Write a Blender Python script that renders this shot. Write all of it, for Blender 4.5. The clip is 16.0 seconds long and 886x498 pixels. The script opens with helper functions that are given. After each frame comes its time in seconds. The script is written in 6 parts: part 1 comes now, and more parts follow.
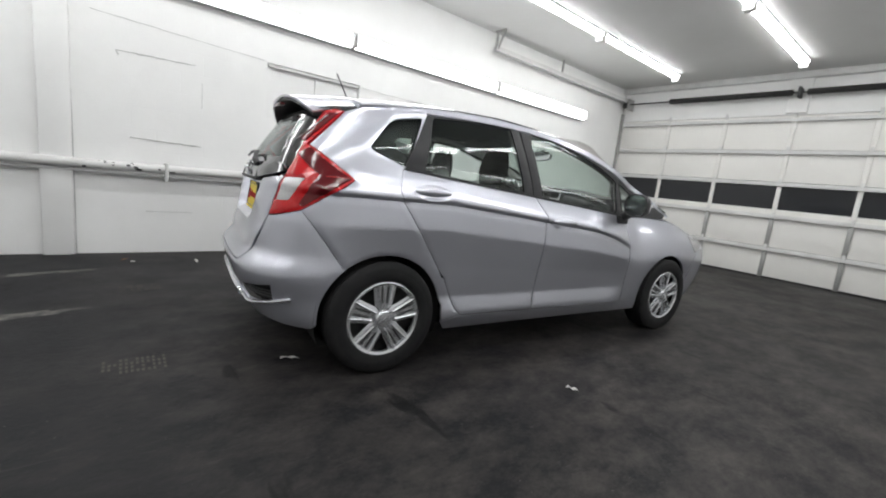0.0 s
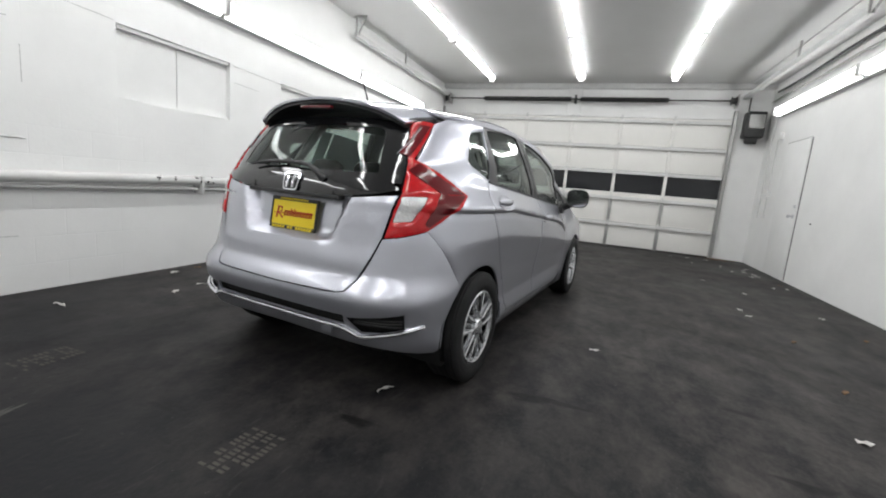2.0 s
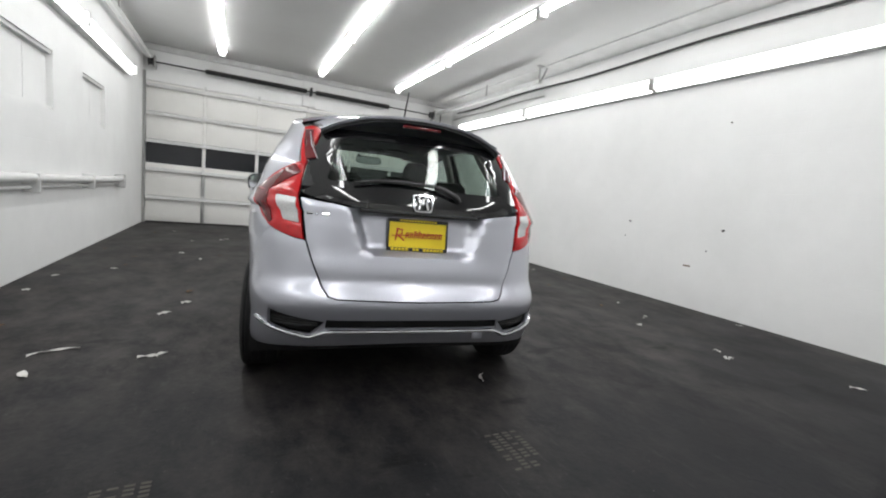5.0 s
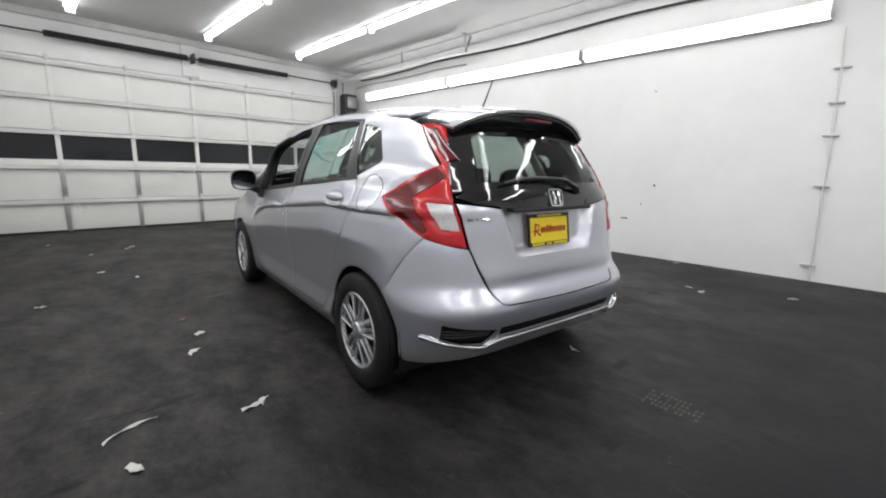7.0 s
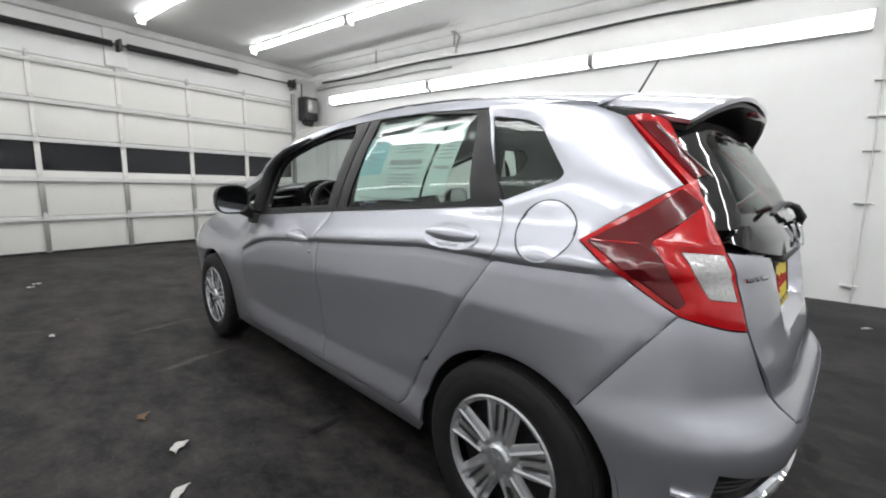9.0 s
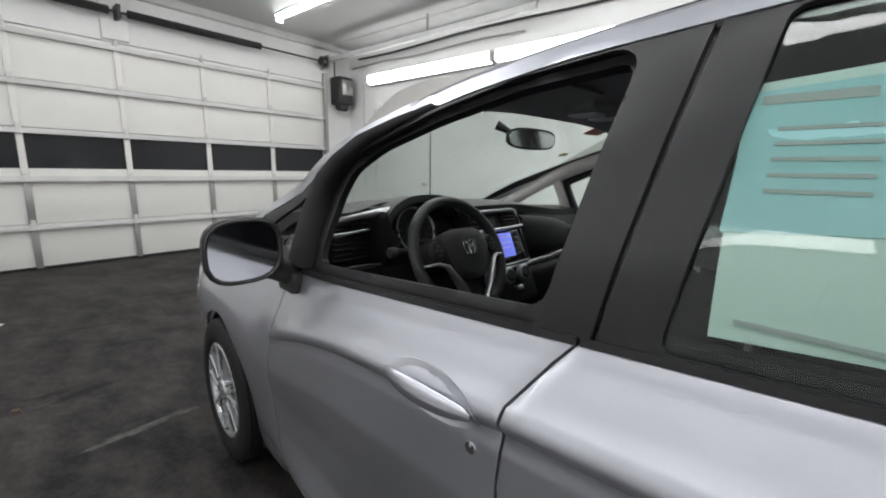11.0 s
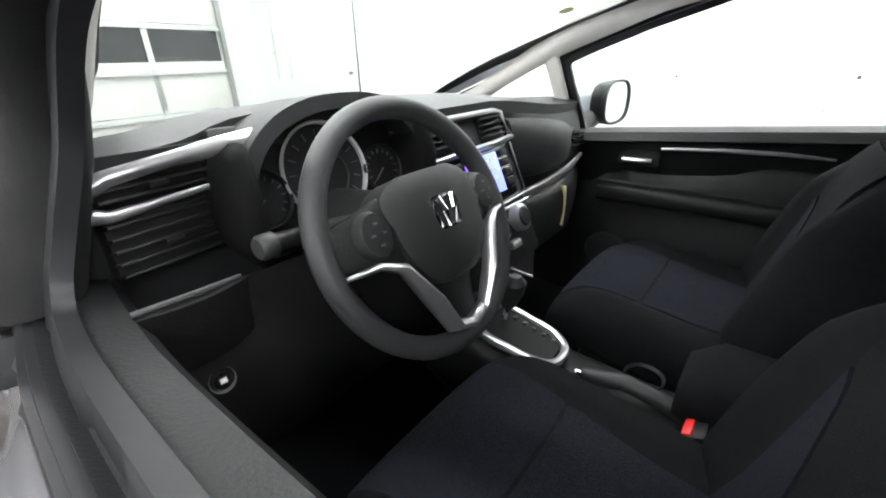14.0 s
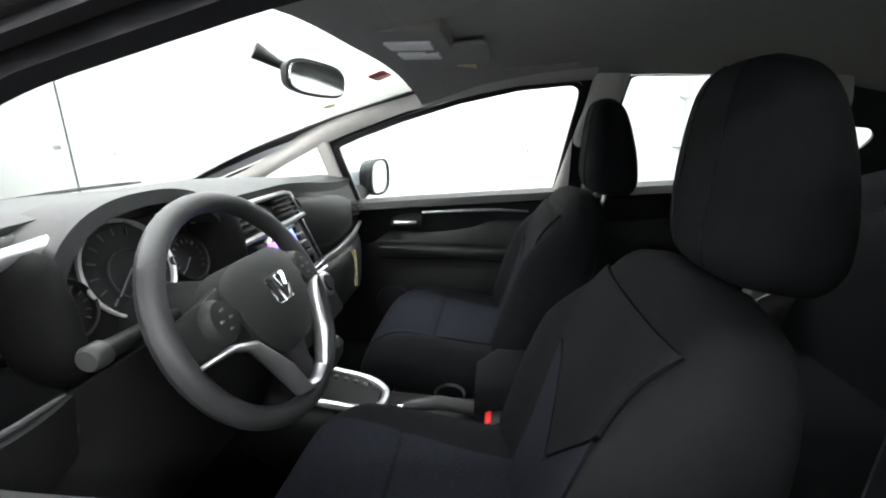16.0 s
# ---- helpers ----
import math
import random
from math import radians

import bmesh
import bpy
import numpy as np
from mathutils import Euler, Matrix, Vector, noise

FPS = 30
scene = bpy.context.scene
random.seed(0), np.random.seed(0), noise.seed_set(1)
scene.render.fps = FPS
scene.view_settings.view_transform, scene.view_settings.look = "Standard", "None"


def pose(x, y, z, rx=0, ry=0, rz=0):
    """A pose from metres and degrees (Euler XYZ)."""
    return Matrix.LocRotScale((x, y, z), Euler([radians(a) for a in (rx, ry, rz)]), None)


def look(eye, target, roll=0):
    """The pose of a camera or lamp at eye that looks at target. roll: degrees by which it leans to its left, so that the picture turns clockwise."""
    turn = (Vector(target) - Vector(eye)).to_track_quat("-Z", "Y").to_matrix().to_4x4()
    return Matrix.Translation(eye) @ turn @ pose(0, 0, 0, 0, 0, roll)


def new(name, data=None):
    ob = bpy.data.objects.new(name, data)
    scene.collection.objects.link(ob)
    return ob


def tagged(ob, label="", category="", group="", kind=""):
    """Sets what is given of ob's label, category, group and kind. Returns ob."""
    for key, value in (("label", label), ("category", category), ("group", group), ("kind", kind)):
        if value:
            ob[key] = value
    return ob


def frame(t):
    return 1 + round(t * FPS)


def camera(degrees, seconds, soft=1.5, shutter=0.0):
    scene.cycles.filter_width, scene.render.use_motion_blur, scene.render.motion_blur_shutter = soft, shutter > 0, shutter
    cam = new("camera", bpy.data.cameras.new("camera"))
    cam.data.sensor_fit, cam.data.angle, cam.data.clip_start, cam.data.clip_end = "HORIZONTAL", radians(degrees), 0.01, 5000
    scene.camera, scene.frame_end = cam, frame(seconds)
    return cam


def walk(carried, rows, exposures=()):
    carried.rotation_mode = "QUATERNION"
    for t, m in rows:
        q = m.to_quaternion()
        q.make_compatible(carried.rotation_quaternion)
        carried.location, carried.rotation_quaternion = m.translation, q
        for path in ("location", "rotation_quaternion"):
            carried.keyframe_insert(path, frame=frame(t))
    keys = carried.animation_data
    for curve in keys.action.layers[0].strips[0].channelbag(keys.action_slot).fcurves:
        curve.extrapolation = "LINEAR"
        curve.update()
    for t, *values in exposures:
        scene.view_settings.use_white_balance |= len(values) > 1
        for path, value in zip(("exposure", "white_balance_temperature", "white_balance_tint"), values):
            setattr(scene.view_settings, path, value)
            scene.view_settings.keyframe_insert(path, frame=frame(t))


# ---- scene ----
cam = camera(93.0, 16.0, 2.0)
PATH = [
    (0, (2.735, -0.893, 1.039), (1.065, 0.16, 0.723), 6.3),
    (0.5, (2.502, -1.226, 1.038), (1.017, 0.071, 0.703), 6.7),
    (1, (2.233, -1.554, 1.045), (0.907, -0.083, 0.767), 5.2),
    (1.5, (1.962, -1.829, 1.038), (0.858, -0.189, 0.735), 4.8),
    (2, (1.624, -2.049, 1.054), (0.718, -0.293, 0.745), 4.9),
    (2.5, (1.304, -2.289, 1.064), (0.679, -0.416, 0.746), 4.6),
    (3, (0.902, -2.408, 1.062), (0.519, -0.475, 0.715), 5.5),
    (3.5, (0.519, -2.551, 1.073), (0.423, -0.57, 0.812), 2.7),
    (4, (0.136, -2.589, 1.051), (0.324, -0.616, 0.783), 4.4),
    (4.5, (-0.236, -2.614, 1.038), (0.221, -0.683, 0.785), 5.3),
    (5, (-0.581, -2.557, 1.039), (0.083, -0.685, 0.8), 5.6),
    (5.2, (-0.722, -2.501, 1.063), (0.05, -0.673, 0.811), 5.2),
    (7.3, (-1.783, -1.772, 1.123), (-0.558, -0.241, 0.73), 1.4),
    (7.5, (-1.795, -1.677, 1.112), (-0.553, -0.168, 0.687), 2.1),
    (8, (-1.782, -1.376, 1.109), (-0.491, 0.071, 0.619), 5.0),
    (8.5, (-1.821, -1.044, 1.126), (-0.416, 0.328, 0.748), 3.1),
    (9, (-1.792, -0.688, 1.135), (-0.373, 0.687, 0.826), 1.4),
    (9.5, (-1.743, -0.265, 1.137), (-0.439, 1.229, 0.882), 4.5),
    (11.8, (-0.916, 1.071, 1.242), (0.398, 2.492, 0.738), -0.8),
    (12, (-0.843, 1.139, 1.231), (0.434, 2.56, 0.639), -0.2),
    (12.5, (-0.759, 1.205, 1.194), (0.478, 2.572, 0.42), -0.9),
    (13, (-0.743, 1.221, 1.177), (0.48, 2.552, 0.322), -1.6),
    (13.5, (-0.745, 1.225, 1.17), (0.498, 2.526, 0.298), -1.3),
    (14, (-0.77, 1.245, 1.185), (0.639, 2.394, 0.352), -1.1),
    (14.5, (-0.834, 1.263, 1.207), (0.85, 2.046, 0.465), -1.8),
    (15, (-0.878, 1.259, 1.218), (0.945, 1.772, 0.578), -2.2),
    (15.5, (-0.907, 1.26, 1.226), (0.971, 1.609, 0.633), -0.8),
    (16, (-0.919, 1.257, 1.235), (0.986, 1.499, 0.676), 0.3),
]
walk(cam, [(t, look(eye, target, roll)) for t, eye, target, roll in PATH],
     [(0.0, 0.1), (9.5, 0.2), (11.8, 0.05), (12.5, 0.45), (13.0, 1.0), (13.5, 1.5), (14.2, 2.1), (15.0, 2.3), (16.0, 2.1)])

from mathutils.geometry import delaunay_2d_cdt

# ---- world ----
world = bpy.data.worlds.new("world")
scene.world = world
world.use_nodes = True
world.node_tree.nodes["Background"].inputs[0].default_value = (0.05, 0.055, 0.06, 1)
world.node_tree.nodes["Background"].inputs[1].default_value = 0.1


# ---- materials ----
def material(name, colour, rough=0.5, metal=0.0, colour2=None, scale=6.0, amount=0.5, bump=0.0, bump_scale=60.0,
             coat=0.0, spec=0.5, rough2=None, detail=6.0):
    m = bpy.data.materials.new(name)
    m.use_nodes = True
    nt = m.node_tree
    b = nt.nodes["Principled BSDF"]
    b.inputs["Base Color"].default_value = (*colour, 1)
    b.inputs["Roughness"].default_value = rough
    b.inputs["Metallic"].default_value = metal
    b.inputs["Coat Weight"].default_value = coat
    b.inputs["Coat Roughness"].default_value = 0.03
    b.inputs["Specular IOR Level"].default_value = spec
    co = nt.nodes.new("ShaderNodeTexCoord")
    if colour2:
        n = nt.nodes.new("ShaderNodeTexNoise")
        n.inputs["Scale"].default_value = scale
        n.inputs["Detail"].default_value = detail
        n.inputs["Roughness"].default_value = 0.65
        nt.links.new(co.outputs["Object"], n.inputs["Vector"])
        r = nt.nodes.new("ShaderNodeValToRGB")
        r.color_ramp.elements[0].position = 0.5 - amount / 2
        r.color_ramp.elements[1].position = 0.5 + amount / 2
        r.color_ramp.elements[0].color = (*colour, 1)
        r.color_ramp.elements[1].color = (*colour2, 1)
        nt.links.new(n.outputs["Fac"], r.inputs["Fac"])
        nt.links.new(r.outputs["Color"], b.inputs["Base Color"])
        if rough2 is not None:
            k = nt.nodes.new("ShaderNodeMapRange")
            k.inputs["From Min"].default_value, k.inputs["From Max"].default_value = 0.3, 0.7
            k.inputs["To Min"].default_value, k.inputs["To Max"].default_value = rough, rough2
            nt.links.new(n.outputs["Fac"], k.inputs["Value"])
            nt.links.new(k.outputs["Result"], b.inputs["Roughness"])
    if bump:
        n2 = nt.nodes.new("ShaderNodeTexNoise")
        n2.inputs["Scale"].default_value = bump_scale
        n2.inputs["Detail"].default_value = 4
        nt.links.new(co.outputs["Object"], n2.inputs["Vector"])
        bp = nt.nodes.new("ShaderNodeBump")
        bp.inputs["Strength"].default_value = bump
        bp.inputs["Distance"].default_value = 0.01
        nt.links.new(n2.outputs["Fac"], bp.inputs["Height"])
        nt.links.new(bp.outputs["Normal"], b.inputs["Normal"])
    return m


def glass_material(name, tint):
    m = bpy.data.materials.new(name)
    m.use_nodes = True
    nt = m.node_tree
    nt.nodes.remove(nt.nodes["Principled BSDF"])
    out = nt.nodes["Material Output"]
    t = nt.nodes.new("ShaderNodeBsdfTransparent")
    t.inputs[0].default_value = (*tint, 1)
    g = nt.nodes.new("ShaderNodeBsdfGlossy")
    g.inputs["Roughness"].default_value = 0.0
    lw = nt.nodes.new("ShaderNodeLayerWeight")
    lw.inputs["Blend"].default_value = 0.5
    pw = nt.nodes.new("ShaderNodeMath")
    pw.operation = "POWER"
    pw.inputs[1].default_value = 5.0
    nt.links.new(lw.outputs["Facing"], pw.inputs[0])
    f = nt.nodes.new("ShaderNodeMath")
    f.operation = "MULTIPLY_ADD"
    f.inputs[1].default_value, f.inputs[2].default_value = 0.8, 0.035
    nt.links.new(pw.outputs[0], f.inputs[0])
    mix = nt.nodes.new("ShaderNodeMixShader")
    nt.links.new(f.outputs[0], mix.inputs[0])
    nt.links.new(t.outputs[0], mix.inputs[1])
    nt.links.new(g.outputs[0], mix.inputs[2])
    nt.links.new(mix.outputs[0], out.inputs[0])
    return m


def emission_material(name, colour, strength):
    m = bpy.data.materials.new(name)
    m.use_nodes = True
    b = m.node_tree.nodes["Principled BSDF"]
    b.inputs["Base Color"].default_value = (*colour, 1)
    b.inputs["Emission Color"].default_value = (*colour, 1)
    b.inputs["Emission Strength"].default_value = strength
    return m


def block_wall_material(name, colour, colour2):
    """Painted concrete block: courses of 0.2 m, filled joints, roller texture and grime."""
    m = material(name, colour, 0.55, 0, colour2, 1.3, 0.5, 0, rough2=0.7)
    nt = m.node_tree
    b = nt.nodes["Principled BSDF"]
    co = nt.nodes.new("ShaderNodeTexCoord")
    sep = nt.nodes.new("ShaderNodeSeparateXYZ")
    com = nt.nodes.new("ShaderNodeCombineXYZ")
    nt.links.new(co.outputs["Object"], sep.inputs[0])
    nt.links.new(sep.outputs["Y"], com.inputs["X"])
    nt.links.new(sep.outputs["Z"], com.inputs["Y"])
    br = nt.nodes.new("ShaderNodeTexBrick")
    br.inputs["Scale"].default_value = 1.0
    br.inputs["Brick Width"].default_value = 0.406
    br.inputs["Row Height"].default_value = 0.203
    br.inputs["Mortar Size"].default_value = 0.006
    br.inputs["Mortar Smooth"].default_value = 1.0
    br.inputs["Color1"].default_value = (1, 1, 1, 1)
    br.inputs["Color2"].default_value = (0.9, 0.9, 0.9, 1)
    br.inputs["Mortar"].default_value = (0, 0, 0, 1)
    nt.links.new(com.outputs[0], br.inputs["Vector"])
    n = nt.nodes.new("ShaderNodeTexNoise")
    n.inputs["Scale"].default_value = 45
    n.inputs["Detail"].default_value = 5
    nt.links.new(co.outputs["Object"], n.inputs["Vector"])
    # joints show only where the filler has sunk
    n3 = nt.nodes.new("ShaderNodeTexNoise")
    n3.inputs["Scale"].default_value = 1.1
    nt.links.new(co.outputs["Object"], n3.inputs["Vector"])
    k = nt.nodes.new("ShaderNodeMapRange")
    k.inputs["From Min"].default_value, k.inputs["From Max"].default_value = 0.42, 0.62
    k.inputs["To Min"].default_value, k.inputs["To Max"].default_value = 0.02, 0.22
    nt.links.new(n3.outputs["Fac"], k.inputs["Value"])
    b1 = nt.nodes.new("ShaderNodeBump")
    b1.inputs["Distance"].default_value = 0.006
    nt.links.new(k.outputs["Result"], b1.inputs["Strength"])
    nt.links.new(br.outputs["Color"], b1.inputs["Height"])
    b2 = nt.nodes.new("ShaderNodeBump")
    b2.inputs["Strength"].default_value = 0.12
    b2.inputs["Distance"].default_value = 0.006
    nt.links.new(n.outputs["Fac"], b2.inputs["Height"])
    nt.links.new(b1.outputs[0], b2.inputs["Normal"])
    nt.links.new(b2.outputs[0], b.inputs["Normal"])
    return m


def floor_material():
    """Sealed black asphalt floor: smooth black coat, dusty worn fields, fine scuffs and dark spills."""
    m = material("floor_asphalt", (0.0066, 0.0066, 0.0078), 0.42, 0, (0.0115, 0.0115, 0.0130), 0.9, 0.5, 0, 28, rough2=0.62, spec=0.12)
    nt = m.node_tree
    b = nt.nodes["Principled BSDF"]
    ramp = next(n for n in nt.nodes if n.type == "VALTORGB")
    co = nt.nodes.new("ShaderNodeTexCoord")

    def noise(scale, detail, rough, stretch=(1, 1, 1), turn=0.0, warp=0.0):
        mp = nt.nodes.new("ShaderNodeMapping")
        mp.inputs["Scale"].default_value = stretch
        mp.inputs["Rotation"].default_value = (0, 0, turn)
        nt.links.new(co.outputs["Object"], mp.inputs[0])
        n = nt.nodes.new("ShaderNodeTexNoise")
        n.inputs["Scale"].default_value = scale
        n.inputs["Detail"].default_value = detail
        n.inputs["Roughness"].default_value = rough
        n.inputs["Distortion"].default_value = warp
        nt.links.new(mp.outputs[0], n.inputs["Vector"])
        return n.outputs["Fac"]

    def cut(fac, lo, hi, top):
        k = nt.nodes.new("ShaderNodeMapRange")
        k.inputs["From Min"].default_value, k.inputs["From Max"].default_value = lo, hi
        k.inputs["To Min"].default_value, k.inputs["To Max"].default_value = 0.0, top
        nt.links.new(fac, k.inputs["Value"])
        return k.outputs["Result"]

    def times(x, y):
        k = nt.nodes.new("ShaderNodeMath")
        k.operation = "MULTIPLY"
        nt.links.new(x, k.inputs[0])
        nt.links.new(y, k.inputs[1])
        return k.outputs[0]

    def over(fac, under, colour):
        mix = nt.nodes.new("ShaderNodeMixRGB")
        mix.inputs[2].default_value = (*colour, 1)
        nt.links.new(fac, mix.inputs[0])
        nt.links.new(under, mix.inputs[1])
        return mix.outputs[0]

    # the driven-in front half is dusty, the rear stays black
    sep = nt.nodes.new("ShaderNodeSeparateXYZ")
    nt.links.new(co.outputs["Object"], sep.inputs[0])
    drift = nt.nodes.new("ShaderNodeMath")
    drift.operation = "MULTIPLY_ADD"
    drift.inputs[1].default_value = 5.0
    nt.links.new(noise(0.7, 4, 0.55), drift.inputs[0])
    nt.links.new(sep.outputs["Y"], drift.inputs[2])
    fields = cut(drift.outputs[0], 0.6, 3.0, 1.0)
    worn = times(fields, cut(noise(3.4, 10, 0.78, (1.3, 0.8, 1), 0.5), 0.40, 0.66, 0.95))
    c = over(worn, ramp.outputs["Color"], (0.060, 0.054, 0.050))
    c = over(cut(noise(9.0, 9, 0.72, (2.6, 0.55, 1), 0.3, 0.4), 0.59, 0.72, 0.5), c, (0.062, 0.059, 0.057))
    c = over(cut(noise(38.0, 3, 0.6), 0.69, 0.75, 0.6), c, (0.10, 0.095, 0.09))
    c = over(cut(noise(2.3, 4, 0.55, (0.5, 1.6, 1), 0.2), 0.64, 0.68, 0.8), c, (0.004, 0.004, 0.0045))
    nt.links.new(c, b.inputs["Base Color"])
    n2 = noise(30, 6, 0.6)
    bp = nt.nodes.new("ShaderNodeBump")
    bp.inputs["Strength"].default_value = 0.18
    bp.inputs["Distance"].default_value = 0.01
    nt.links.new(n2, bp.inputs["Height"])
    nt.links.new(bp.outputs["Normal"], b.inputs["Normal"])
    return m


M_WALL = block_wall_material("painted_block", (0.80, 0.80, 0.79), (0.72, 0.72, 0.71))
M_PLASTER = material("white_paint", (0.80, 0.80, 0.79), 0.6, 0, (0.70, 0.70, 0.69), 1.7, 0.6, 0.1, 40)
M_CEIL = material("ceiling_paint", (0.62, 0.62, 0.61), 0.6, 0, (0.54, 0.54, 0.53), 0.6, 0.6, 0.05, 25)
M_FLOOR = floor_material()
M_DOORW = material("door_white_steel", (0.78, 0.77, 0.74), 0.45, 0, (0.70, 0.69, 0.66), 1.5, 0.6, 0.06, 20)
M_RAIL = material("galvanised_rail", (0.42, 0.42, 0.41), 0.42, 0.6, (0.32, 0.32, 0.31), 5, 0.5)
M_PAINTED_METAL = material("grey_white_paint", (0.66, 0.66, 0.65), 0.5, 0, (0.52, 0.52, 0.51), 4, 0.5, 0.15, 25)
M_NIGHT = material("night_window", (0.012, 0.013, 0.016), 0.12, 0)
M_BLACKMET = material("dark_steel", (0.03, 0.03, 0.03), 0.5, 0.4, (0.06, 0.06, 0.06), 10, 0.5)
M_TUBE = emission_material("fluorescent_tube", (0.985, 0.995, 1.0), 18.5)
M_TUBEW = emission_material("fluorescent_wall_tube", (0.985, 0.995, 1.0), 7.6)
M_CRACK = material("grey_crack", (0.46, 0.46, 0.45), 0.8)
M_LEAF = material("dry_leaf", (0.16, 0.09, 0.04), 0.7, 0, (0.10, 0.06, 0.03), 40, 0.5)
M_SCRAP = material("paper_scrap", (0.62, 0.61, 0.58), 0.7, 0, (0.45, 0.44, 0.42), 60, 0.5)
M_PAINT = material("silver_metallic", (0.48, 0.49, 0.545), 0.32, 0.79, (0.52, 0.53, 0.585), 900, 0.6, coat=1.0)
M_FRAME = material("satin_black_frame", (0.010, 0.010, 0.011), 0.38, 0, (0.014, 0.014, 0.016), 30, 0.5, spec=0.35)
M_BLACK = material("black_plastic", (0.014, 0.014, 0.015), 0.5, 0, (0.02, 0.02, 0.021), 30, 0.5, 0.1, 200)
M_GLOSSBLACK = material("gloss_black", (0.008, 0.008, 0.009), 0.06, 0, coat=0.6)
M_RUBBER = material("tyre_rubber", (0.009, 0.009, 0.010), 0.75, 0, (0.016, 0.016, 0.016), 25, 0.5, 0.1, 120, spec=0.25)
M_HUB = material("silver_wheel_cover", (0.64, 0.65, 0.67), 0.27, 0.75, (0.56, 0.57, 0.59), 12, 0.5)
M_CHROME = material("chrome", (0.75, 0.76, 0.78), 0.09, 1.0)
M_SATIN = material("satin_silver", (0.58, 0.58, 0.60), 0.3, 0.85, (0.50, 0.50, 0.52), 40, 0.5)
M_RED = material("red_lens", (0.38, 0.004, 0.008), 0.2, 0, (0.52, 0.009, 0.012), 30, 0.5, coat=0.6, spec=0.3)
M_REDDARK = material("dark_red_lens", (0.11, 0.003, 0.006), 0.15, 0, coat=0.35)
M_CLEAR = material("clear_lens", (0.46, 0.46, 0.46), 0.2, 0.2, (0.62, 0.61, 0.61), 90, 0.4, 0.3, 90, coat=0.8)
M_GLASS = glass_material("clear_glass", (0.915, 0.955, 0.935))
M_TINT = glass_material("privacy_glass", (0.74, 0.79, 0.765))
M_YELLOW = material("yellow_plate", (0.80, 0.62, 0.02), 0.45, 0, (0.75, 0.56, 0.02), 8, 0.5)
M_REDINK = material("red_ink", (0.45, 0.02, 0.02), 0.5)
M_UNDER = material("underbody_black", (0.008, 0.008, 0.008), 0.8)
M_PAPER = material("window_sheet", (0.62, 0.76, 0.72), 0.6, 0, (0.66, 0.80, 0.76), 6, 0.5)
M_PAPERBLUE = material("window_sheet_blue", (0.38, 0.66, 0.70), 0.6)
M_INK = material("grey_ink", (0.26, 0.31, 0.30), 0.6)


# ---- builders ----
def finish(name, verts, faces, mat, parent=None, label="", angle=38, recalc=True):
    me = bpy.data.meshes.new(name)
    me.from_pydata([tuple(v) for v in verts], [], faces)
    if recalc:
        bm = bmesh.new()
        bm.from_mesh(me)
        bmesh.ops.recalc_face_normals(bm, faces=bm.faces)
        bm.to_mesh(me)
        bm.free()
    me.materials.append(mat)
    me.shade_smooth()
    me.set_sharp_from_angle(angle=radians(angle))
    ob = new(name, me)
    if parent is not None:
        ob.parent = parent
    if label:
        ob["label"] = label
    return ob


def join(*geos):
    """Join (verts, faces) pairs."""
    V, F = [], []
    for v, f in geos:
        k = len(V)
        V += [tuple(p) for p in v]
        F += [tuple(i + k for i in q) for q in f]
    return V, F


def box(x0, y0, z0, x1, y1, z1, b=0.0):
    """A box with chamfered edges."""
    if x1 < x0: x0, x1 = x1, x0
    if y1 < y0: y0, y1 = y1, y0
    if z1 < z0: z0, z1 = z1, z0
    b = min(b, (x1 - x0) / 2.2, (y1 - y0) / 2.2, (z1 - z0) / 2.2)
    if b <= 0:
        v = [(x, y, z) for x in (x0, x1) for y in (y0, y1) for z in (z0, z1)]
        return v, [(0, 1, 3, 2), (4, 6, 7, 5), (0, 4, 5, 1), (2, 3, 7, 6), (0, 2, 6, 4), (1, 5, 7, 3)]
    bm = bmesh.new()
    m = Matrix.LocRotScale(((x0 + x1) / 2, (y0 + y1) / 2, (z0 + z1) / 2), None, (x1 - x0, y1 - y0, z1 - z0))
    bmesh.ops.create_cube(bm, size=1, matrix=m)
    bmesh.ops.bevel(bm, geom=bm.edges[:], offset=b, segments=2, profile=0.5, affect="EDGES")
    bm.verts.index_update()
    v = [tuple(q.co) for q in bm.verts]
    f = [tuple(q.index for q in p.verts) for p in bm.faces]
    bm.free()
    return v, f


def moved(geo, m):
    return [tuple(m @ Vector(p)) for p in geo[0]], geo[1]


def grid(nu, nv, fn, close=False):
    v = [fn(i / nu, j / nv) for i in range(nu + (0 if close else 1)) for j in range(nv + 1)]
    n = nu if close else nu + 1
    f = [((i % n) * (nv + 1) + j, ((i + 1) % n) * (nv + 1) + j, ((i + 1) % n) * (nv + 1) + j + 1, (i % n) * (nv + 1) + j + 1)
         for i in range(nu) for j in range(nv)]
    return v, f


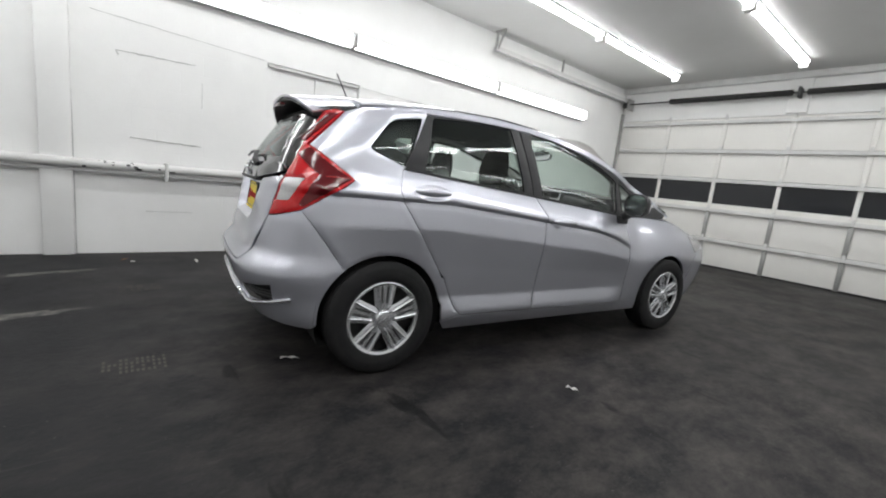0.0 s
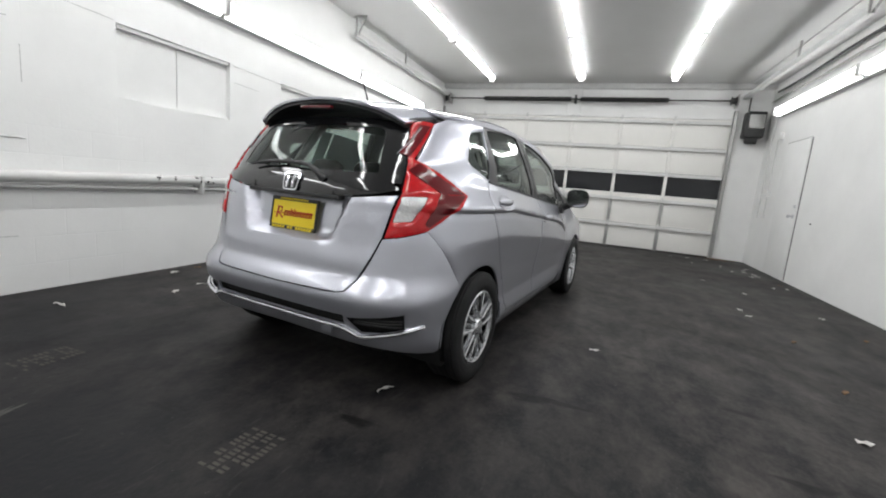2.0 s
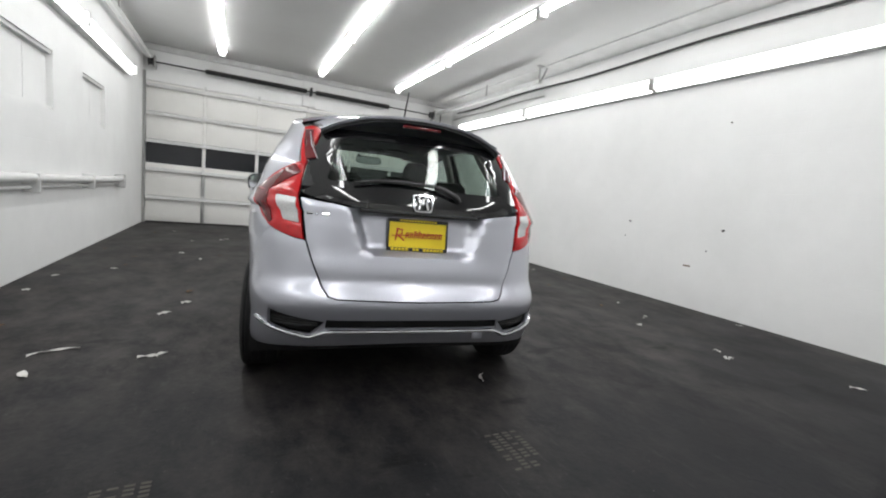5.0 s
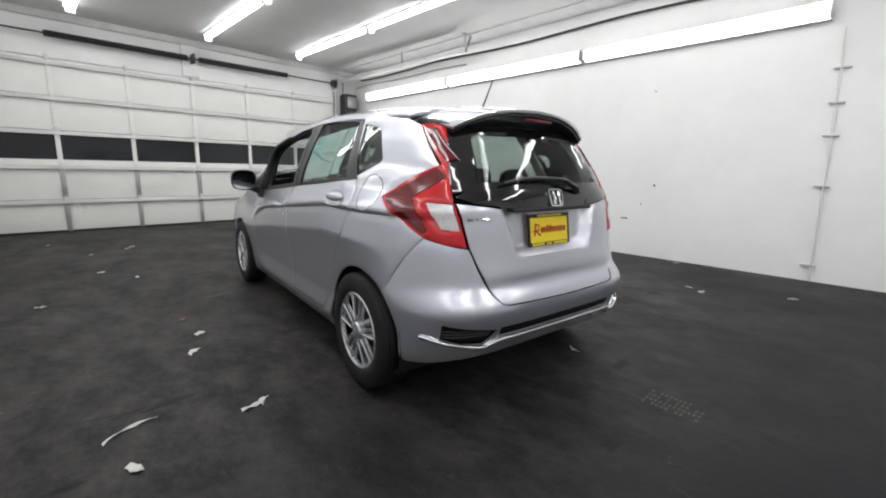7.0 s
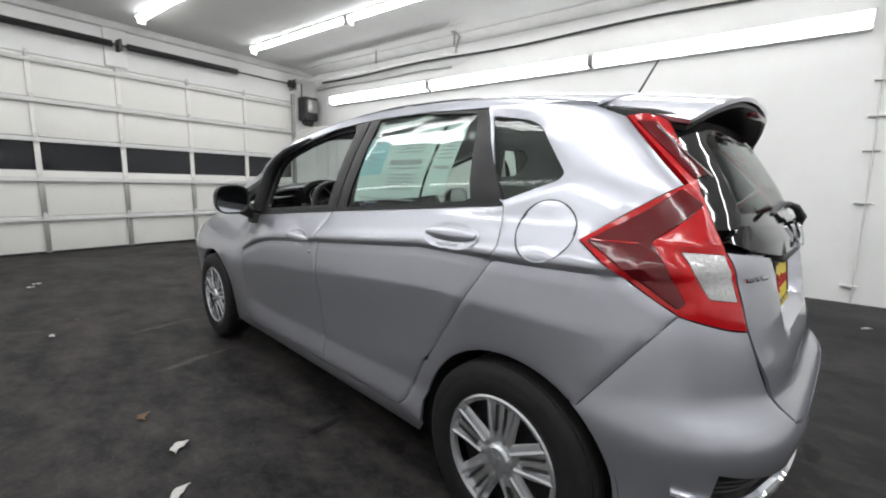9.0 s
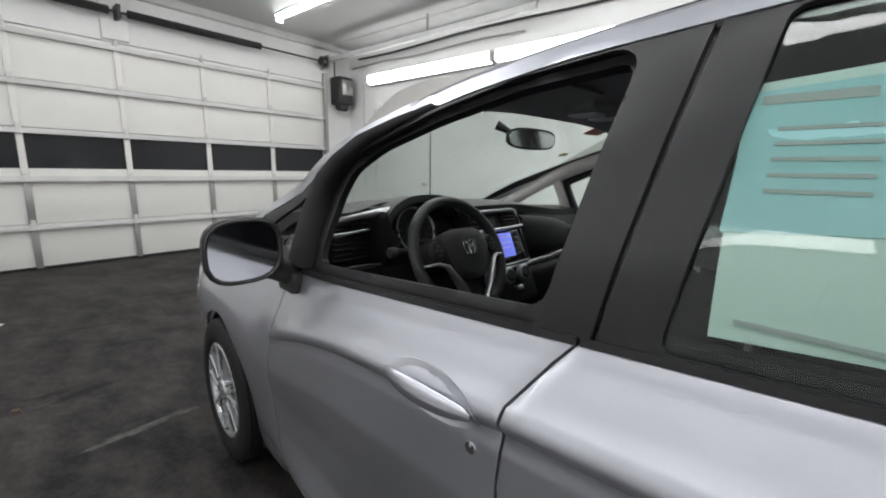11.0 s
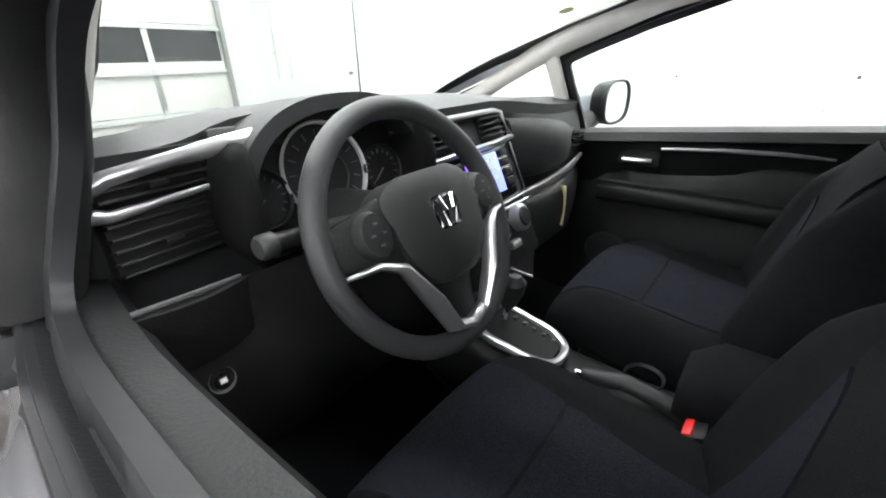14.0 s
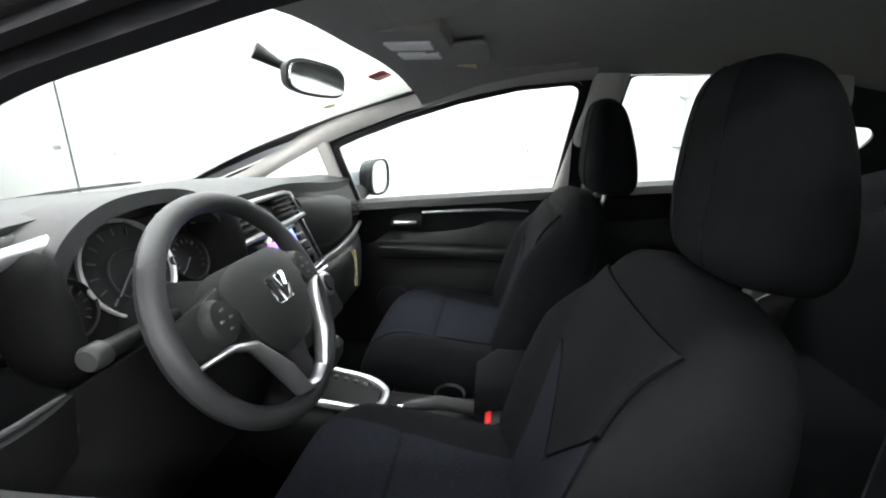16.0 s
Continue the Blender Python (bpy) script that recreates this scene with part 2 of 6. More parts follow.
def slab(nu, nv, fn, thick):
    """A grid surface with thickness along its normal."""
    def normal(u, v):
        e = 1e-3
        a = Vector(fn(min(u + e, 1), v)) - Vector(fn(max(u - e, 0), v))
        b = Vector(fn(u, min(v + e, 1))) - Vector(fn(u, max(v - e, 0)))
        n = a.cross(b)
        return n.normalized() if n.length > 1e-12 else Vector((0, 0, 1))
    top, f = grid(nu, nv, fn)
    bot = [tuple(Vector(fn(i / nu, j / nv)) - normal(i / nu, j / nv) * thick) for i in range(nu + 1) for j in range(nv + 1)]
    k = len(top)
    F = list(f) + [tuple(reversed([a + k for a in q])) for q in f]
    w = nv + 1
    ring = [j for j in range(nv + 1)] + [i * w + nv for i in range(1, nu + 1)] + [nu * w + j for j in range(nv - 1, -1, -1)] + [i * w for i in range(nu - 1, 0, -1)]
    for a, b in zip(ring, ring[1:] + ring[:1]):
        F.append((a, b, b + k, a + k))
    return list(top) + bot, F


def lathe(profile, n=32, axis="x"):
    """Turn (radius, height) pairs round an axis."""
    v, f = [], []
    m = len(profile)
    for i in range(n):
        a = 2 * math.pi * i / n
        for r, h in profile:
            c, s = r * math.cos(a), r * math.sin(a)
            v.append({"x": (h, c, s), "y": (c, h, s), "z": (c, s, h)}[axis])
    for i in range(n):
        for j in range(m - 1):
            a, b = i * m + j, ((i + 1) % n) * m + j
            f.append((a, b, b + 1, a + 1))
    return v, f


def tube(points, r, n=8, caps=True, flat=1.0):
    """A rod along a line of points; r may be a list."""
    P = [Vector(p) for p in points]
    R = r if isinstance(r, (list, tuple)) else [r] * len(P)
    v, f = [], []
    up = Vector((0, 0, 1))
    for i, p in enumerate(P):
        d = (P[min(i + 1, len(P) - 1)] - P[max(i - 1, 0)]).normalized()
        a = d.cross(up)
        a = a.normalized() if a.length > 1e-3 else d.cross(Vector((1, 0, 0))).normalized()
        b = a.cross(d)
        for k in range(n):
            t = 2 * math.pi * k / n
            v.append(tuple(p + a * (R[i] * math.cos(t)) + b * (R[i] * flat * math.sin(t))))
    for i in range(len(P) - 1):
        for k in range(n):
            f.append((i * n + k, i * n + (k + 1) % n, (i + 1) * n + (k + 1) % n, (i + 1) * n + k))
    if caps:
        f.append(tuple(range(n)))
        f.append(tuple((len(P) - 1) * n + k for k in range(n)))
    return v, f


def resample(poly, step, closed=True):
    out = []
    q = list(poly) + ([poly[0]] if closed else [])
    for a, b in zip(q, q[1:]):
        a, b = np.array(a, float), np.array(b, float)
        n = max(1, int(np.ceil(np.linalg.norm(b - a) / step)))
        out += [tuple(a + (b - a) * i / n) for i in range(n)]
    if not closed:
        out.append(tuple(q[-1]))
    return out


def rounded(poly, r, n=4):
    """Cut the corners of a polygon into short arcs."""
    out = []
    k = len(poly)
    for i in range(k):
        p, a, b = (np.array(poly[j], float) for j in (i, (i - 1) % k, (i + 1) % k))
        la, lb = np.linalg.norm(a - p), np.linalg.norm(b - p)
        d = min(r, la * 0.45, lb * 0.45)
        s, e = p + (a - p) / la * d, p + (b - p) / lb * d
        out += [tuple((1 - t) ** 2 * s + 2 * t * (1 - t) * p + t * t * e) for t in np.linspace(0, 1, n)]
    return out


def inside(poly, pts):
    P = np.array(poly)
    x, y = pts[:, 0], pts[:, 1]
    hit = np.zeros(len(pts), bool)
    j = len(P) - 1
    for i in range(len(P)):
        xi, yi, xj, yj = *P[i], *P[j]
        c = (yi > y) != (yj > y)
        with np.errstate(divide="ignore", invalid="ignore"):
            hit ^= c & (x < (xj - xi) * (y - yi) / (yj - yi) + xi)
        j = i
    return hit


def patch(outline, fn, holes=(), step=0.03, thick=0.012, off=0.0, roll=0.003):
    """A curved panel: a flat outline with holes, laid on the surface fn(a, b, height)."""
    loops = [resample(outline, step)] + [resample(h, step) for h in holes]
    verts, edges = [], []
    for lp in loops:
        k = len(verts)
        verts += lp
        edges += [(k + i, k + (i + 1) % len(lp)) for i in range(len(lp))]
    nb = len(verts)
    B = np.array(verts)
    lo, hi = B.min(0), B.max(0)
    gx, gy = np.meshgrid(np.arange(lo[0] + step / 2, hi[0], step), np.arange(lo[1] + step / 2, hi[1], step))
    gx[1::2] += step / 2
    G = np.c_[gx.ravel(), gy.ravel()]
    keep = inside(loops[0], G)
    for h in loops[1:]:
        keep &= ~inside(h, G)
    G = G[keep]
    if len(G):
        d = np.sqrt(((G[:, None, :] - B[None]) ** 2).sum(2)).min(1)
        G = G[d > step * 0.55]
    allv = [Vector(v) for v in verts] + [Vector(g) for g in G]
    V, E, F, *_ = delaunay_2d_cdt(allv, edges, [], 0, 1e-6)
    P = np.array([tuple(v) for v in V])
    tri = np.array([tuple(q) for q in F if len(q) == 3])
    C = P[tri].mean(1)
    ok = inside(loops[0], C)
    for h in loops[1:]:
        ok &= ~inside(h, C)
    tri = tri[ok]
    cnt = {}
    for q in tri:
        for a, b in ((q[0], q[1]), (q[1], q[2]), (q[2], q[0])):
            cnt[(min(a, b), max(a, b))] = cnt.get((min(a, b), max(a, b)), 0) + 1
    rim = [e for e, c in cnt.items() if c == 1]
    rimset = {i for e in rim for i in e}
    top = [fn(p[0], p[1], off - (roll if i in rimset else 0)) for i, p in enumerate(P)]
    bot = [fn(p[0], p[1], off - thick) for p in P]
    k = len(top)
    faces = [tuple(int(i) for i in q) for q in tri] + [tuple(int(i) + k for i in reversed(q)) for q in tri]
    faces += [(int(a), int(b), int(b) + k, int(a) + k) for a, b in rim]
    return top + bot, faces


def flip(geo):
    return [(-p[0], p[1], p[2]) for p in geo[0]], [tuple(reversed(q)) for q in geo[1]]


def thing(name, label, category, group="", kind="", at=(0, 0, 0), turn=0.0):
    ob = new(name)
    ob.matrix_world = Matrix.Translation(at) @ Matrix.Rotation(turn, 4, "Z")
    return tagged(ob, label, category, group, kind)


# ---- the garage: its own frame, turned from the car's ----
TURN = radians(7.2)
ROOM = Matrix.Rotation(TURN, 4, "Z")
U0, U1, V0, V1, HIGH = -2.54, 4.10, -6.5, 7.65, 3.40


def structure(name, geo, mat, label, category, parent=None):
    ob = finish(name, *geo, mat, parent)
    if parent is None:
        ob.matrix_world = ROOM
    return tagged(ob, label, category, kind="structure")


def room():
    structure("floor", box(U0 - 0.3, V0 - 0.3, -0.2, U1 + 0.3, V1 + 0.5, 0), M_FLOOR, "worn black sealed asphalt garage floor with scuffs", "floor")
    structure("ceiling", box(U0 - 0.3, V0 - 0.3, HIGH, U1 + 0.3, V1 + 0.5, HIGH + 0.2), M_CEIL, "pale grey painted flat garage ceiling", "ceiling")
    # the left wall with three bricked-up window recesses
    wins = [(0.21, 1.34, 1.53, 2.12), (2.11, 3.14, 1.53, 2.09), (4.05, 5.0, 1.53, 2.09)]
    side = patch([(V0, 0), (V1, 0), (V1, HIGH), (V0, HIGH)], lambda a, b, h: (U0 + h, a, b),
                 [[(a, c), (b, c), (b, d), (a, d)] for a, b, c, d in wins], 0.5, 0.22, 0, 0)
    structure("wall_left", side, M_WALL, "white painted concrete block wall with bricked-up windows", "wall")
    for a, b, c, d in wins:
        w = tagged(new("window_recess"), "filled-in window recess painted white in block wall", "window", kind="structure")
        w.matrix_world = ROOM
        mid = (a + b) / 2
        finish("infill_panel", *box(U0 - 0.20, a - 0.01, c - 0.01, U0 - 0.055, mid - 0.004, d + 0.01), M_PLASTER, w)
        finish("infill_panel", *box(U0 - 0.20, mid + 0.004, c - 0.01, U0 - 0.055, b + 0.01, d + 0.01), M_PLASTER, w)
        finish("lintel", *box(U0 - 0.05, a + 0.01, d - 0.035, U0 - 0.012, b - 0.01, d - 0.003), M_PAINTED_METAL, w)
        finish("window_sill", *box(U0 - 0.06, a + 0.01, c + 0.003, U0 - 0.02, b - 0.01, c + 0.02), M_PLASTER, w)
    structure("pilaster", box(U0 - 0.02, -1.66, 0, U0 + 0.06, -1.44, HIGH, 0.01), M_WALL, "white painted shallow wall pilaster", "pilaster")
    structure("wall_right", box(U1, V0, 0, U1 + 0.25, V1 + 0.3, HIGH), M_WALL, "white painted concrete block wall", "wall")
    structure("wall_back", box(U0 - 0.25, V0 - 0.25, 0, U1 + 0.25, V0, HIGH), M_WALL, "white painted rear wall", "wall")
    # front wall: piers and header round the big door
    structure("wall_front", join(box(U0 - 0.25, V1, 0, -2.50, V1 + 0.3, HIGH), box(3.50, V1, 0, U1 + 0.25, V1 + 0.3, HIGH),
                                 box(-2.50, V1, 2.74, 3.50, V1 + 0.3, HIGH)), M_PLASTER, "white painted front wall above wide door", "wall")
    structure("header_beam", box(U0, V1 - 0.10, HIGH - 0.10, U1, V1 + 0.02, HIGH + 0.01, 0.01), M_PAINTED_METAL, "grey painted beam under ceiling", "beam")
    structure("post", box(0.36, V1 - 0.05, 2.76, 0.64, V1 + 0.02, HIGH - 0.08, 0.008), M_PLASTER, "white spring anchor board over door", "board")
    # coved corner between ceiling and right wall, and a beam along it
    structure("ceiling_cove", box(U1 - 0.42, V0, HIGH - 0.02, U1, V1, HIGH + 0.01), M_PAINTED_METAL, "grey ceiling edge strip along wall", "trim")


def garage_door():
    """The sectional door: five rows of panels, one glazed row, steel stiles and struts."""
    d = tagged(new("garage_door"), "closed white sectional overhead door with dark window row", "garage door", kind="structure")
    d.matrix_world = ROOM
    rows = [(0.0, 0.535), (0.535, 1.08), (1.08, 1.64), (1.64, 2.17), (2.17, 2.74)]
    us = [-2.50 + i * 1.0 for i in range(7)]
    for r, (z0, z1) in enumerate(rows):
        for a, b in zip(us, us[1:]):
            if r == 2:
                finish("glazing_frame", *join(box(a + 0.004, V1 + 0.02, z0 + 0.004, b - 0.004, V1 + 0.06, z0 + 0.10),
                                              box(a + 0.004, V1 + 0.02, z1 - 0.035, b - 0.004, V1 + 0.06, z1 - 0.004)), M_DOORW, d)
                finish("pane", *box(a + 0.01, V1 + 0.04, z0 + 0.10, b - 0.01, V1 + 0.05, z1 - 0.035), M_NIGHT, d, "dark night-time glass pane")
            else:
                finish("panel", *box(a + 0.004, V1 + 0.02, z0 + 0.004, b - 0.004, V1 + 0.06, z1 - 0.004, 0.006), M_DOORW, d)
        for i, a in enumerate(us[1:-1]):
            mat = M_DOORW if r == 2 else M_RAIL if r < 2 else M_DOORW
            finish("stile", *box(a - 0.032, V1 - 0.005, z0 + 0.01, a + 0.032, V1 + 0.03, z1 - 0.01, 0.004), mat, d)
            finish("hinge", *join(box(a - 0.022, V1 - 0.02, z1 - 0.05, a + 0.022, V1 - 0.004, z1 + 0.05, 0.004), box(a - 0.03, V1 - 0.03, z1 - 0.008, a + 0.03, V1 - 0.015, z1 + 0.008)), M_PAINTED_METAL, d)
    for z in (0.50, 1.055, 1.60, 2.13, 2.66):
        finish("strut", *join(box(-2.49, V1 - 0.045, z - 0.006, 3.49, V1 + 0.02, z + 0.006), box(-2.49, V1 - 0.05, z - 0.028, 3.49, V1 - 0.044, z + 0.006),
                              box(-2.49, V1 - 0.004, z - 0.03, 3.49, V1 + 0.018, z + 0.035)), M_PAINTED_METAL, d, "grey steel stiffening strut")
    finish("bottom_seal", *box(-2.49, V1 + 0.015, 0, 3.49, V1 + 0.065, 0.03, 0.005), M_BLACK, d, "black rubber seal")
    for u in (-2.53, 3.53):
        finish("track", *join(box(u - 0.03, V1 - 0.06, 0, u - 0.024, V1 + 0.0, 2.9), box(u - 0.03, V1 - 0.06, 0, u + 0.03, V1 - 0.054, 2.9), box(u + 0.024, V1 - 0.06, 0, u + 0.03, V1, 2.9)), M_RAIL, d, "galvanised vertical track")
    # torsion bar with black springs
    finish("torsion_bar", *tube([(-2.45, V1 - 0.16, 3.06), (3.48, V1 - 0.16, 3.06)], 0.014, 10), M_BLACKMET, d, "dark steel shaft")
    for a, b in ((-1.5, 0.42), (0.62, 2.3)):
        prof = []
        n = int((b - a) / 0.011)
        for i in range(n + 1):
            prof += [(0.043, a + (b - a) * i / n), (0.049, a + (b - a) * (i + 0.5) / n)]
        g = lathe(prof, 12, "x")
        finish("torsion_spring", *moved(g, Matrix.Translation((0, V1 - 0.16, 3.06))), M_BLACKMET, d, "black coil spring")
    for u in (-2.40, 3.42):
        finish("cable_drum", *moved(lathe([(0.0, -0.04), (0.08, -0.04), (0.06, -0.02), (0.06, 0.03), (0.09, 0.045), (0, 0.045)], 16, "x"), Matrix.Translation((u, V1 - 0.16, 3.06))), M_BLACKMET, d)
        finish("end_bracket", *box(u + 0.06, V1 - 0.24, 2.95, u + 0.075, V1 + 0.0, 3.17, 0.003), M_RAIL, d)
    finish("centre_bracket", *box(0.50, V1 - 0.22, 2.98, 0.54, V1 - 0.04, 3.14, 0.004), M_BLACKMET, d)
    # horizontal tracks under the ceiling, hung by angle brackets
    for u in (-2.42, 3.62):
        finish("horizontal_track", *join(box(u - 0.035, 3.5, 3.10, u + 0.035, V1 - 0.1, 3.105), box(u - 0.035, 3.5, 3.10, u - 0.03, V1 - 0.1, 3.17), box(u + 0.03, 3.5, 3.10, u + 0.035, V1 - 0.1, 3.17)), M_PAINTED_METAL, d, "grey ceiling track")
        for v in (3.52,):
            finish("hanger", *join(box(u - 0.02, v, 3.10, u + 0.0, v + 0.03, HIGH), box(u - 0.05, v - 0.005, HIGH - 0.02, u + 0.12, v + 0.05, HIGH - 0.002),
                                   moved(box(-0.012, -0.012, 0, 0.012, 0.012, 0.32), Matrix.Translation((u + 0.02, v + 0.015, 3.12)) @ Matrix.Rotation(radians(25), 4, "Y"))), M_RAIL, d, "galvanised track hanger")
            finish("hanger", *box(u - 0.02, 5.2, 3.10, u + 0.0, 5.23, HIGH), M_RAIL, d)


def fixture(u, v, z, length, up):
    """A two-tube fluorescent batten: housing, lit diffuser and end caps."""
    t = thing("fluorescent_light", "lit white fluorescent batten light fixed overhead" if up == "c" else "lit white fluorescent batten light along the wall", "ceiling light", "fluorescent lights")
    t.matrix_world = ROOM @ Matrix.Translation((u, v, z))
    if up == "c":
        finish("housing", *box(-0.065, 0.0, 0.035, 0.065, length, HIGH - z, 0.006), M_PAINTED_METAL, t)
        prof = [(0.068 * math.cos(a), 0.034 * math.sin(a) + 0.036) for a in np.linspace(math.pi, 2 * math.pi, 9)]
    else:
        s = 1 if up == "l" else -1
        finish("housing", *box(-s * 0.10, 0.0, -0.05, -s * 0.02, length, 0.14, 0.006), M_PAINTED_METAL, t)
        prof = [(s * (0.055 * math.cos(a) - 0.02), 0.085 * math.sin(a) + 0.045) for a in np.linspace(-math.pi / 2, math.pi / 2, 9)]
    n = len(prof)
    V = [(p[0], y, p[1]) for y in (0.02, length - 0.02) for p in prof]
    F = [(i, i + 1, n + i + 1, n + i) for i in range(n - 1)] + [tuple(range(n)), tuple(range(2 * n - 1, n - 1, -1))]
    finish("diffuser", V, F, M_TUBE if up == "c" else M_TUBEW, t, "glowing white diffuser")
    c = [np.mean([p[0] for p in prof]), np.mean([p[1] for p in prof])]
    for y in (0.0, length - 0.02):
        finish("end_cap", *box(c[0] - 0.06, y, c[1] - 0.075, c[0] + 0.06, y + 0.02, c[1] + 0.075, 0.008), M_PAINTED_METAL, t)


def lights():
    for u in (-1.20, 0.63, 2.30):
        for i in range(5):
            fixture(u, 6.95 - 2.52 * (i + 1), HIGH - 0.075, 2.47, "c")
    for i in range(4):
        fixture(U0 + 0.10, 6.15 - 2.485 * (i + 1), 2.55, 2.46, "l")
    for v, n in ((4.35, 2.62), (1.58, 2.72), (-1.12, 2.66)):
        fixture(U1 - 0.10, v, 2.74, n, "r")


def pipes():
    def run(name, geo, mat, label, cat):
        ob = finish(name, *geo, mat)
        ob.matrix_world = ROOM
        tagged(ob, label, cat)
    run("wall_pipe", tube([(U0 + 0.075, v, 0.86 + 0.012 * math.sin(v)) for v in np.linspace(-6.4, 5.7, 40)], 0.042, 12), M_PAINTED_METAL, "white painted pipe along the block wall, chipped", "pipe")
    run("wall_pipe", tube([(U0 + 0.05, v, 0.785) for v in np.linspace(-6.4, 5.6, 12)], 0.016, 8), M_PAINTED_METAL, "thin white painted pipe under larger pipe", "pipe")
    for v in (-4.2, -2.6, -0.75, 0.9, 2.4, 4.0, 5.5):
        run("pipe_clamp", box(U0 - 0.002, v, 0.74, U0 + 0.125, v + 0.03, 0.915, 0.006), M_PAINTED_METAL, "white painted pipe clamp on wall", "pipe clamp")
    run("junction_box", box(U0 - 0.002, 5.62, 0.72, U0 + 0.10, 5.74, 0.92, 0.008), M_RAIL, "grey metal junction box at pipe end", "junction box")
    # cracks, peeling edges and chips on the left wall and pipe
    rw = random.Random(9)
    def crack(v0, z0, v1, z1, t, label="thin dark crack in the painted block wall"):
        n = 14
        pts = [(U0 + 0.0015, v0 + (v1 - v0) * i / n, z0 + (z1 - z0) * i / n + rw.uniform(-0.003, 0.003)) for i in range(n + 1)]
        run("wall_crack", tube(pts, [t * rw.uniform(0.4, 1.3) for _ in pts], 5), M_CRACK, label, "crack")
    crack(-1.12, 1.90, -0.48, 1.915, 0.006, "peeling paint edge on the block wall")
    crack(-1.12, 1.90, -1.10, 1.86, 0.006, "peeling paint edge on the block wall")
    crack(-1.02, 1.13, -0.42, 1.115, 0.007, "peeling paint edge on the block wall")
    crack(-0.42, 1.50, -0.42, 1.75, 0.003)
    crack(-1.43, 0.0, -1.44, 1.5, 0.004)
    crack(-1.30, 2.20, 0.20, 2.13, 0.003)
    crack(-0.9, 0.42, -0.5, 0.42, 0.003)
    crack(1.4, 1.93, 1.75, 1.92, 0.003)
    crack(1.38, 2.1, 2.1, 2.08, 0.003)
    for i in range(26):
        v = rw.choice((-1.35, -1.1, -0.75, 0.5, 0.95)) + rw.uniform(-0.16, 0.16)
        a = rw.uniform(-0.6, 1.2)
        run("paint_chip", moved(lathe([(0, 0.0035), (rw.uniform(0.006, 0.014), 0.0015)], 6, "x"), Matrix.Translation((U0 + 0.075 + 0.041 * math.cos(a), v, 0.86 + 0.012 * math.sin(v) + 0.041 * math.sin(a))) @ Matrix.Rotation(-a, 4, "Y") @ Matrix.Diagonal((1, rw.uniform(1, 2.4), 1, 1))), M_BLACKMET, "dark chip in the pipe's white paint", "paint chip")
    # conduits high on the right wall
    run("conduit", tube([(U1 - 0.05, v, 3.19 + 0.02 * math.sin(v * 1.7)) for v in np.linspace(-6, 7.3, 30)], 0.018, 8), M_BLACKMET, "dark cable run high on the wall", "conduit")
    run("conduit", tube([(U1 - 0.045, v, 3.05 + 0.012 * math.sin(v * 3)) for v in np.linspace(3.9, 7.5, 14)], 0.014, 8), M_RAIL, "grey conduit above the lights", "conduit")
    run("conduit", tube([(U1 - 0.03, -1.30, 0.0), (U1 - 0.03, -1.28, 1.3), (U1 - 0.03, -1.24, 2.6)], 0.009, 8), M_PAINTED_METAL, "thin vertical conduit on white wall", "conduit")
    for z in (0.17, 1.03, 1.55, 1.88, 2.22):
        run("conduit_clip", box(U1 - 0.040, -1.33, z, U1 + 0.001, -1.20, z + 0.020, 0.004), M_PAINTED_METAL, "small metal bracket on white wall", "bracket")
    run("conduit", tube([(U1 - 0.03, 6.9, 0.9), (U1 - 0.03, 6.9, 2.3)], 0.008, 8), M_PAINTED_METAL, "thin vertical conduit near the corner", "conduit")
    run("conduit", tube([(U1 - 0.03, 7.2, 0.9), (U1 - 0.03, 7.2, 2.75)], 0.008, 8), M_PAINTED_METAL, "thin vertical conduit near the corner", "conduit")
    for v, z in ((6.75, 2.28), (6.86, 1.3), (7.2, 1.25)):
        run("switch_box", box(U1 - 0.05, v, z, U1 + 0.001, v + 0.09, z + 0.12, 0.006), M_PLASTER, "small white switch box on wall", "switch")
    for v, z, r in ((0.42, 0.98, 0.015), (1.69, 0.98, 0.011), (0.53, 2.2, 0.008), (1.74, 0.77, 0.008), (0.57, 0.72, 0.008), (5.07, 0.92, 0.010)):
        run("wall_plug", moved(lathe([(0, -0.004), (r, -0.004), (r * 0.9, 0.012), (0, 0.015)], 10, "x"), Matrix.Translation((U1 - 0.012, v, z))), M_BLACKMET, "small dark plug in the white wall", "plug")
    run("wall_scuff", box(U1 - 0.004, 0.74, 0.50, U1 + 0.001, 0.83, 0.517, 0.001), M_LEAF, "brown sticker remnant on white wall", "sticker")
    # operator box at the corner
    o = thing("door_operator", "dark grey wall-mounted door opener with switch box", "door opener")
    o.matrix_world = ROOM @ Matrix.Translation((3.82, V1 - 0.02, 2.64))
    finish("body", *box(-0.16, -0.26, -0.26, 0.16, 0.018, 0.22, 0.03), M_BLACKMET, o)
    finish("cover", *box(-0.12, -0.30, -0.10, 0.13, -0.255, 0.16, 0.02), M_RAIL, o, "dull grey cover")
    finish("motor", *moved(lathe([(0, -0.1), (0.075, -0.1), (0.085, -0.07), (0.085, 0.08), (0, 0.1)], 16, "x"), Matrix.Translation((0.0, -0.12, -0.28))), M_BLACKMET, o)
    finish("stem", *tube([(-0.1, -0.05, 0.2), (-0.1, -0.05, 0.5)], 0.012, 8), M_BLACKMET, o)


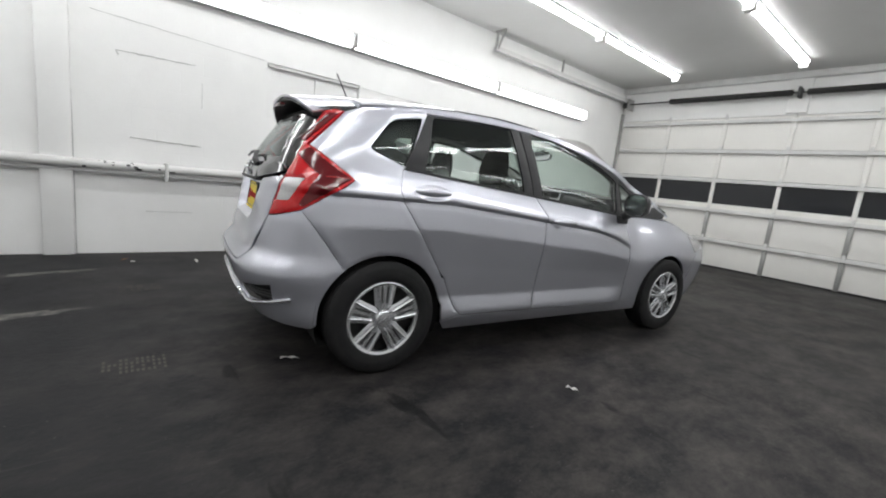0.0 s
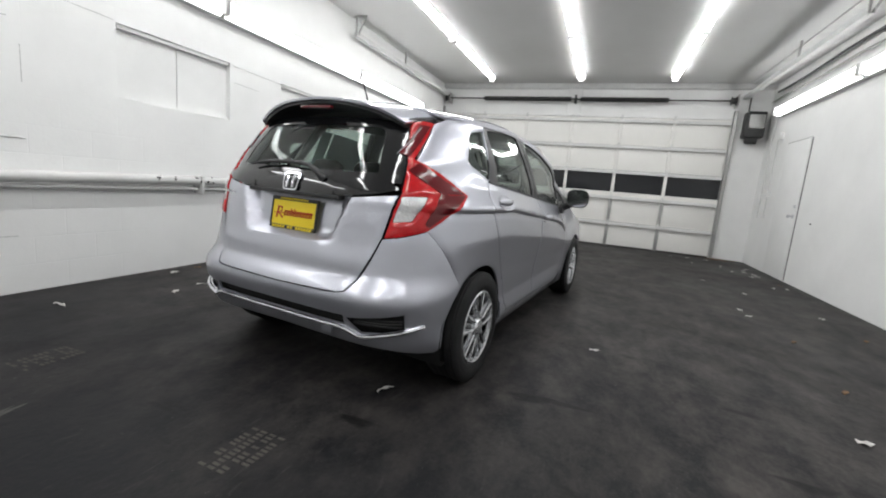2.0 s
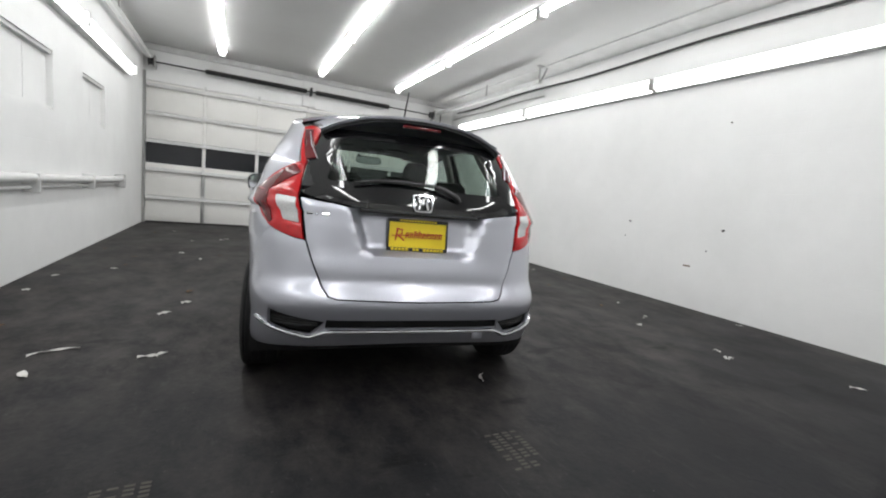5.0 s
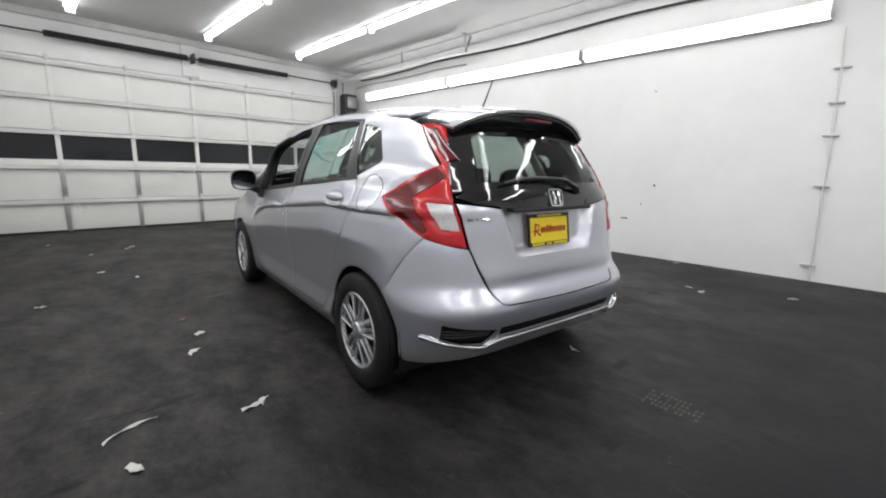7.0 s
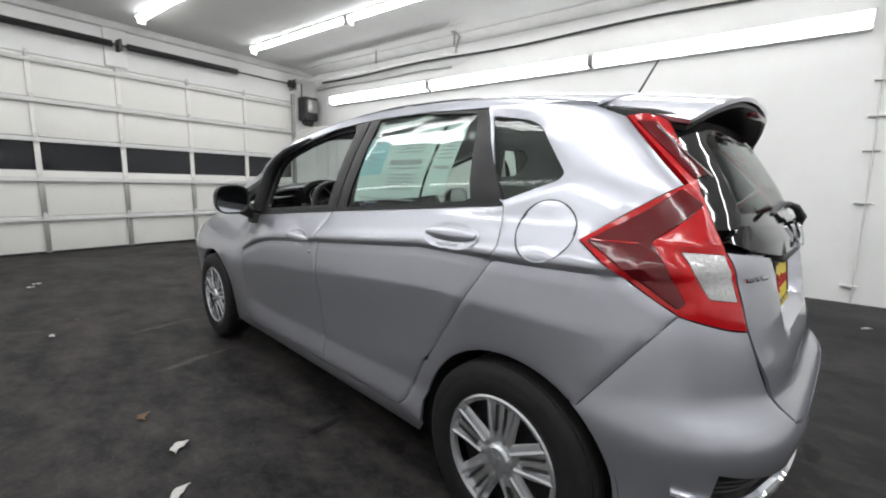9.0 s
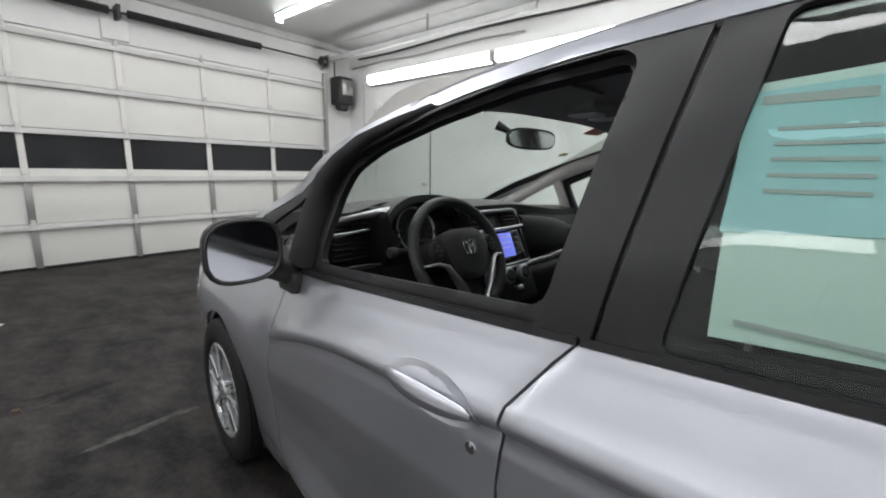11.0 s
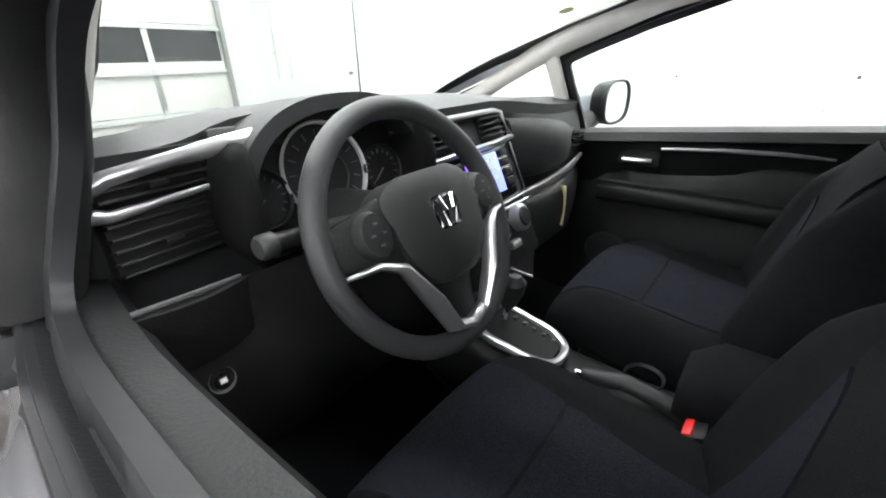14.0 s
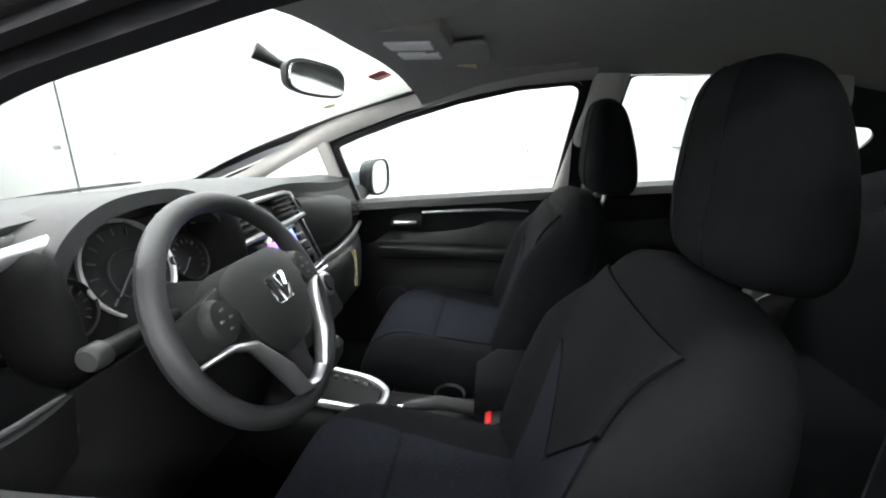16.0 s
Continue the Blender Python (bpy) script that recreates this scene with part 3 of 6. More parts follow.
def side_door():
    d = tagged(new("door_1"), "flush white side door in the block wall", "door", kind="structure")
    d.matrix_world = ROOM
    finish("leaf", *box(U1 - 0.012, 5.60, 0.02, U1 + 0.001, 6.48, 2.17, 0.003), M_PLASTER, d)
    finish("edge_gap", *box(U1 - 0.005, 5.565, 0.02, U1 + 0.001, 5.585, 2.17), M_BLACKMET, d, "dark gap at the hinge side")
    finish("top_gap", *box(U1 - 0.005, 5.60, 2.178, U1 + 0.001, 6.48, 2.19), M_RAIL, d)
    finish("handle", *join(moved(lathe([(0, 0), (0.03, 0), (0.03, -0.01), (0.012, -0.015), (0.012, -0.05), (0.026, -0.055), (0.024, -0.08), (0, -0.085)], 14, "x"), Matrix.Translation((U1 - 0.012, 5.68, 1.0)))), M_SATIN, d, "steel door knob")
    finish("lock", *moved(lathe([(0, 0), (0.025, 0), (0.022, -0.015), (0, -0.018)], 14, "x"), Matrix.Translation((U1 - 0.012, 5.68, 1.15))), M_SATIN, d)


def blade(n, w, l, bend):
    """A crumpled strip lying on the floor."""
    def fn(u, v):
        x = (u - 0.5) * l
        ww = w * (0.5 + 0.5 * math.sin(math.pi * min(max(u, 0.08), 0.92)))
        return (x, (v - 0.5) * ww + bend * (u - 0.5) ** 2 * l, 0.004 + 0.010 * abs(math.sin(u * 5.0 + v * 1.3)))
    return slab(n, 3, fn, 0.0025)


def litter():
    rnd = random.Random(4)
    strip = [(-1.96, -0.77, 0.16, 0.035, 0.1), (0.50, -0.39, 0.13, 0.022, 1.2), (1.33, 0.92, 0.09, 0.03, 0.4), (-1.80, 0.21, 0.30, 0.018, 0.5),
             (-1.47, 0.93, 0.13, 0.05, 0.9), (-1.32, 0.09, 0.15, 0.035, 0.2), (3.17, -0.88, 0.13, 0.03, 2.4), (2.62, 0.55, 0.10, 0.05, 0.3)]
    for x, y, l, w, a in strip:
        ob = finish("paper_scrap", *blade(8, 0.7 * w, 0.72 * l, rnd.uniform(-0.8, 0.8)), M_SCRAP)
        ob.matrix_world = Matrix.Translation((x, y, 0.0)) @ Matrix.Rotation(a, 4, "Z")
        tagged(ob, "crumpled white paper scrap lying on the floor", "litter", "floor litter")
    white, leaf = [], []
    for i in range(46):
        u, v = (rnd.uniform(2.6, 3.95), rnd.uniform(-1.0, 7.2)) if i % 2 else (rnd.uniform(-2.4, -0.9), rnd.uniform(-1.5, 6.5))
        (white if rnd.random() < 0.7 else leaf).append((u, v))
    white += [(rnd.uniform(3.3, 3.9), rnd.uniform(4.6, 6.6)) for _ in range(10)]
    for k, (pts, mat, nm, lab) in enumerate(((white, M_SCRAP, "paper_scrap", "small pale scrap lying on the dark floor"), (leaf, M_LEAF, "dry_leaf", "small brown dry leaf on the floor"))):
        for u, v in pts:
            s = rnd.uniform(0.03, 0.075)
            ob = finish(nm, *blade(5, s * rnd.uniform(0.3, 0.8), s, rnd.uniform(-1, 1)), mat)
            ob.matrix_world = ROOM @ Matrix.Translation((u, v, 0)) @ Matrix.Rotation(rnd.uniform(0, 6), 4, "Z")
            tagged(ob, lab, "litter", "floor litter")
    # swept heap in the corner by the door
    V, F = [], []
    for i in range(90):
        s = rnd.uniform(0.015, 0.05)
        g = moved(blade(3, s * 0.6, s, 0.3), ROOM @ Matrix.Translation((3.62 + rnd.gauss(0, 0.12), 7.42 + rnd.gauss(0, 0.07), rnd.uniform(0, 0.02))) @ Matrix.Rotation(rnd.uniform(0, 6), 4, "Z"))
        V, F = join((V, F), g)
    tagged(finish("debris_heap", V, F, M_LEAF), "swept heap of leaves and paper by the door", "litter", kind="stuff")
    # dusty tyre prints
    for x, y, a, n in ((0.29, -1.22, 0.10, 4), (-1.12, -1.30, 0.15, 4)):
        V, F = [], []
        for i in range(n * 3):
            for j in range(4):
                if rnd.random() < 0.75:
                    g = box(j * 0.045, i * 0.022, 0, j * 0.045 + 0.03, i * 0.022 + 0.012, 0.0015)
                    V, F = join((V, F), g)
        ob = finish("tyre_print", V, F, M_DUST)
        ob.matrix_world = Matrix.Translation((x, y, 0.0)) @ Matrix.Rotation(a, 4, "Z")
        tagged(ob, "dusty dried tyre tread print on the floor", "tyre print", kind="stuff")
    # worn patches: pale bare spots, barely proud of the floor
    def spot(x, y, rx, ry, a, mat, name, label):
        n = 40
        ph = [rnd.uniform(0, 6.3) for _ in range(4)]
        V = [(0, 0, 0.002)]
        for i in range(n):
            t = 2 * math.pi * i / n
            k = 1 + 0.18 * math.sin(2 * t + ph[0]) + 0.15 * math.sin(5 * t + ph[1]) + 0.12 * math.sin(9 * t + ph[2]) + 0.10 * math.sin(13 * t + ph[3])
            V.append((rx * k * math.cos(t), ry * k * math.sin(t), 0.0012))
        o = finish(name, V, [(0, i + 1, (i + 1) % n + 1) for i in range(n)], mat, recalc=False)
        o.matrix_world = Matrix.Translation((x, y, 0)) @ Matrix.Rotation(a, 4, "Z")
        tagged(o, label, "floor mark", kind="stuff")
    for x, y, rx, ry, a in ((-0.51, -1.72, 0.30, 0.05, 1.9), (-1.55, -1.85, 0.35, 0.05, 1.9), (-1.08, 2.16, 0.22, 0.03, 0.15), (-1.05, 3.0, 0.20, 0.03, 0.15)):
        spot(x, y, rx, ry, a, M_BARE, "bare_patch", "pale bare patch worn into the black floor")


M_BARE = material("bare_floor", (0.10, 0.095, 0.085), 0.85, 0, (0.03, 0.03, 0.03), 14, 0.3, 0.4, 60)
M_DUST = material("dried_dust", (0.075, 0.067, 0.057), 0.9, 0, (0.04, 0.037, 0.033), 30, 0.5)
room()
garage_door()
lights()
pipes()
side_door()
litter()


# ---- the car: shape of its body ----
def table(xs, ys, sigma, lo=0.0, hi=1.7):
    """A smoothed curve through points, as a function."""
    t = np.arange(lo - 0.3, hi + 0.3, 0.005)
    v = np.interp(t, xs, ys)
    k = np.arange(-40, 41) * 0.005
    g = np.exp(-0.5 * (k / sigma) ** 2)
    v = np.convolve(np.pad(v, 40, mode="edge"), g / g.sum(), mode="valid")
    return lambda a: float(np.interp(a, t, v))


HALF = table([0.16, 0.22, 0.27, 0.31, 0.40, 0.55, 0.72, 0.835, 0.860, 0.872, 0.892, 0.92, 0.98, 1.10, 1.25, 1.40, 1.46, 1.55],
             [0.76, 0.785, 0.815, 0.814, 0.801, 0.812, 0.836, 0.832, 0.825, 0.848, 0.844, 0.824, 0.792, 0.762, 0.705, 0.635, 0.59, 0.50], 0.0055)
PLAIN = table([0.16, 0.31, 0.45, 0.60, 0.75, 0.90, 1.0, 1.10, 1.25, 1.40, 1.55], [0.77, 0.80, 0.812, 0.822, 0.828, 0.820, 0.795, 0.762, 0.705, 0.635, 0.50], 0.035)
REAR = table([0.16, 0.30, 0.40, 0.50, 0.54, 0.575, 0.61, 0.64, 0.74, 0.85, 1.0, 1.06, 1.15, 1.33, 1.45],
             [-0.50, -0.60, -0.655, -0.675, -0.672, -0.645, -0.615, -0.61, -0.595, -0.578, -0.548, -0.52, -0.475, -0.36, -0.27], 0.010)
SQUARE = table([0.2, 0.5, 0.62, 0.8, 1.0, 1.5], [4.8, 4.6, 4.2, 3.8, 3.7, 3.2], 0.03)
NOSE = table([0.16, 0.25, 0.45, 0.60, 0.75, 0.88, 1.0], [3.10, 3.22, 3.34, 3.36, 3.30, 3.05, 2.75], 0.03)
RAIL = table([-0.6, -0.2, 0.2, 0.5, 0.8, 1.1, 1.33, 1.6, 1.87, 2.3, 2.62, 3.0], [1.30, 1.362, 1.412, 1.432, 1.437, 1.42, 1.388, 1.325, 1.245, 1.09, 0.96, 0.8], 0.05, -0.6, 3.0)
CREST = table([-0.6, -0.15, 0.3, 0.8, 1.2, 1.5, 1.7], [1.40, 1.452, 1.497, 1.517, 1.50, 1.455, 1.41], 0.08, -0.6, 2.0)
YR, YF = 0.35, 2.10


def step01(a, b, x):
    t = min(max((x - a) / (b - a), 0), 1)
    return t * t * (3 - 2 * t)


def half(y, z):
    """Half the body's width at a place along and a height; the crease and belt rise towards the tail."""
    y = min(max(y, YR), YF)
    dive = 0.28 * max(0, y - 1.45) ** 2
    win = step01(0.42, 0.72, z) * (1 - step01(1.10, 1.36, z))
    zz = z + (0.09 * (y - 1.0) + dive) * win
    fade = step01(1.75, 2.10, y)
    w = HALF(zz) * (1 - fade) + PLAIN(zz) * fade
    flare = 0.010 * (math.exp(-((y - 0.0) / 0.34) ** 2) + math.exp(-((y - 2.53) / 0.34) ** 2)) * step01(0.75, 0.5, z)
    return w + flare - 0.025 * step01(1.6, 2.1, y) * step01(0.6, 1.0, z)


ARC = {}


def arc(z):
    """Angle against share of the way round the rear corner, at a height."""
    k = round(z, 5)
    if k not in ARC:
        f = np.linspace(0, math.pi / 2, 161)
        w, r, n = half(YR, z), REAR(z), SQUARE(z)
        x = w * np.clip(np.cos(f), 0, 1) ** (2 / n)
        y = (YR - r) * np.sin(f) ** (2 / n)
        s = np.r_[0, np.cumsum(np.hypot(np.diff(x), np.diff(y)))]
        ARC[k] = (f, s / s[-1])
    return ARC[k]


def skin(c, z, off=0.0):
    """The body's surface: c runs from the tail's middle round the right-hand corner and along the side."""
    def at(c, z):
        s = -1 if c < 0 else 1
        c = abs(c)
        if c <= 1.0:
            q = arc(z)
            f = float(np.interp(1.0 - c, q[1], q[0]))
            w, r, n = half(YR, z), REAR(z), SQUARE(z)
            return Vector((s * w * max(math.cos(f), 0) ** (2 / n), YR - (YR - r) * math.sin(f) ** (2 / n), z))
        y = c - 0.65
        if y <= YF:
            return Vector((s * half(y, z), y, z))
        f = min((y - YF) / 1.2, 1) * math.pi / 2
        w = half(YF, z)
        return Vector((s * w * max(math.cos(f), 0) ** 0.18, YF + (NOSE(z) - YF) * math.sin(f) ** 0.8, z))
    p = at(c, z)
    if off:
        e = 0.004
        a, b = at(c + e, z) - at(c - e, z), at(c, z + e) - at(c, z - e)
        n = a.cross(b)
        if n.length > 1e-12:
            n.normalize()
            p = p + n * off
    return tuple(p)


def cx(x, z):
    w, n = half(YR, z), SQUARE(z)
    s = -1 if x < 0 else 1
    q = arc(z)
    return s * (1 - float(np.interp(math.acos(min(abs(x) / w, 1) ** (n / 2)), q[0], q[1])))


def cy(y, z):
    if y >= YR:
        if y > YF:
            t = min((y - YF) / max(NOSE(z) - YF, 0.01), 1)
            return 0.65 + YF + 1.2 * math.asin(t ** 1.25) / (math.pi / 2)
        return y + 0.65
    r, n = REAR(z), SQUARE(z)
    q = arc(z)
    return 1 - float(np.interp(math.asin(min((YR - y) / (YR - r), 1) ** (n / 2)), q[0], q[1]))


def side(*pts):
    return [(cy(y, z), z) for y, z in resample(pts, 0.03)]


def tail(*pts):
    return [(cx(x, z), z) for x, z in resample(pts, 0.03)]


def shrink(poly, d):
    """Draw a polygon in by d on all sides."""
    P = np.array(poly, float)
    area = 0.5 * np.sum(P[:, 0] * np.roll(P[:, 1], -1) - np.roll(P[:, 0], -1) * P[:, 1])
    e = np.roll(P, -1, 0) - P
    L = np.linalg.norm(e, axis=1, keepdims=True)
    n = np.c_[-e[:, 1], e[:, 0]] / np.maximum(L, 1e-9) * (1 if area > 0 else -1)
    m = n + np.roll(n, 1, 0)
    m /= np.maximum(np.linalg.norm(m, axis=1, keepdims=True), 0.5)
    return [tuple(q) for q in P + m * d]


def arch(y0, r, a0, a1, n=22):
    return [(y0 + r * math.cos(a), 0.30 + r * math.sin(a)) for a in np.linspace(radians(a0), radians(a1), n)]


car = thing("hatchback_car", "silver-lilac metallic five-door hatchback parked in the garage", "car")


def empty(name, parent, label=""):
    ob = new(name)
    ob.parent = parent
    if label:
        ob["label"] = label
    return ob


def panel(name, outline, mat, parent, label="", holes=(), step=0.03, thick=0.014, off=0.0, gap=0.0007, sides=(1, -1)):
    """The same panel on one or both flanks of the car."""
    # rows of the mesh run along the body's creases
    lean = lambda c: 0.09 * (max(abs(c), 1.0) - 1.65) + 0.28 * max(0, min(abs(c), 2.75) - 2.10) ** 2
    up = lambda poly: [(c, z + lean(c)) for c, z in poly]
    g = patch(up(shrink(outline, gap)), lambda c, w, o: skin(c, w - lean(c), o), [up(shrink(h, -gap)) for h in holes], step, thick, off)
    return [finish(name, *(g if s > 0 else flip(g)), mat, parent[i] if isinstance(parent, list) else parent, label) for i, s in enumerate(sides)]


QGLASS = rounded([(0.205, 1.362), (0.05, 1.334), (0.005, 1.308), (-0.108, 1.172), (-0.098, 1.152), (0.068, 1.086)], 0.02)
RGLASS = rounded([(0.272, 1.374), (0.60, 1.402), (0.832, 1.402), (0.880, 1.022), (0.182, 1.080)], 0.018)
FGLASS = rounded([(0.992, 1.345), (0.996, 1.376), (1.022, 1.391), (1.20, 1.375), (1.40, 1.333), (1.62, 1.265), (1.78, 1.205), (1.868, 1.168), (1.815, 0.945), (1.038, 1.010)], 0.018)
AGLASS = rounded([(1.925, 1.165), (1.915, 0.965), (2.32, 0.955), (2.22, 1.038), (2.07, 1.112)], 0.025)


def flank():
    """Doors, frames, quarter panels, fenders and sills of both flanks."""
    body = empty("body_shell", car, "painted silver steel body panels")
    lamp_low = [(-0.225, 0.563), (-0.42, 0.833), (-0.19, 1.0)]
    quarter = [(0.36, 0.25)] + arch(0, 0.338, 8, 126)[1:] + lamp_low + [(-0.37, 1.148), (-0.20, 1.335), (-0.12, RAIL(-0.12) - 0.003), (0.1, RAIL(0.1) - 0.003), (0.28, RAIL(0.28) - 0.003),
               (0.262, 1.402), (0.235, 1.392), (0.066, 1.083), (0.054, 1.077), (0.031, 0.962), (0.055, 0.910), (0.135, 0.80), (0.219, 0.68), (0.355, 0.49), (0.435, 0.33), (0.484, 0.285)]
    panel("quarter_panel", side(*quarter), M_PAINT, body, holes=[side(*QGLASS)], step=0.014)
    panel("side_sill", side((0.36, 0.245), (0.48, 0.282), (1.05, 0.279), (1.98, 0.270), (2.20, 0.285), (2.20, 0.20), (0.40, 0.195)), M_PAINT, body)
    fender = [(1.985, 0.275), (1.98, 0.60), (1.945, 0.86), (1.915, 0.922), (2.25, 0.925), (2.56, 0.910), (2.77, 0.861), (2.98, 0.780), (3.04, 0.735), (2.95, 0.62), (2.872, 0.40)] + arch(2.53, 0.338, 12, 183)
    panel("front_fender", side(*fender), M_PAINT, body)
    panel("side_rail", [(cy(y, RAIL(y) + d), RAIL(y) + d) for y, d in [(y, 0.012) for y in np.arange(-0.12, 2.63, 0.06)] + [(y, -0.026) for y in np.arange(2.60, 0.27, -0.06)]], M_PAINT, body, step=0.03)
    doors = {}
    rear_low = [(0.055, 1.077), (0.032, 0.962), (0.056, 0.910), (0.136, 0.80), (0.220, 0.68), (0.356, 0.49), (0.436, 0.33), (0.485, 0.287), (1.043, 0.284), (1.055, 0.55), (1.058, 0.78), (1.048, 0.90), (1.0, 0.97), (0.972, 1.004)]
    front_low = [(1.047, 0.284), (1.059, 0.55), (1.062, 0.78), (1.052, 0.90), (1.004, 0.97), (0.976, 1.004), (1.905, 0.926), (1.94, 0.86), (1.975, 0.60), (1.980, 0.274)]
    for s, nm in ((1, "r"), (-1, "l")):
        doors[nm + "r"] = empty("rear_door", car, "silver rear door with privacy glass")
        doors[nm + "f"] = empty("front_door", car, "silver front door" + (" with its window rolled down" if s < 0 else " with closed window"))
    rr, ff = [doors["rr"], doors["lr"]], [doors["rf"], doors["lf"]]
    panel("door_skin", side(*rear_low), M_PAINT, rr, step=0.012)
    panel("door_skin", side(*front_low), M_PAINT, ff, step=0.012)
    top = lambda a, b, n=12: [(y, RAIL(y) - 0.028) for y in np.linspace(a, b, n)]
    panel("window_frame", side((0.05, 1.080), (0.238, 1.388), *top(0.275, 0.900), (0.956, 1.008)), M_FRAME, rr, "satin black window frame", [side(*RGLASS)], gap=0.0015)
    panel("window_frame", side((0.960, 1.008), *top(0.907, 1.93), (1.905, 1.165), (1.888, 0.930)), M_FRAME, ff, "satin black window frame", [side(*FGLASS)], gap=0.0015)
    panel("belt_moulding", side((0.06, 1.086), (0.97, 1.012), (0.97, 1.000), (0.06, 1.074)), M_FRAME, rr, "black belt strip", off=0.006, thick=0.012)
    panel("belt_moulding", side((0.975, 1.011), (1.90, 0.934), (1.90, 0.922), (0.975, 0.999)), M_FRAME, ff, "black belt strip", off=0.006, thick=0.012)
    panel("pillar_trim", side((1.895, 0.932), (1.912, 1.165), (1.94, RAIL(1.94) - 0.03), (2.1, RAIL(2.1) - 0.03), (2.3, RAIL(2.3) - 0.03), (2.55, RAIL(2.55) - 0.03), (2.50, 0.932)), M_FRAME, body, "black trim round the corner window", [side(*AGLASS)])
    for w, mat, pa, nm in ((QGLASS, M_TINT, body, "quarter_window"), (RGLASS, M_TINT, rr, "window_pane"), (AGLASS, M_GLASS, body, "corner_window")):
        for o in panel(nm, side(*w), mat, pa, "dark tinted glass pane" if mat is M_TINT else "clear glass pane", thick=0.004, off=-0.006, gap=-0.004):
            o.visible_shadow = False
    quarter_hole = side(*rounded([(0.165, 1.285), (0.045, 1.275), (0.0, 1.225), (0.030, 1.160), (0.135, 1.150)], 0.035, 6))
    panel("quarter_trim", side(*QGLASS), M_CABIN, body, "black inner trim behind the quarter window", [quarter_hole], off=-0.030, thick=0.012, gap=-0.02)
    o = panel("window_pane", side(*FGLASS), M_GLASS, [doors["rf"]], "clear glass pane", thick=0.004, off=-0.006, gap=-0.004, sides=(1,))[0]
    o.visible_shadow = False
    # black rubber and frame depth round the front windows
    for s, pa in ((1, ff[0]), (-1, ff[1])):
        hole = side(*shrink(FGLASS, 0.006)) if s > 0 else side(*rounded([(1.002, 1.384), (1.20, 1.368), (1.40, 1.326), (1.58, 1.272), (1.70, 1.215), (1.76, 1.14), (1.78, 1.04), (1.770, 0.972), (1.050, 1.030)], 0.03))
        g = patch(side(*shrink(FGLASS, -0.012)), skin, [hole], 0.02, 0.022, -0.020, 0.004)
        finish("frame_rubber", *(g if s > 0 else flip(g)), M_FRAME, pa, "black rubber window channel")
    # handles: an oval cup with a bar across it
    for pa, y0 in ((rr, 0.215), (ff, 1.205)):
        z0 = 0.872 - 0.09 * (y0 - 1.0) + (0.030 if y0 < 1 else 0.006)
        cup = [(y0 + 0.115 * math.cos(a), z0 + 0.042 * math.sin(a)) for a in np.linspace(0, 2 * math.pi, 30)[:-1]]

        def dish(c, z, off, y0=y0, z0=z0):
            y = c - 0.65 if c > 1 else None
            p = Vector(skin(c, z, 0))
            q = skin(cy(y0, z0), z0)
            yy = p.y
            r = math.hypot((yy - y0) / 0.115, (z - z0) / 0.042)
            return tuple(p + Vector((0.0025 - 0.012 * (1 - min(r, 1) ** 2) + off, 0, 0)))
        g = patch([(cy(y, z), z) for y, z in cup], dish, (), 0.012, 0.004, 0.003, 0.002)
        bx = skin(cy(y0, z0), z0)[0]

        def bar(u, v, y0=y0, z0=z0):
            y = y0 - 0.105 + 0.21 * u
            e = math.sin(math.pi * min(max(u, 0.03), 0.97)) ** 0.4
            a = 2 * math.pi * v
            return (skin(cy(y, z0), z0)[0] + 0.013 * e + 0.010 * e * math.cos(a), y, z0 + 0.004 + 0.020 * e * math.sin(a))
        h = grid(16, 12, bar)
        for i, s in enumerate((1, -1)):
            finish("handle_cup", *(g if s > 0 else flip(g)), M_PAINT, pa[i])
            finish("handle", *(h if s > 0 else flip(h)), M_PAINT, pa[i], "silver pull handle")
    lock = moved(lathe([(0, 0.004), (0.009, 0.004), (0.010, 0), (0, -0.002)], 12, "x"), Matrix.Translation((-half(1.11, 0.805) - 0.002, 1.11, 0.805)))
    finish("lock", *lock, M_CHROME, doors["lf"], "round key lock")
    # fuel flap on the left quarter
    ring = [(-0.095 + 0.083 * math.cos(a), 1.015 + 0.083 * math.sin(a)) for a in np.linspace(0, 2 * math.pi, 40)[:-1]]
    rim = [(-0.095 + 0.0836 * math.cos(a), 1.015 + 0.0836 * math.sin(a)) for a in np.linspace(0, 2 * math.pi, 40)[:-1]]
    finish("fuel_flap", *flip(patch([(cy(y, z), z) for y, z in ring], skin, (), 0.02, 0.004, 0.0025, 0.002)), M_PAINT, car, "round silver fuel flap")
    finish("flap_gap", *flip(patch([(cy(y, z), z) for y, z in rim], skin, (), 0.02, 0.003, 0.0008, 0.0)), M_BLACKMET, car)
    # inner door trim, seen through the glass
    for i, s in enumerate((1, -1)):
        for low, pa in ((rear_low, rr[i]), (front_low, ff[i])):
            g = patch(shrink(side(*low), 0.012), skin, (), 0.06, 0.02, -0.055, 0.0)
            finish("inner_trim", *(g if s > 0 else flip(g)), M_CABIN, pa, "black moulded inner trim")
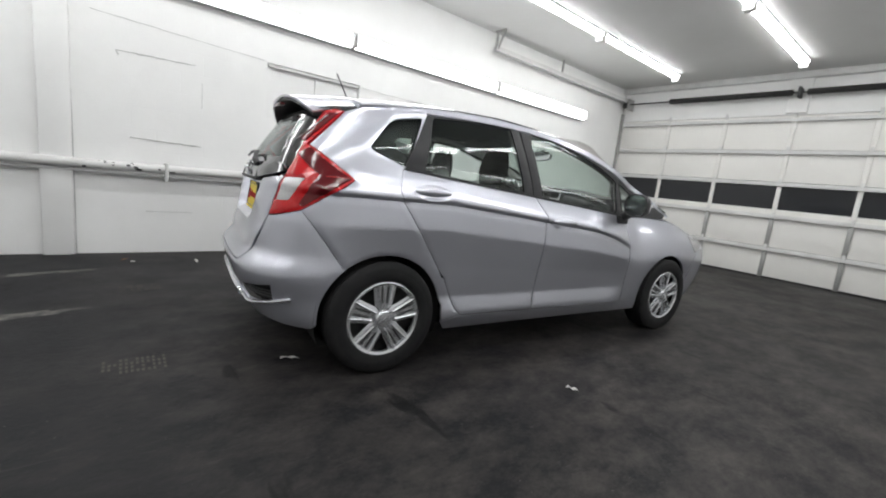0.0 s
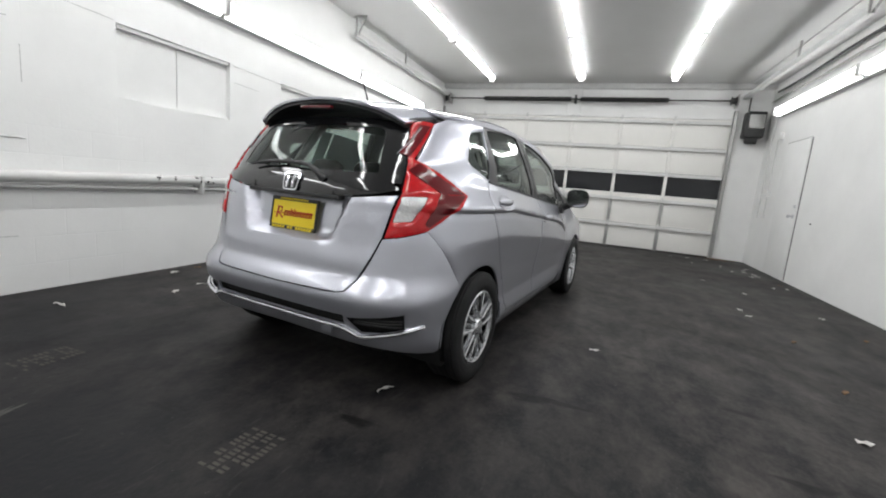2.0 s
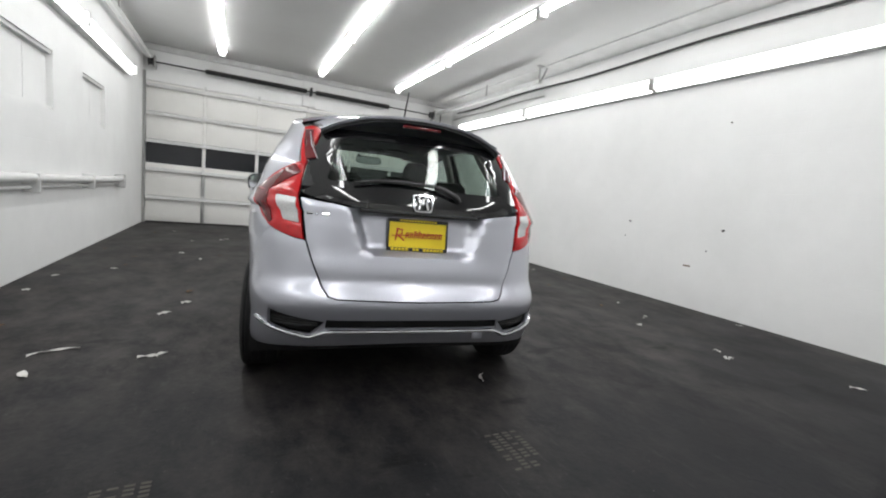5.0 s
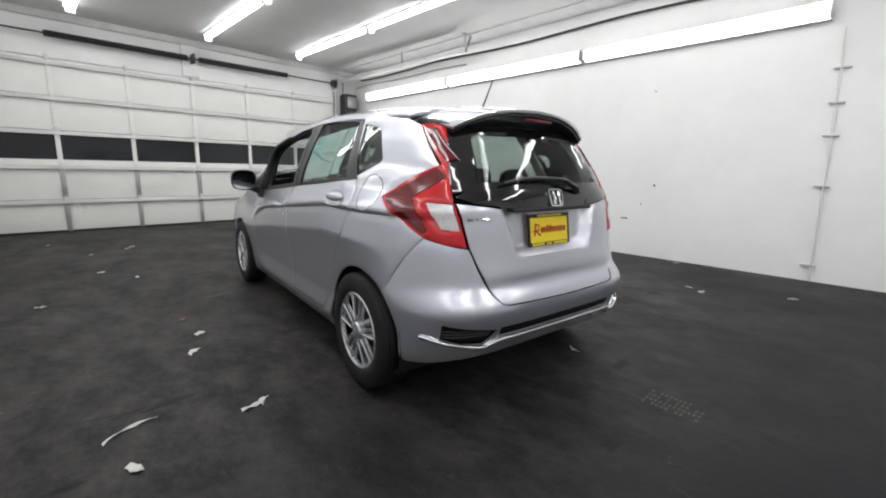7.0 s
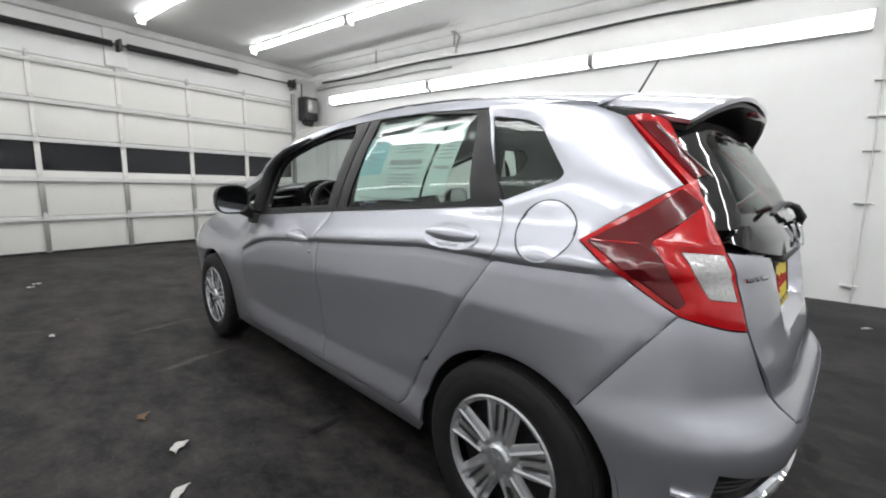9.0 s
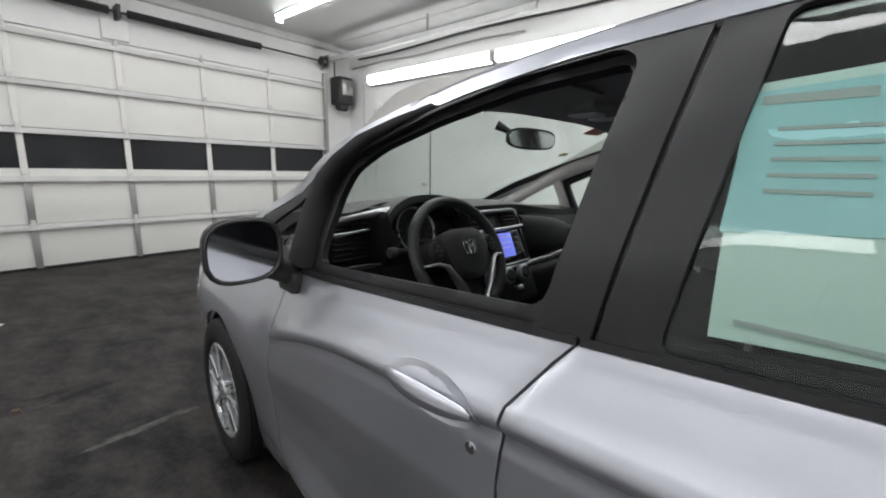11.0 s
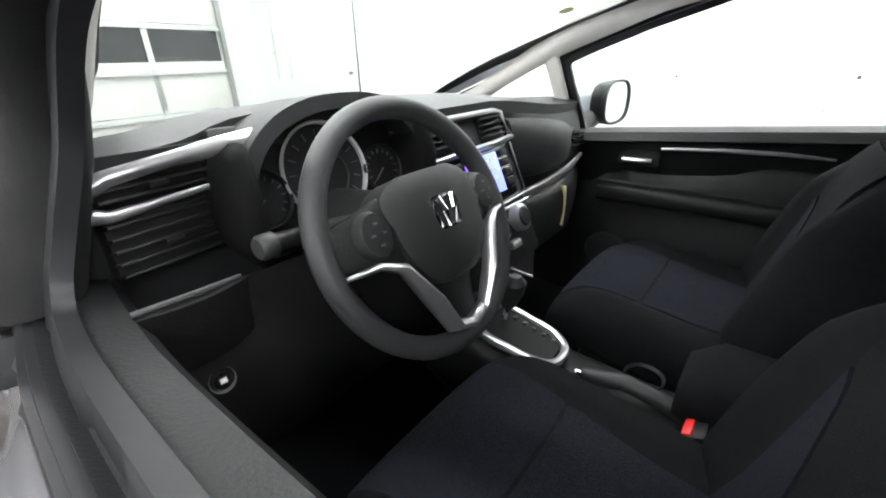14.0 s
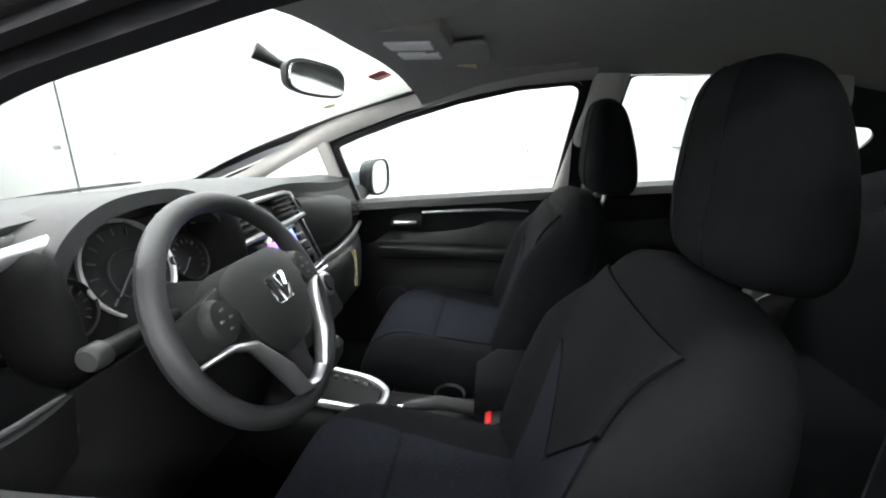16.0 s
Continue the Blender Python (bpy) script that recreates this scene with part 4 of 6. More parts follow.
    # window sill cap between skin and inner trim
    for i, s in enumerate((1, -1)):
        for (y0, y1), pa in (((0.07, 0.965), rr[i]), ((0.985, 1.885), ff[i])):
            def cap(u, v, y0=y0, y1=y1, s=s):
                y = y0 + (y1 - y0) * u
                z = 1.012 - 0.083 * (y - 0.97)
                prof = [(-0.010, -0.03), (-0.012, 0.004), (-0.022, -0.004), (-0.030, 0.006), (-0.055, 0.006), (-0.085, -0.004), (-0.098, -0.03)]
                k = v * (len(prof) - 1)
                j = min(int(k), len(prof) - 2)
                dx, dz = (prof[j][m] + (prof[j + 1][m] - prof[j][m]) * (k - j) for m in (0, 1))
                return (s * (half(y, z) + dx), y, z + dz)
            finish("sill_cap", *grid(24, 24, cap), M_CABIN, pa, "dark padded door top")
    return body, doors


def top_and_tail(body):
    def roof(u, v):
        y = -0.12 + v * (1.58 - 0.10 * (2 * u - 1) ** 2 + 0.10)
        xr = half(max(y, 0.35), RAIL(y) + 0.008)
        if y < YR:
            xr = Vector(skin(cy(y, RAIL(y) + 0.008), RAIL(y) + 0.008)).x
        x = (2 * u - 1)
        z = CREST(y) - (CREST(y) - RAIL(y) - 0.008) * abs(x) ** 2.8
        return (x * xr, y, z)
    finish("roof_panel", *slab(40, 36, roof, 0.012), M_PAINT, body)
    for s in (1, -1):
        groove = [(s * 0.565 * (1 - 0.12 * step01(0.4, -0.1, y)), y, CREST(y) - (CREST(y) - RAIL(y)) * (0.565 / 0.62) ** 2.8 + 0.004) for y in np.linspace(-0.08, 1.28, 24)]
        finish("roof_moulding", *tube(groove, 0.006, 6, True, 0.5), M_FRAME, body, "black roof drip moulding")
    # windscreen
    def screen(u, v):
        x = 2 * u - 1
        y = 1.57 - 0.10 * x * x + v * (2.72 - 0.16 * x * x - (1.57 - 0.10 * x * x))
        xr = half(min(y, 2.1), max(RAIL(y) - 0.012, 0.9)) - 0.035 + 0.02 * v
        zc = 1.452 - (1.452 - 0.975) * v + 0.045 * math.sin(math.pi * v)
        z = zc - (zc - RAIL(y) - 0.004) * abs(x) ** 3.0
        return (x * xr, y, z)
    for u0 in (0.0, 0.955):
        finish("glass_border", *slab(3, 24, lambda u, v: tuple(Vector(screen(u0 + 0.045 * u, v)) - Vector((0, 0, 0.008))), 0.003), M_FRAME, body, "black printed windscreen border")
    o = finish("windscreen", *slab(30, 24, screen, 0.005), M_GLASS, body, "clear laminated windscreen")
    o.visible_shadow = False
    for u0, u1 in ((0.16, 0.50), (0.47, 0.84)):
        arm = [Vector(screen(u0 + (u1 - u0) * k / 8, 0.955 - 0.05 * k / 8)) + Vector((0, 0, 0.014)) for k in range(9)]
        finish("wiper", *tube(arm, [0.010] + [0.006] * 7 + [0.004], 6), M_BLACK, body, "black windscreen wiper")
    # bonnet, nose
    def bonnet(u, v):
        x = 2 * u - 1
        y = 2.70 - 0.14 * x * x + v * (0.52 - 0.10 * x * x)
        ye, ze = 2.56 + 0.42 * v, 0.91 - 0.13 * v ** 1.4
        w = Vector(skin(cy(ye, ze), ze)).x - 0.004
        z = 0.955 - 0.13 * v ** 1.4 - 0.045 * x ** 4
        return (x * w, y, z)
    finish("bonnet", *slab(24, 16, bonnet, 0.02), M_PAINT, body, "silver bonnet")
    nose = [(cy(y, z), z) for y, z in ((2.875, 0.24), (2.872, 0.40), (2.955, 0.62), (3.055, 0.738))] + [(c, 0.76) for c in np.linspace(cy(3.08, 0.76), 3.95, 12)] + [(c, 0.22) for c in np.linspace(3.95, cy(2.90, 0.22), 12)]
    panel("front_bumper", nose, M_PAINT, body, step=0.05)
    def grille(u, v):
        x = 2 * u - 1
        f = math.acos(min(abs(x) * 0.72 / half(YF, 0.75), 1) ** (1 / 0.18))
        p = Vector(skin(math.copysign(YF + 0.65 + 1.2 * f / (math.pi / 2), x), 0.755))
        return tuple(Vector(bonnet(u, 1.0)).lerp(p, v) - Vector((0, 0, 0.004)))
    finish("grille", *slab(30, 6, grille, 0.01), M_GLOSSBLACK, body, "gloss black grille band under the bonnet")
    panel("headlamp", rounded(side((2.86, 0.80), (3.02, 0.76), (3.16, 0.75), (3.10, 0.70), (2.95, 0.66)), 0.01), M_CLEAR, body, "clear headlamp lens", off=0.006)
    finish("wiper_cowl", *slab(20, 3, lambda u, v: (1.24 * (u - 0.5), 2.66 + 0.10 * v - 0.16 * (2 * u - 1) ** 2, 0.955 - 0.01 * v), 0.03), M_BLACK, body, "black cowl under the windscreen")

    # tailgate, rear glass, black garnish
    gate = empty("tailgate", car, "silver hatch lid with rear window and badge")
    lower = [(-0.573, 0.985), (-0.555, 0.90), (-0.538, 0.79), (-0.504, 0.69), (-0.456, 0.586), (-0.428, 0.549), (-0.39, 0.540), (0, 0.531), (0.39, 0.540), (0.428, 0.549), (0.456, 0.586), (0.504, 0.69), (0.538, 0.79), (0.555, 0.90), (0.573, 0.985),
             (0.48, 0.975), (0.33, 0.955), (-0.33, 0.955), (-0.48, 0.975)]

    def lid(c, z, off):
        p = Vector(skin(c, z, off))
        x = abs(p.x)
        # the dished field round the plate
        d = step01(0.36 - 0.35 * (0.95 - z), 0.30 - 0.35 * (0.95 - z), x) * step01(0.735, 0.775, z)
        bulge = 0.010 * math.exp(-((z - 0.66) / 0.06) ** 2)
        return (p.x, p.y + 0.058 * d - bulge, p.z)
    finish("lid_panel", *patch(shrink(tail(*lower), 0.003), lid, (), 0.016, 0.012), M_PAINT, gate)
    g = patch(shrink(rounded(tail((-0.575, 1.005), (-0.49, 0.980), (-0.33, 0.958), (0, 0.95), (0.33, 0.958), (0.49, 0.980), (0.575, 1.005), (0.50, 1.042), (0, 1.036), (-0.50, 1.042)), 0.008), 0.001), skin, (), 0.03, 0.03, 0.014, 0.006)
    finish("garnish", *g, M_GLOSSBLACK, gate, "gloss black garnish strip")
    gl = [(-0.568, 1.036), (0, 1.030), (0.568, 1.036), (0.550, 1.13), (0.473, 1.332), (0, 1.345), (-0.473, 1.332), (-0.550, 1.13)]
    inner = rounded(tail((-0.455, 1.075), (0, 1.07), (0.455, 1.075), (0.40, 1.27), (0.36, 1.295), (0, 1.30), (-0.36, 1.295), (-0.40, 1.27)), 0.03)
    finish("window_border", *patch(tail(*gl), skin, [inner], 0.03, 0.008, 0.001), M_GLOSSBLACK, gate, "black printed glass border")
    o = finish("window_pane", *patch(shrink(inner, -0.004), skin, (), 0.03, 0.004, -0.001), M_TINT, gate, "dark tinted rear window")
    o.visible_shadow = False
    # wiper
    wp = [(-0.33, 1.062), (-0.22, 1.080), (-0.10, 1.086), (0.05, 1.082)]
    finish("wiper", *join(tube([skin(cx(x, z), z, 0.022) for x, z in wp], [0.006, 0.008, 0.009, 0.010], 8), tube([skin(cx(x, z), z, o) for x, z, o in ((0.03, 1.084, 0.022), (0.10, 1.068, 0.032), (0.17, 1.035, 0.030), (0.19, 1.02, 0.01))], [0.010, 0.012, 0.015, 0.018], 10)), M_BLACK, gate, "black rear wiper arm")
    finish("boot_grip", *box(-0.30, REAR(0.95) - 0.012, 0.938, 0.30, REAR(0.95) + 0.04, 0.956, 0.006), M_BLACK, gate, "black lip over the plate")
    # badge: a plain rounded shield with two posts and a bar
    def at(x, z, off):
        return Vector(skin(cx(x, z), z, off))
    sh = rounded([(-0.055, 1.035), (0.055, 1.035), (0.046, 0.955), (-0.046, 0.955)], 0.02, 5)
    parts = [patch([(cx(x, z), z) for x, z in sh], skin, [[(cx(x * 0.86, 0.995 + (z - 0.995) * 0.84), 0.995 + (z - 0.995) * 0.84) for x, z in sh]], 0.01, 0.012, 0.026, 0.003)]
    parts += [tube([at(q * 0.024, 1.022, 0.024), at(q * 0.017, 0.995, 0.026), at(q * 0.020, 0.966, 0.024)], [0.008, 0.007, 0.008], 8) for q in (-1, 1)]
    finish("badge", *join(*parts), M_CHROME, gate, "chrome maker's badge")
    bars = [((-0.570, 0.913), (-0.545, 0.913)), ((-0.530, 0.913), (-0.522, 0.913)), ((-0.505, 0.913), (-0.475, 0.913))]
    V, F = [], []
    for a, b in bars:
        a, b = (a[0] + 0.035, a[1]), (b[0] + 0.035, b[1])
        V, F = join((V, F), tube([at(*a, 0.004), at(*b, 0.004)], 0.0085, 6, True, 0.8))
    finish("model_mark", V, F, M_CHROME, gate, "small chrome bars of a model mark")
    # number plate with a dealer's sheet
    tilt = Matrix.Translation((-0.005, -0.546, 0.842)) @ Matrix.Rotation(radians(-7.5), 4, "X")
    P = empty("number_plate", car, "yellow dealer plate in a black frame")
    finish("plate_frame", *moved(join(box(-0.157, 0, -0.080, 0.157, 0.012, -0.062, 0.003), box(-0.157, 0, 0.062, 0.157, 0.012, 0.080, 0.003), box(-0.157, 0, -0.064, -0.146, 0.012, 0.064, 0.003), box(0.146, 0, -0.064, 0.157, 0.012, 0.064, 0.003)), tilt), M_BLACK, P, "black plastic plate frame")
    finish("plate_sheet", *moved(box(-0.150, 0.004, -0.074, 0.150, 0.010, 0.074), tilt), M_YELLOW, P, "bright yellow sheet")
    V, F = [], []
    for i in range(15):
        if i in (5, 8):
            continue
        V, F = join((V, F), box(-0.135 + i * 0.0182, -0.0015, -0.078, -0.135 + i * 0.0182 + 0.013, 0.002, -0.065))
    for i in range(13):
        V, F = join((V, F), box(-0.095 + i * 0.0148, -0.0015, 0.066, -0.095 + i * 0.0148 + 0.010, 0.002, 0.076))
    finish("frame_marks", *moved((V, F), tilt), M_YELLOW, P, "yellow lettering bars")["kind"] = "stuff"
    ink = [tube([(-0.115 + 0.012 * k, 0.003, -0.028), (-0.105 + 0.012 * k, 0.003, 0.03)], 0.004, 6) for k in (0,)]
    ink.append(tube([(-0.110, 0.003, 0.030), (-0.080, 0.003, 0.024), (-0.083, 0.003, 0.004), (-0.105, 0.003, 0.0), (-0.072, 0.003, -0.028)], 0.004, 6))
    ink.append(tube([(-0.135, 0.003, -0.006), (0.13, 0.003, 0.008)], 0.0022, 6))
    for i in range(9):
        x = -0.062 + i * 0.0215
        ink.append(tube([(x, 0.003, -0.014), (x + 0.004, 0.003, 0.012 + 0.010 * (i in (2, 3))), (x + 0.013, 0.003, 0.010), (x + 0.012, 0.003, -0.014)], 0.0036, 6))
    finish("red_mark", *moved(join(*ink), tilt), M_REDINK, P, "red script marks as plain strokes")

    # tail lamps
    out = [(0.545, 0.790), (0.562, 0.90), (0.580, 0.985), (0.572, 1.036), (0.555, 1.13), (0.478, 1.330), (0.512, 1.338)]
    # the outline runs up the tail, then down the flank
    ox = [(cx(x, z), z) for x, z in resample(out, 0.03, False)]
    oy = [(cy(y, z), z) for y, z in resample([(-0.20, 1.335), (-0.375, 1.150), (-0.19, 1.0), (-0.42, 0.832), (-0.515, 0.795)], 0.03, False)]
    lamp = ox + oy
    e = lambda x, z, d: (cx(x, z) + d, z)
    clear = rounded([e(0.560, 0.862, 0.006), e(0.577, 0.978, 0.006), e(0.577, 0.985, 0.085), e(0.560, 0.872, 0.062)], 0.006)
    dark = rounded([(cy(y, z), z) for y, z in ((-0.368, 1.135), (-0.208, 1.0), (-0.415, 0.848), (-0.428, 0.862), (-0.345, 1.005), (-0.415, 1.095))], 0.006)
    upper = rounded([(cy(y, z), z) for y, z in ((-0.225, 1.318), (-0.384, 1.158), (-0.402, 1.172), (-0.262, 1.318))], 0.004)
    for s in (1, -1):
        L = empty("tail_lamp", car, "wrap-around red and clear tail lamp")
        fl = (lambda g: g) if s > 0 else flip
        finish("red_lens", *fl(patch(shrink(lamp, 0.002), skin, [clear, dark, upper], 0.014, 0.02, 0.008, 0.005)), M_RED, L, "glossy red lens")
        finish("clear_lens", *fl(patch(shrink(clear, 0.0015), skin, (), 0.02, 0.015, 0.006, 0.003)), M_CLEAR, L, "ribbed clear lens")
        finish("dark_lens", *fl(patch(shrink(dark, 0.0015), skin, (), 0.02, 0.015, 0.0095, 0.003)), M_REDDARK, L, "deep red corner lens")
        finish("dark_lens", *fl(patch(shrink(upper, 0.0015), skin, (), 0.02, 0.015, 0.0085, 0.003)), M_REDDARK, L, "deep red upper lens")
        finish("bright_strip", *fl(tube([skin(cy(y, z), z, 0.009) for y, z in ((-0.270, 1.300), (-0.335, 1.235), (-0.407, 1.165))], 0.003, 6, True, 0.6)), M_SATIN, L, "thin bright strip in the lens")
        finish("light_guide", *fl(tube([skin(cy(y, z), z, 0.009) for y, z in ((-0.22, 1.0), (-0.30, 0.998), (-0.42, 0.995))], 0.004, 6, True, 0.6)), M_RED, L)

    # bumper with vents and silver trim
    B = empty("rear_bumper", car, "silver rear bumper with black vents and trim bar")
    halfb = [(cx(x, z), z) for x, z in resample([(0.0, 0.527), (0.39, 0.536), (0.43, 0.546), (0.460, 0.585), (0.508, 0.69), (0.540, 0.785)], 0.03, False)]
    halfb += [(cy(y, z), z) for y, z in resample([(-0.515, 0.793), (-0.42, 0.831), (-0.226, 0.562)], 0.03, False)]
    halfb += [(cy(y, z), z) for y, z in arch(0, 0.338, 128, 184, 12)]
    halfb += [(cy(-0.36, 0.255), 0.255), (cx(0.60, 0.285), 0.285), (cx(0.3, 0.30), 0.30), (0.0, 0.305)]
    vent = [(cx(x, z), z) for x, z in ((0.435, 0.430), (0.60, 0.452))] + [(cy(y, z), z) for y, z in ((-0.54, 0.468), (-0.525, 0.392))] + [(cx(x, z), z) for x, z in ((0.60, 0.368), (0.50, 0.358))]
    # both vents and the slot are open; one full-width shell
    full = halfb + [(-c, z) for c, z in reversed(halfb[1:-1])]
    mirror = lambda poly: [(-c, z) for c, z in reversed(poly)]
    wide_slot = [(cx(x, z), z) for x, z in ((-0.43, 0.440), (0.43, 0.440), (0.435, 0.392), (-0.435, 0.392))]
    finish("bumper_skin", *patch(full, skin, [vent, mirror(vent), wide_slot], 0.02, 0.014, 0, 0.002), M_PAINT, B)
    for s in (1, -1):
        fl = (lambda g: g) if s > 0 else flip
        finish("vent_insert", *fl(patch(shrink(vent, -0.012), skin, (), 0.03, 0.006, -0.040, 0)), M_UNDER, B, "black vent recess")
        for k in range(3):
            z = 0.392 + 0.016 * k
            finish("vent_slat", *fl(tube([skin(cx(x, z), z, -0.026) for x in np.linspace(0.47, 0.70, 8)], 0.004, 6)), M_BLACK, B)
    finish("slot_insert", *patch(shrink(wide_slot, -0.012), skin, (), 0.03, 0.006, -0.030, 0), M_UNDER, B, "black slot recess")
    line = [(-0.735, 0.405), (-0.66, 0.382), (-0.515, 0.352), (-0.49, 0.352), (-0.435, 0.378), (-0.40, 0.384), (0.40, 0.384), (0.435, 0.374), (0.49, 0.346), (0.515, 0.346), (0.66, 0.380), (0.735, 0.405)]
    finish("trim_bar", *tube([skin(cx(x, z), z, 0.004) for x, z in resample(line, 0.03, False)], 0.010, 8), M_CHROME, B, "satin silver trim bar")
    finish("tow_cover", *box(0.30, REAR(0.36) - 0.006, 0.335, 0.36, REAR(0.36) + 0.01, 0.375, 0.004), M_PAINT, B)

    # roof spoiler with black underside, high brake light
    S = empty("roof_spoiler", car, "silver roof-edge spoiler with black underside")
    def spoil(u, v):
        x = 2 * u - 1
        end = -0.415 + 0.075 * abs(x) ** 3
        y = -0.105 + v * (end + 0.105)
        xr = 0.52 - 0.035 * v
        z0 = CREST(-0.10) - (CREST(-0.10) - 1.365) * abs(x) ** 2.8
        z = z0 - v * (0.030 + 0.015 * abs(x)) - 0.010 * v * v
        return (x * xr, y, z)
    finish("spoiler_blade", *slab(32, 12, spoil, 0.012), M_PAINT, S)
    def under(u, v):
        p = spoil(u, 0.05 + 0.93 * v)
        return (p[0] * 0.985, p[1] + 0.004, p[2] - 0.016 - 0.030 * (1 - v) * (1 - abs(2 * u - 1) ** 4) - 0.010 * math.sin(math.pi * v))
    finish("spoiler_underside", *slab(32, 10, under, 0.012), M_BLACK, S, "black spoiler underside")
    for s in (1, -1):
        fin = [(s * 0.512, -0.12, 1.362), (s * 0.492, -0.25, 1.338), (s * 0.470, -0.345, 1.318)]
        finish("spoiler_fin", *tube(fin, [0.014, 0.015, 0.008], 8, True, 1.3), M_BLACK, S)
    finish("brake_light", *box(-0.10, -0.43, 1.372, 0.10, -0.40, 1.384, 0.003), M_REDDARK, S, "slim high brake light")
    A = empty("antenna", car, "short black roof antenna")
    finish("mast", *tube([(-0.005, 0.0, 1.475), (-0.005, -0.03, 1.53), (-0.005, -0.083, 1.625)], [0.006, 0.0045, 0.0035], 8), M_BLACK, A)
    finish("base", *tube([(-0.005, 0.05, 1.472), (-0.005, 0.01, 1.482), (-0.005, -0.02, 1.472)], [0.010, 0.016, 0.010], 8), M_BLACK, A)


def mirrors(doors):
    for s, key in ((1, "rf"), (-1, "lf")):
        m = empty("door_mirror", car, "silver and black door mirror")
        pos = lambda x, y, z: (s * x, y, z)
        def shell(u, v):
            a = 2 * math.pi * v
            k = math.sin(math.pi / 2 * u) ** 0.5
            n = 3.0
            ca, sa = math.cos(a), math.sin(a)
            r = (abs(ca) ** n + abs(sa) ** n) ** (-1 / n)
            return pos(0.928 + 0.097 * k * ca * r, 1.920 - 0.145 * u - 0.015 * (ca * r), 1.018 + 0.080 * k * sa * r)
        finish("mirror_shell", *grid(8, 28, lambda u, v: shell(0.62 * u, v)), M_PAINT, m, "silver painted mirror cap")
        finish("mirror_housing", *grid(5, 28, lambda u, v: shell(0.62 + 0.38 * u, v)), M_FRAME, m, "black mirror housing")
        def face(u, v, d=0.0, sc=1.0):
            a = 2 * math.pi * v
            n = 3.0
            ca, sa = math.cos(a), math.sin(a)
            r = (abs(ca) ** n + abs(sa) ** n) ** (-1 / n) * u * sc
            return pos(0.928 + 0.097 * ca * r, 1.775 + d - 0.015 * ca * r, 1.018 + 0.080 * sa * r)
        finish("mirror_surround", *grid(4, 28, lambda u, v: face(0.88 + 0.12 * u, v, 0.002 - 0.006 * math.sin(math.pi * u))), M_BLACK, m)
        finish("mirror_glass", *grid(5, 28, lambda u, v: face(u, v, 0.004, 0.92)), M_CHROME, m, "mirror glass")
        finish("mirror_foot", *join(tube([pos(0.765, 1.86, 0.915), pos(0.82, 1.85, 0.940), pos(0.865, 1.84, 0.968)], [0.034, 0.03, 0.036], 10), moved(box(-0.02, -0.05, -0.03, 0.02, 0.05, 0.03, 0.01), Matrix.Translation(pos(0.785, 1.86, 0.905)))), M_BLACK, m, "black mirror foot")
        finish("turn_signal", *tube([pos(0.86, 1.918, 1.02), pos(0.92, 1.922, 1.025), pos(0.99, 1.885, 1.025)], 0.010, 8), M_CLEAR, m)


def wheel(x, y, s):
    w = empty("wheel", car, "black tyre with silver five-spoke wheel cover")
    w.matrix_basis = Matrix.Translation((x, y, 0.302)) @ (Matrix.Rotation(math.pi, 4, "Z") if s < 0 else Matrix.Identity(4))
    prof = [(0.196, -0.085), (0.205, -0.093), (0.25, -0.096), (0.285, -0.088), (0.298, -0.070)]
    for k in range(4):
        c = -0.052 + k * 0.035
        prof += [(0.301, c - 0.014), (0.301, c + 0.012), (0.294, c + 0.014), (0.294, c + 0.018)]
    prof += [(0.298, 0.078), (0.288, 0.088), (0.262, 0.096), (0.258, 0.0955), (0.254, 0.097), (0.225, 0.097), (0.205, 0.090), (0.199, 0.082)]
    finish("tyre", *lathe(prof, 56), M_RUBBER, w, "black rubber tyre")
    finish("rim_barrel", *lathe([(0.196, -0.085), (0.19, 0.03), (0.03, 0.03), (0, 0.03)], 32), M_UNDER, w, "dark steel rim")
    finish("cover_ring", *lathe([(0.200, 0.078), (0.200, 0.088), (0.194, 0.092), (0.181, 0.086), (0.178, 0.070)], 48), M_HUB, w)
    for k in range(5):
        R = Matrix.Rotation(2 * math.pi * k / 5 + math.pi / 2, 4, "X")
        def blade5(u, v):
            r = 0.040 + 0.146 * u
            h = (0.043 + 0.024 * u) * (2 * v - 1)
            return (0.064 + 0.026 * (1 - u) ** 1.0 * 0.5 + 0.010 * u - 0.006 * (2 * v - 1) ** 4, r, h)
        finish("spoke", *moved(slab(8, 8, blade5, 0.014), R), M_HUB, w)
        for h in (-0.024, 0.024):
            finish("spoke_rib", *moved(tube([(0.086, 0.058, h * 0.9), (0.083, 0.12, h * 1.35), (0.083, 0.186, h * 1.9)], 0.0075, 6), R), M_HUB, w)
        for h in (-0.014, 0.014):
            finish("spoke_slot", *moved(tube([(0.0795, 0.085, h), (0.0785, 0.13, h * 1.1), (0.0780, 0.170, h * 1.2)], 0.0042, 6, True, 1.0), R), M_UNDER, w)
    finish("hub_cap", *lathe([(0.046, 0.066), (0.046, 0.086), (0.038, 0.094), (0.0, 0.097)], 28), M_HUB, w)
    finish("hub_mark", *join(*[tube([(0.0965, a, 0.013), (0.0965, a * 0.7, -0.013)], 0.003, 6) for a in (-0.012, 0.012)]), M_CHROME, w)
    finish("valve", *tube([(0.085, 0.02, -0.17), (0.100, 0.02, -0.165)], 0.004, 6), M_BLACK, w)


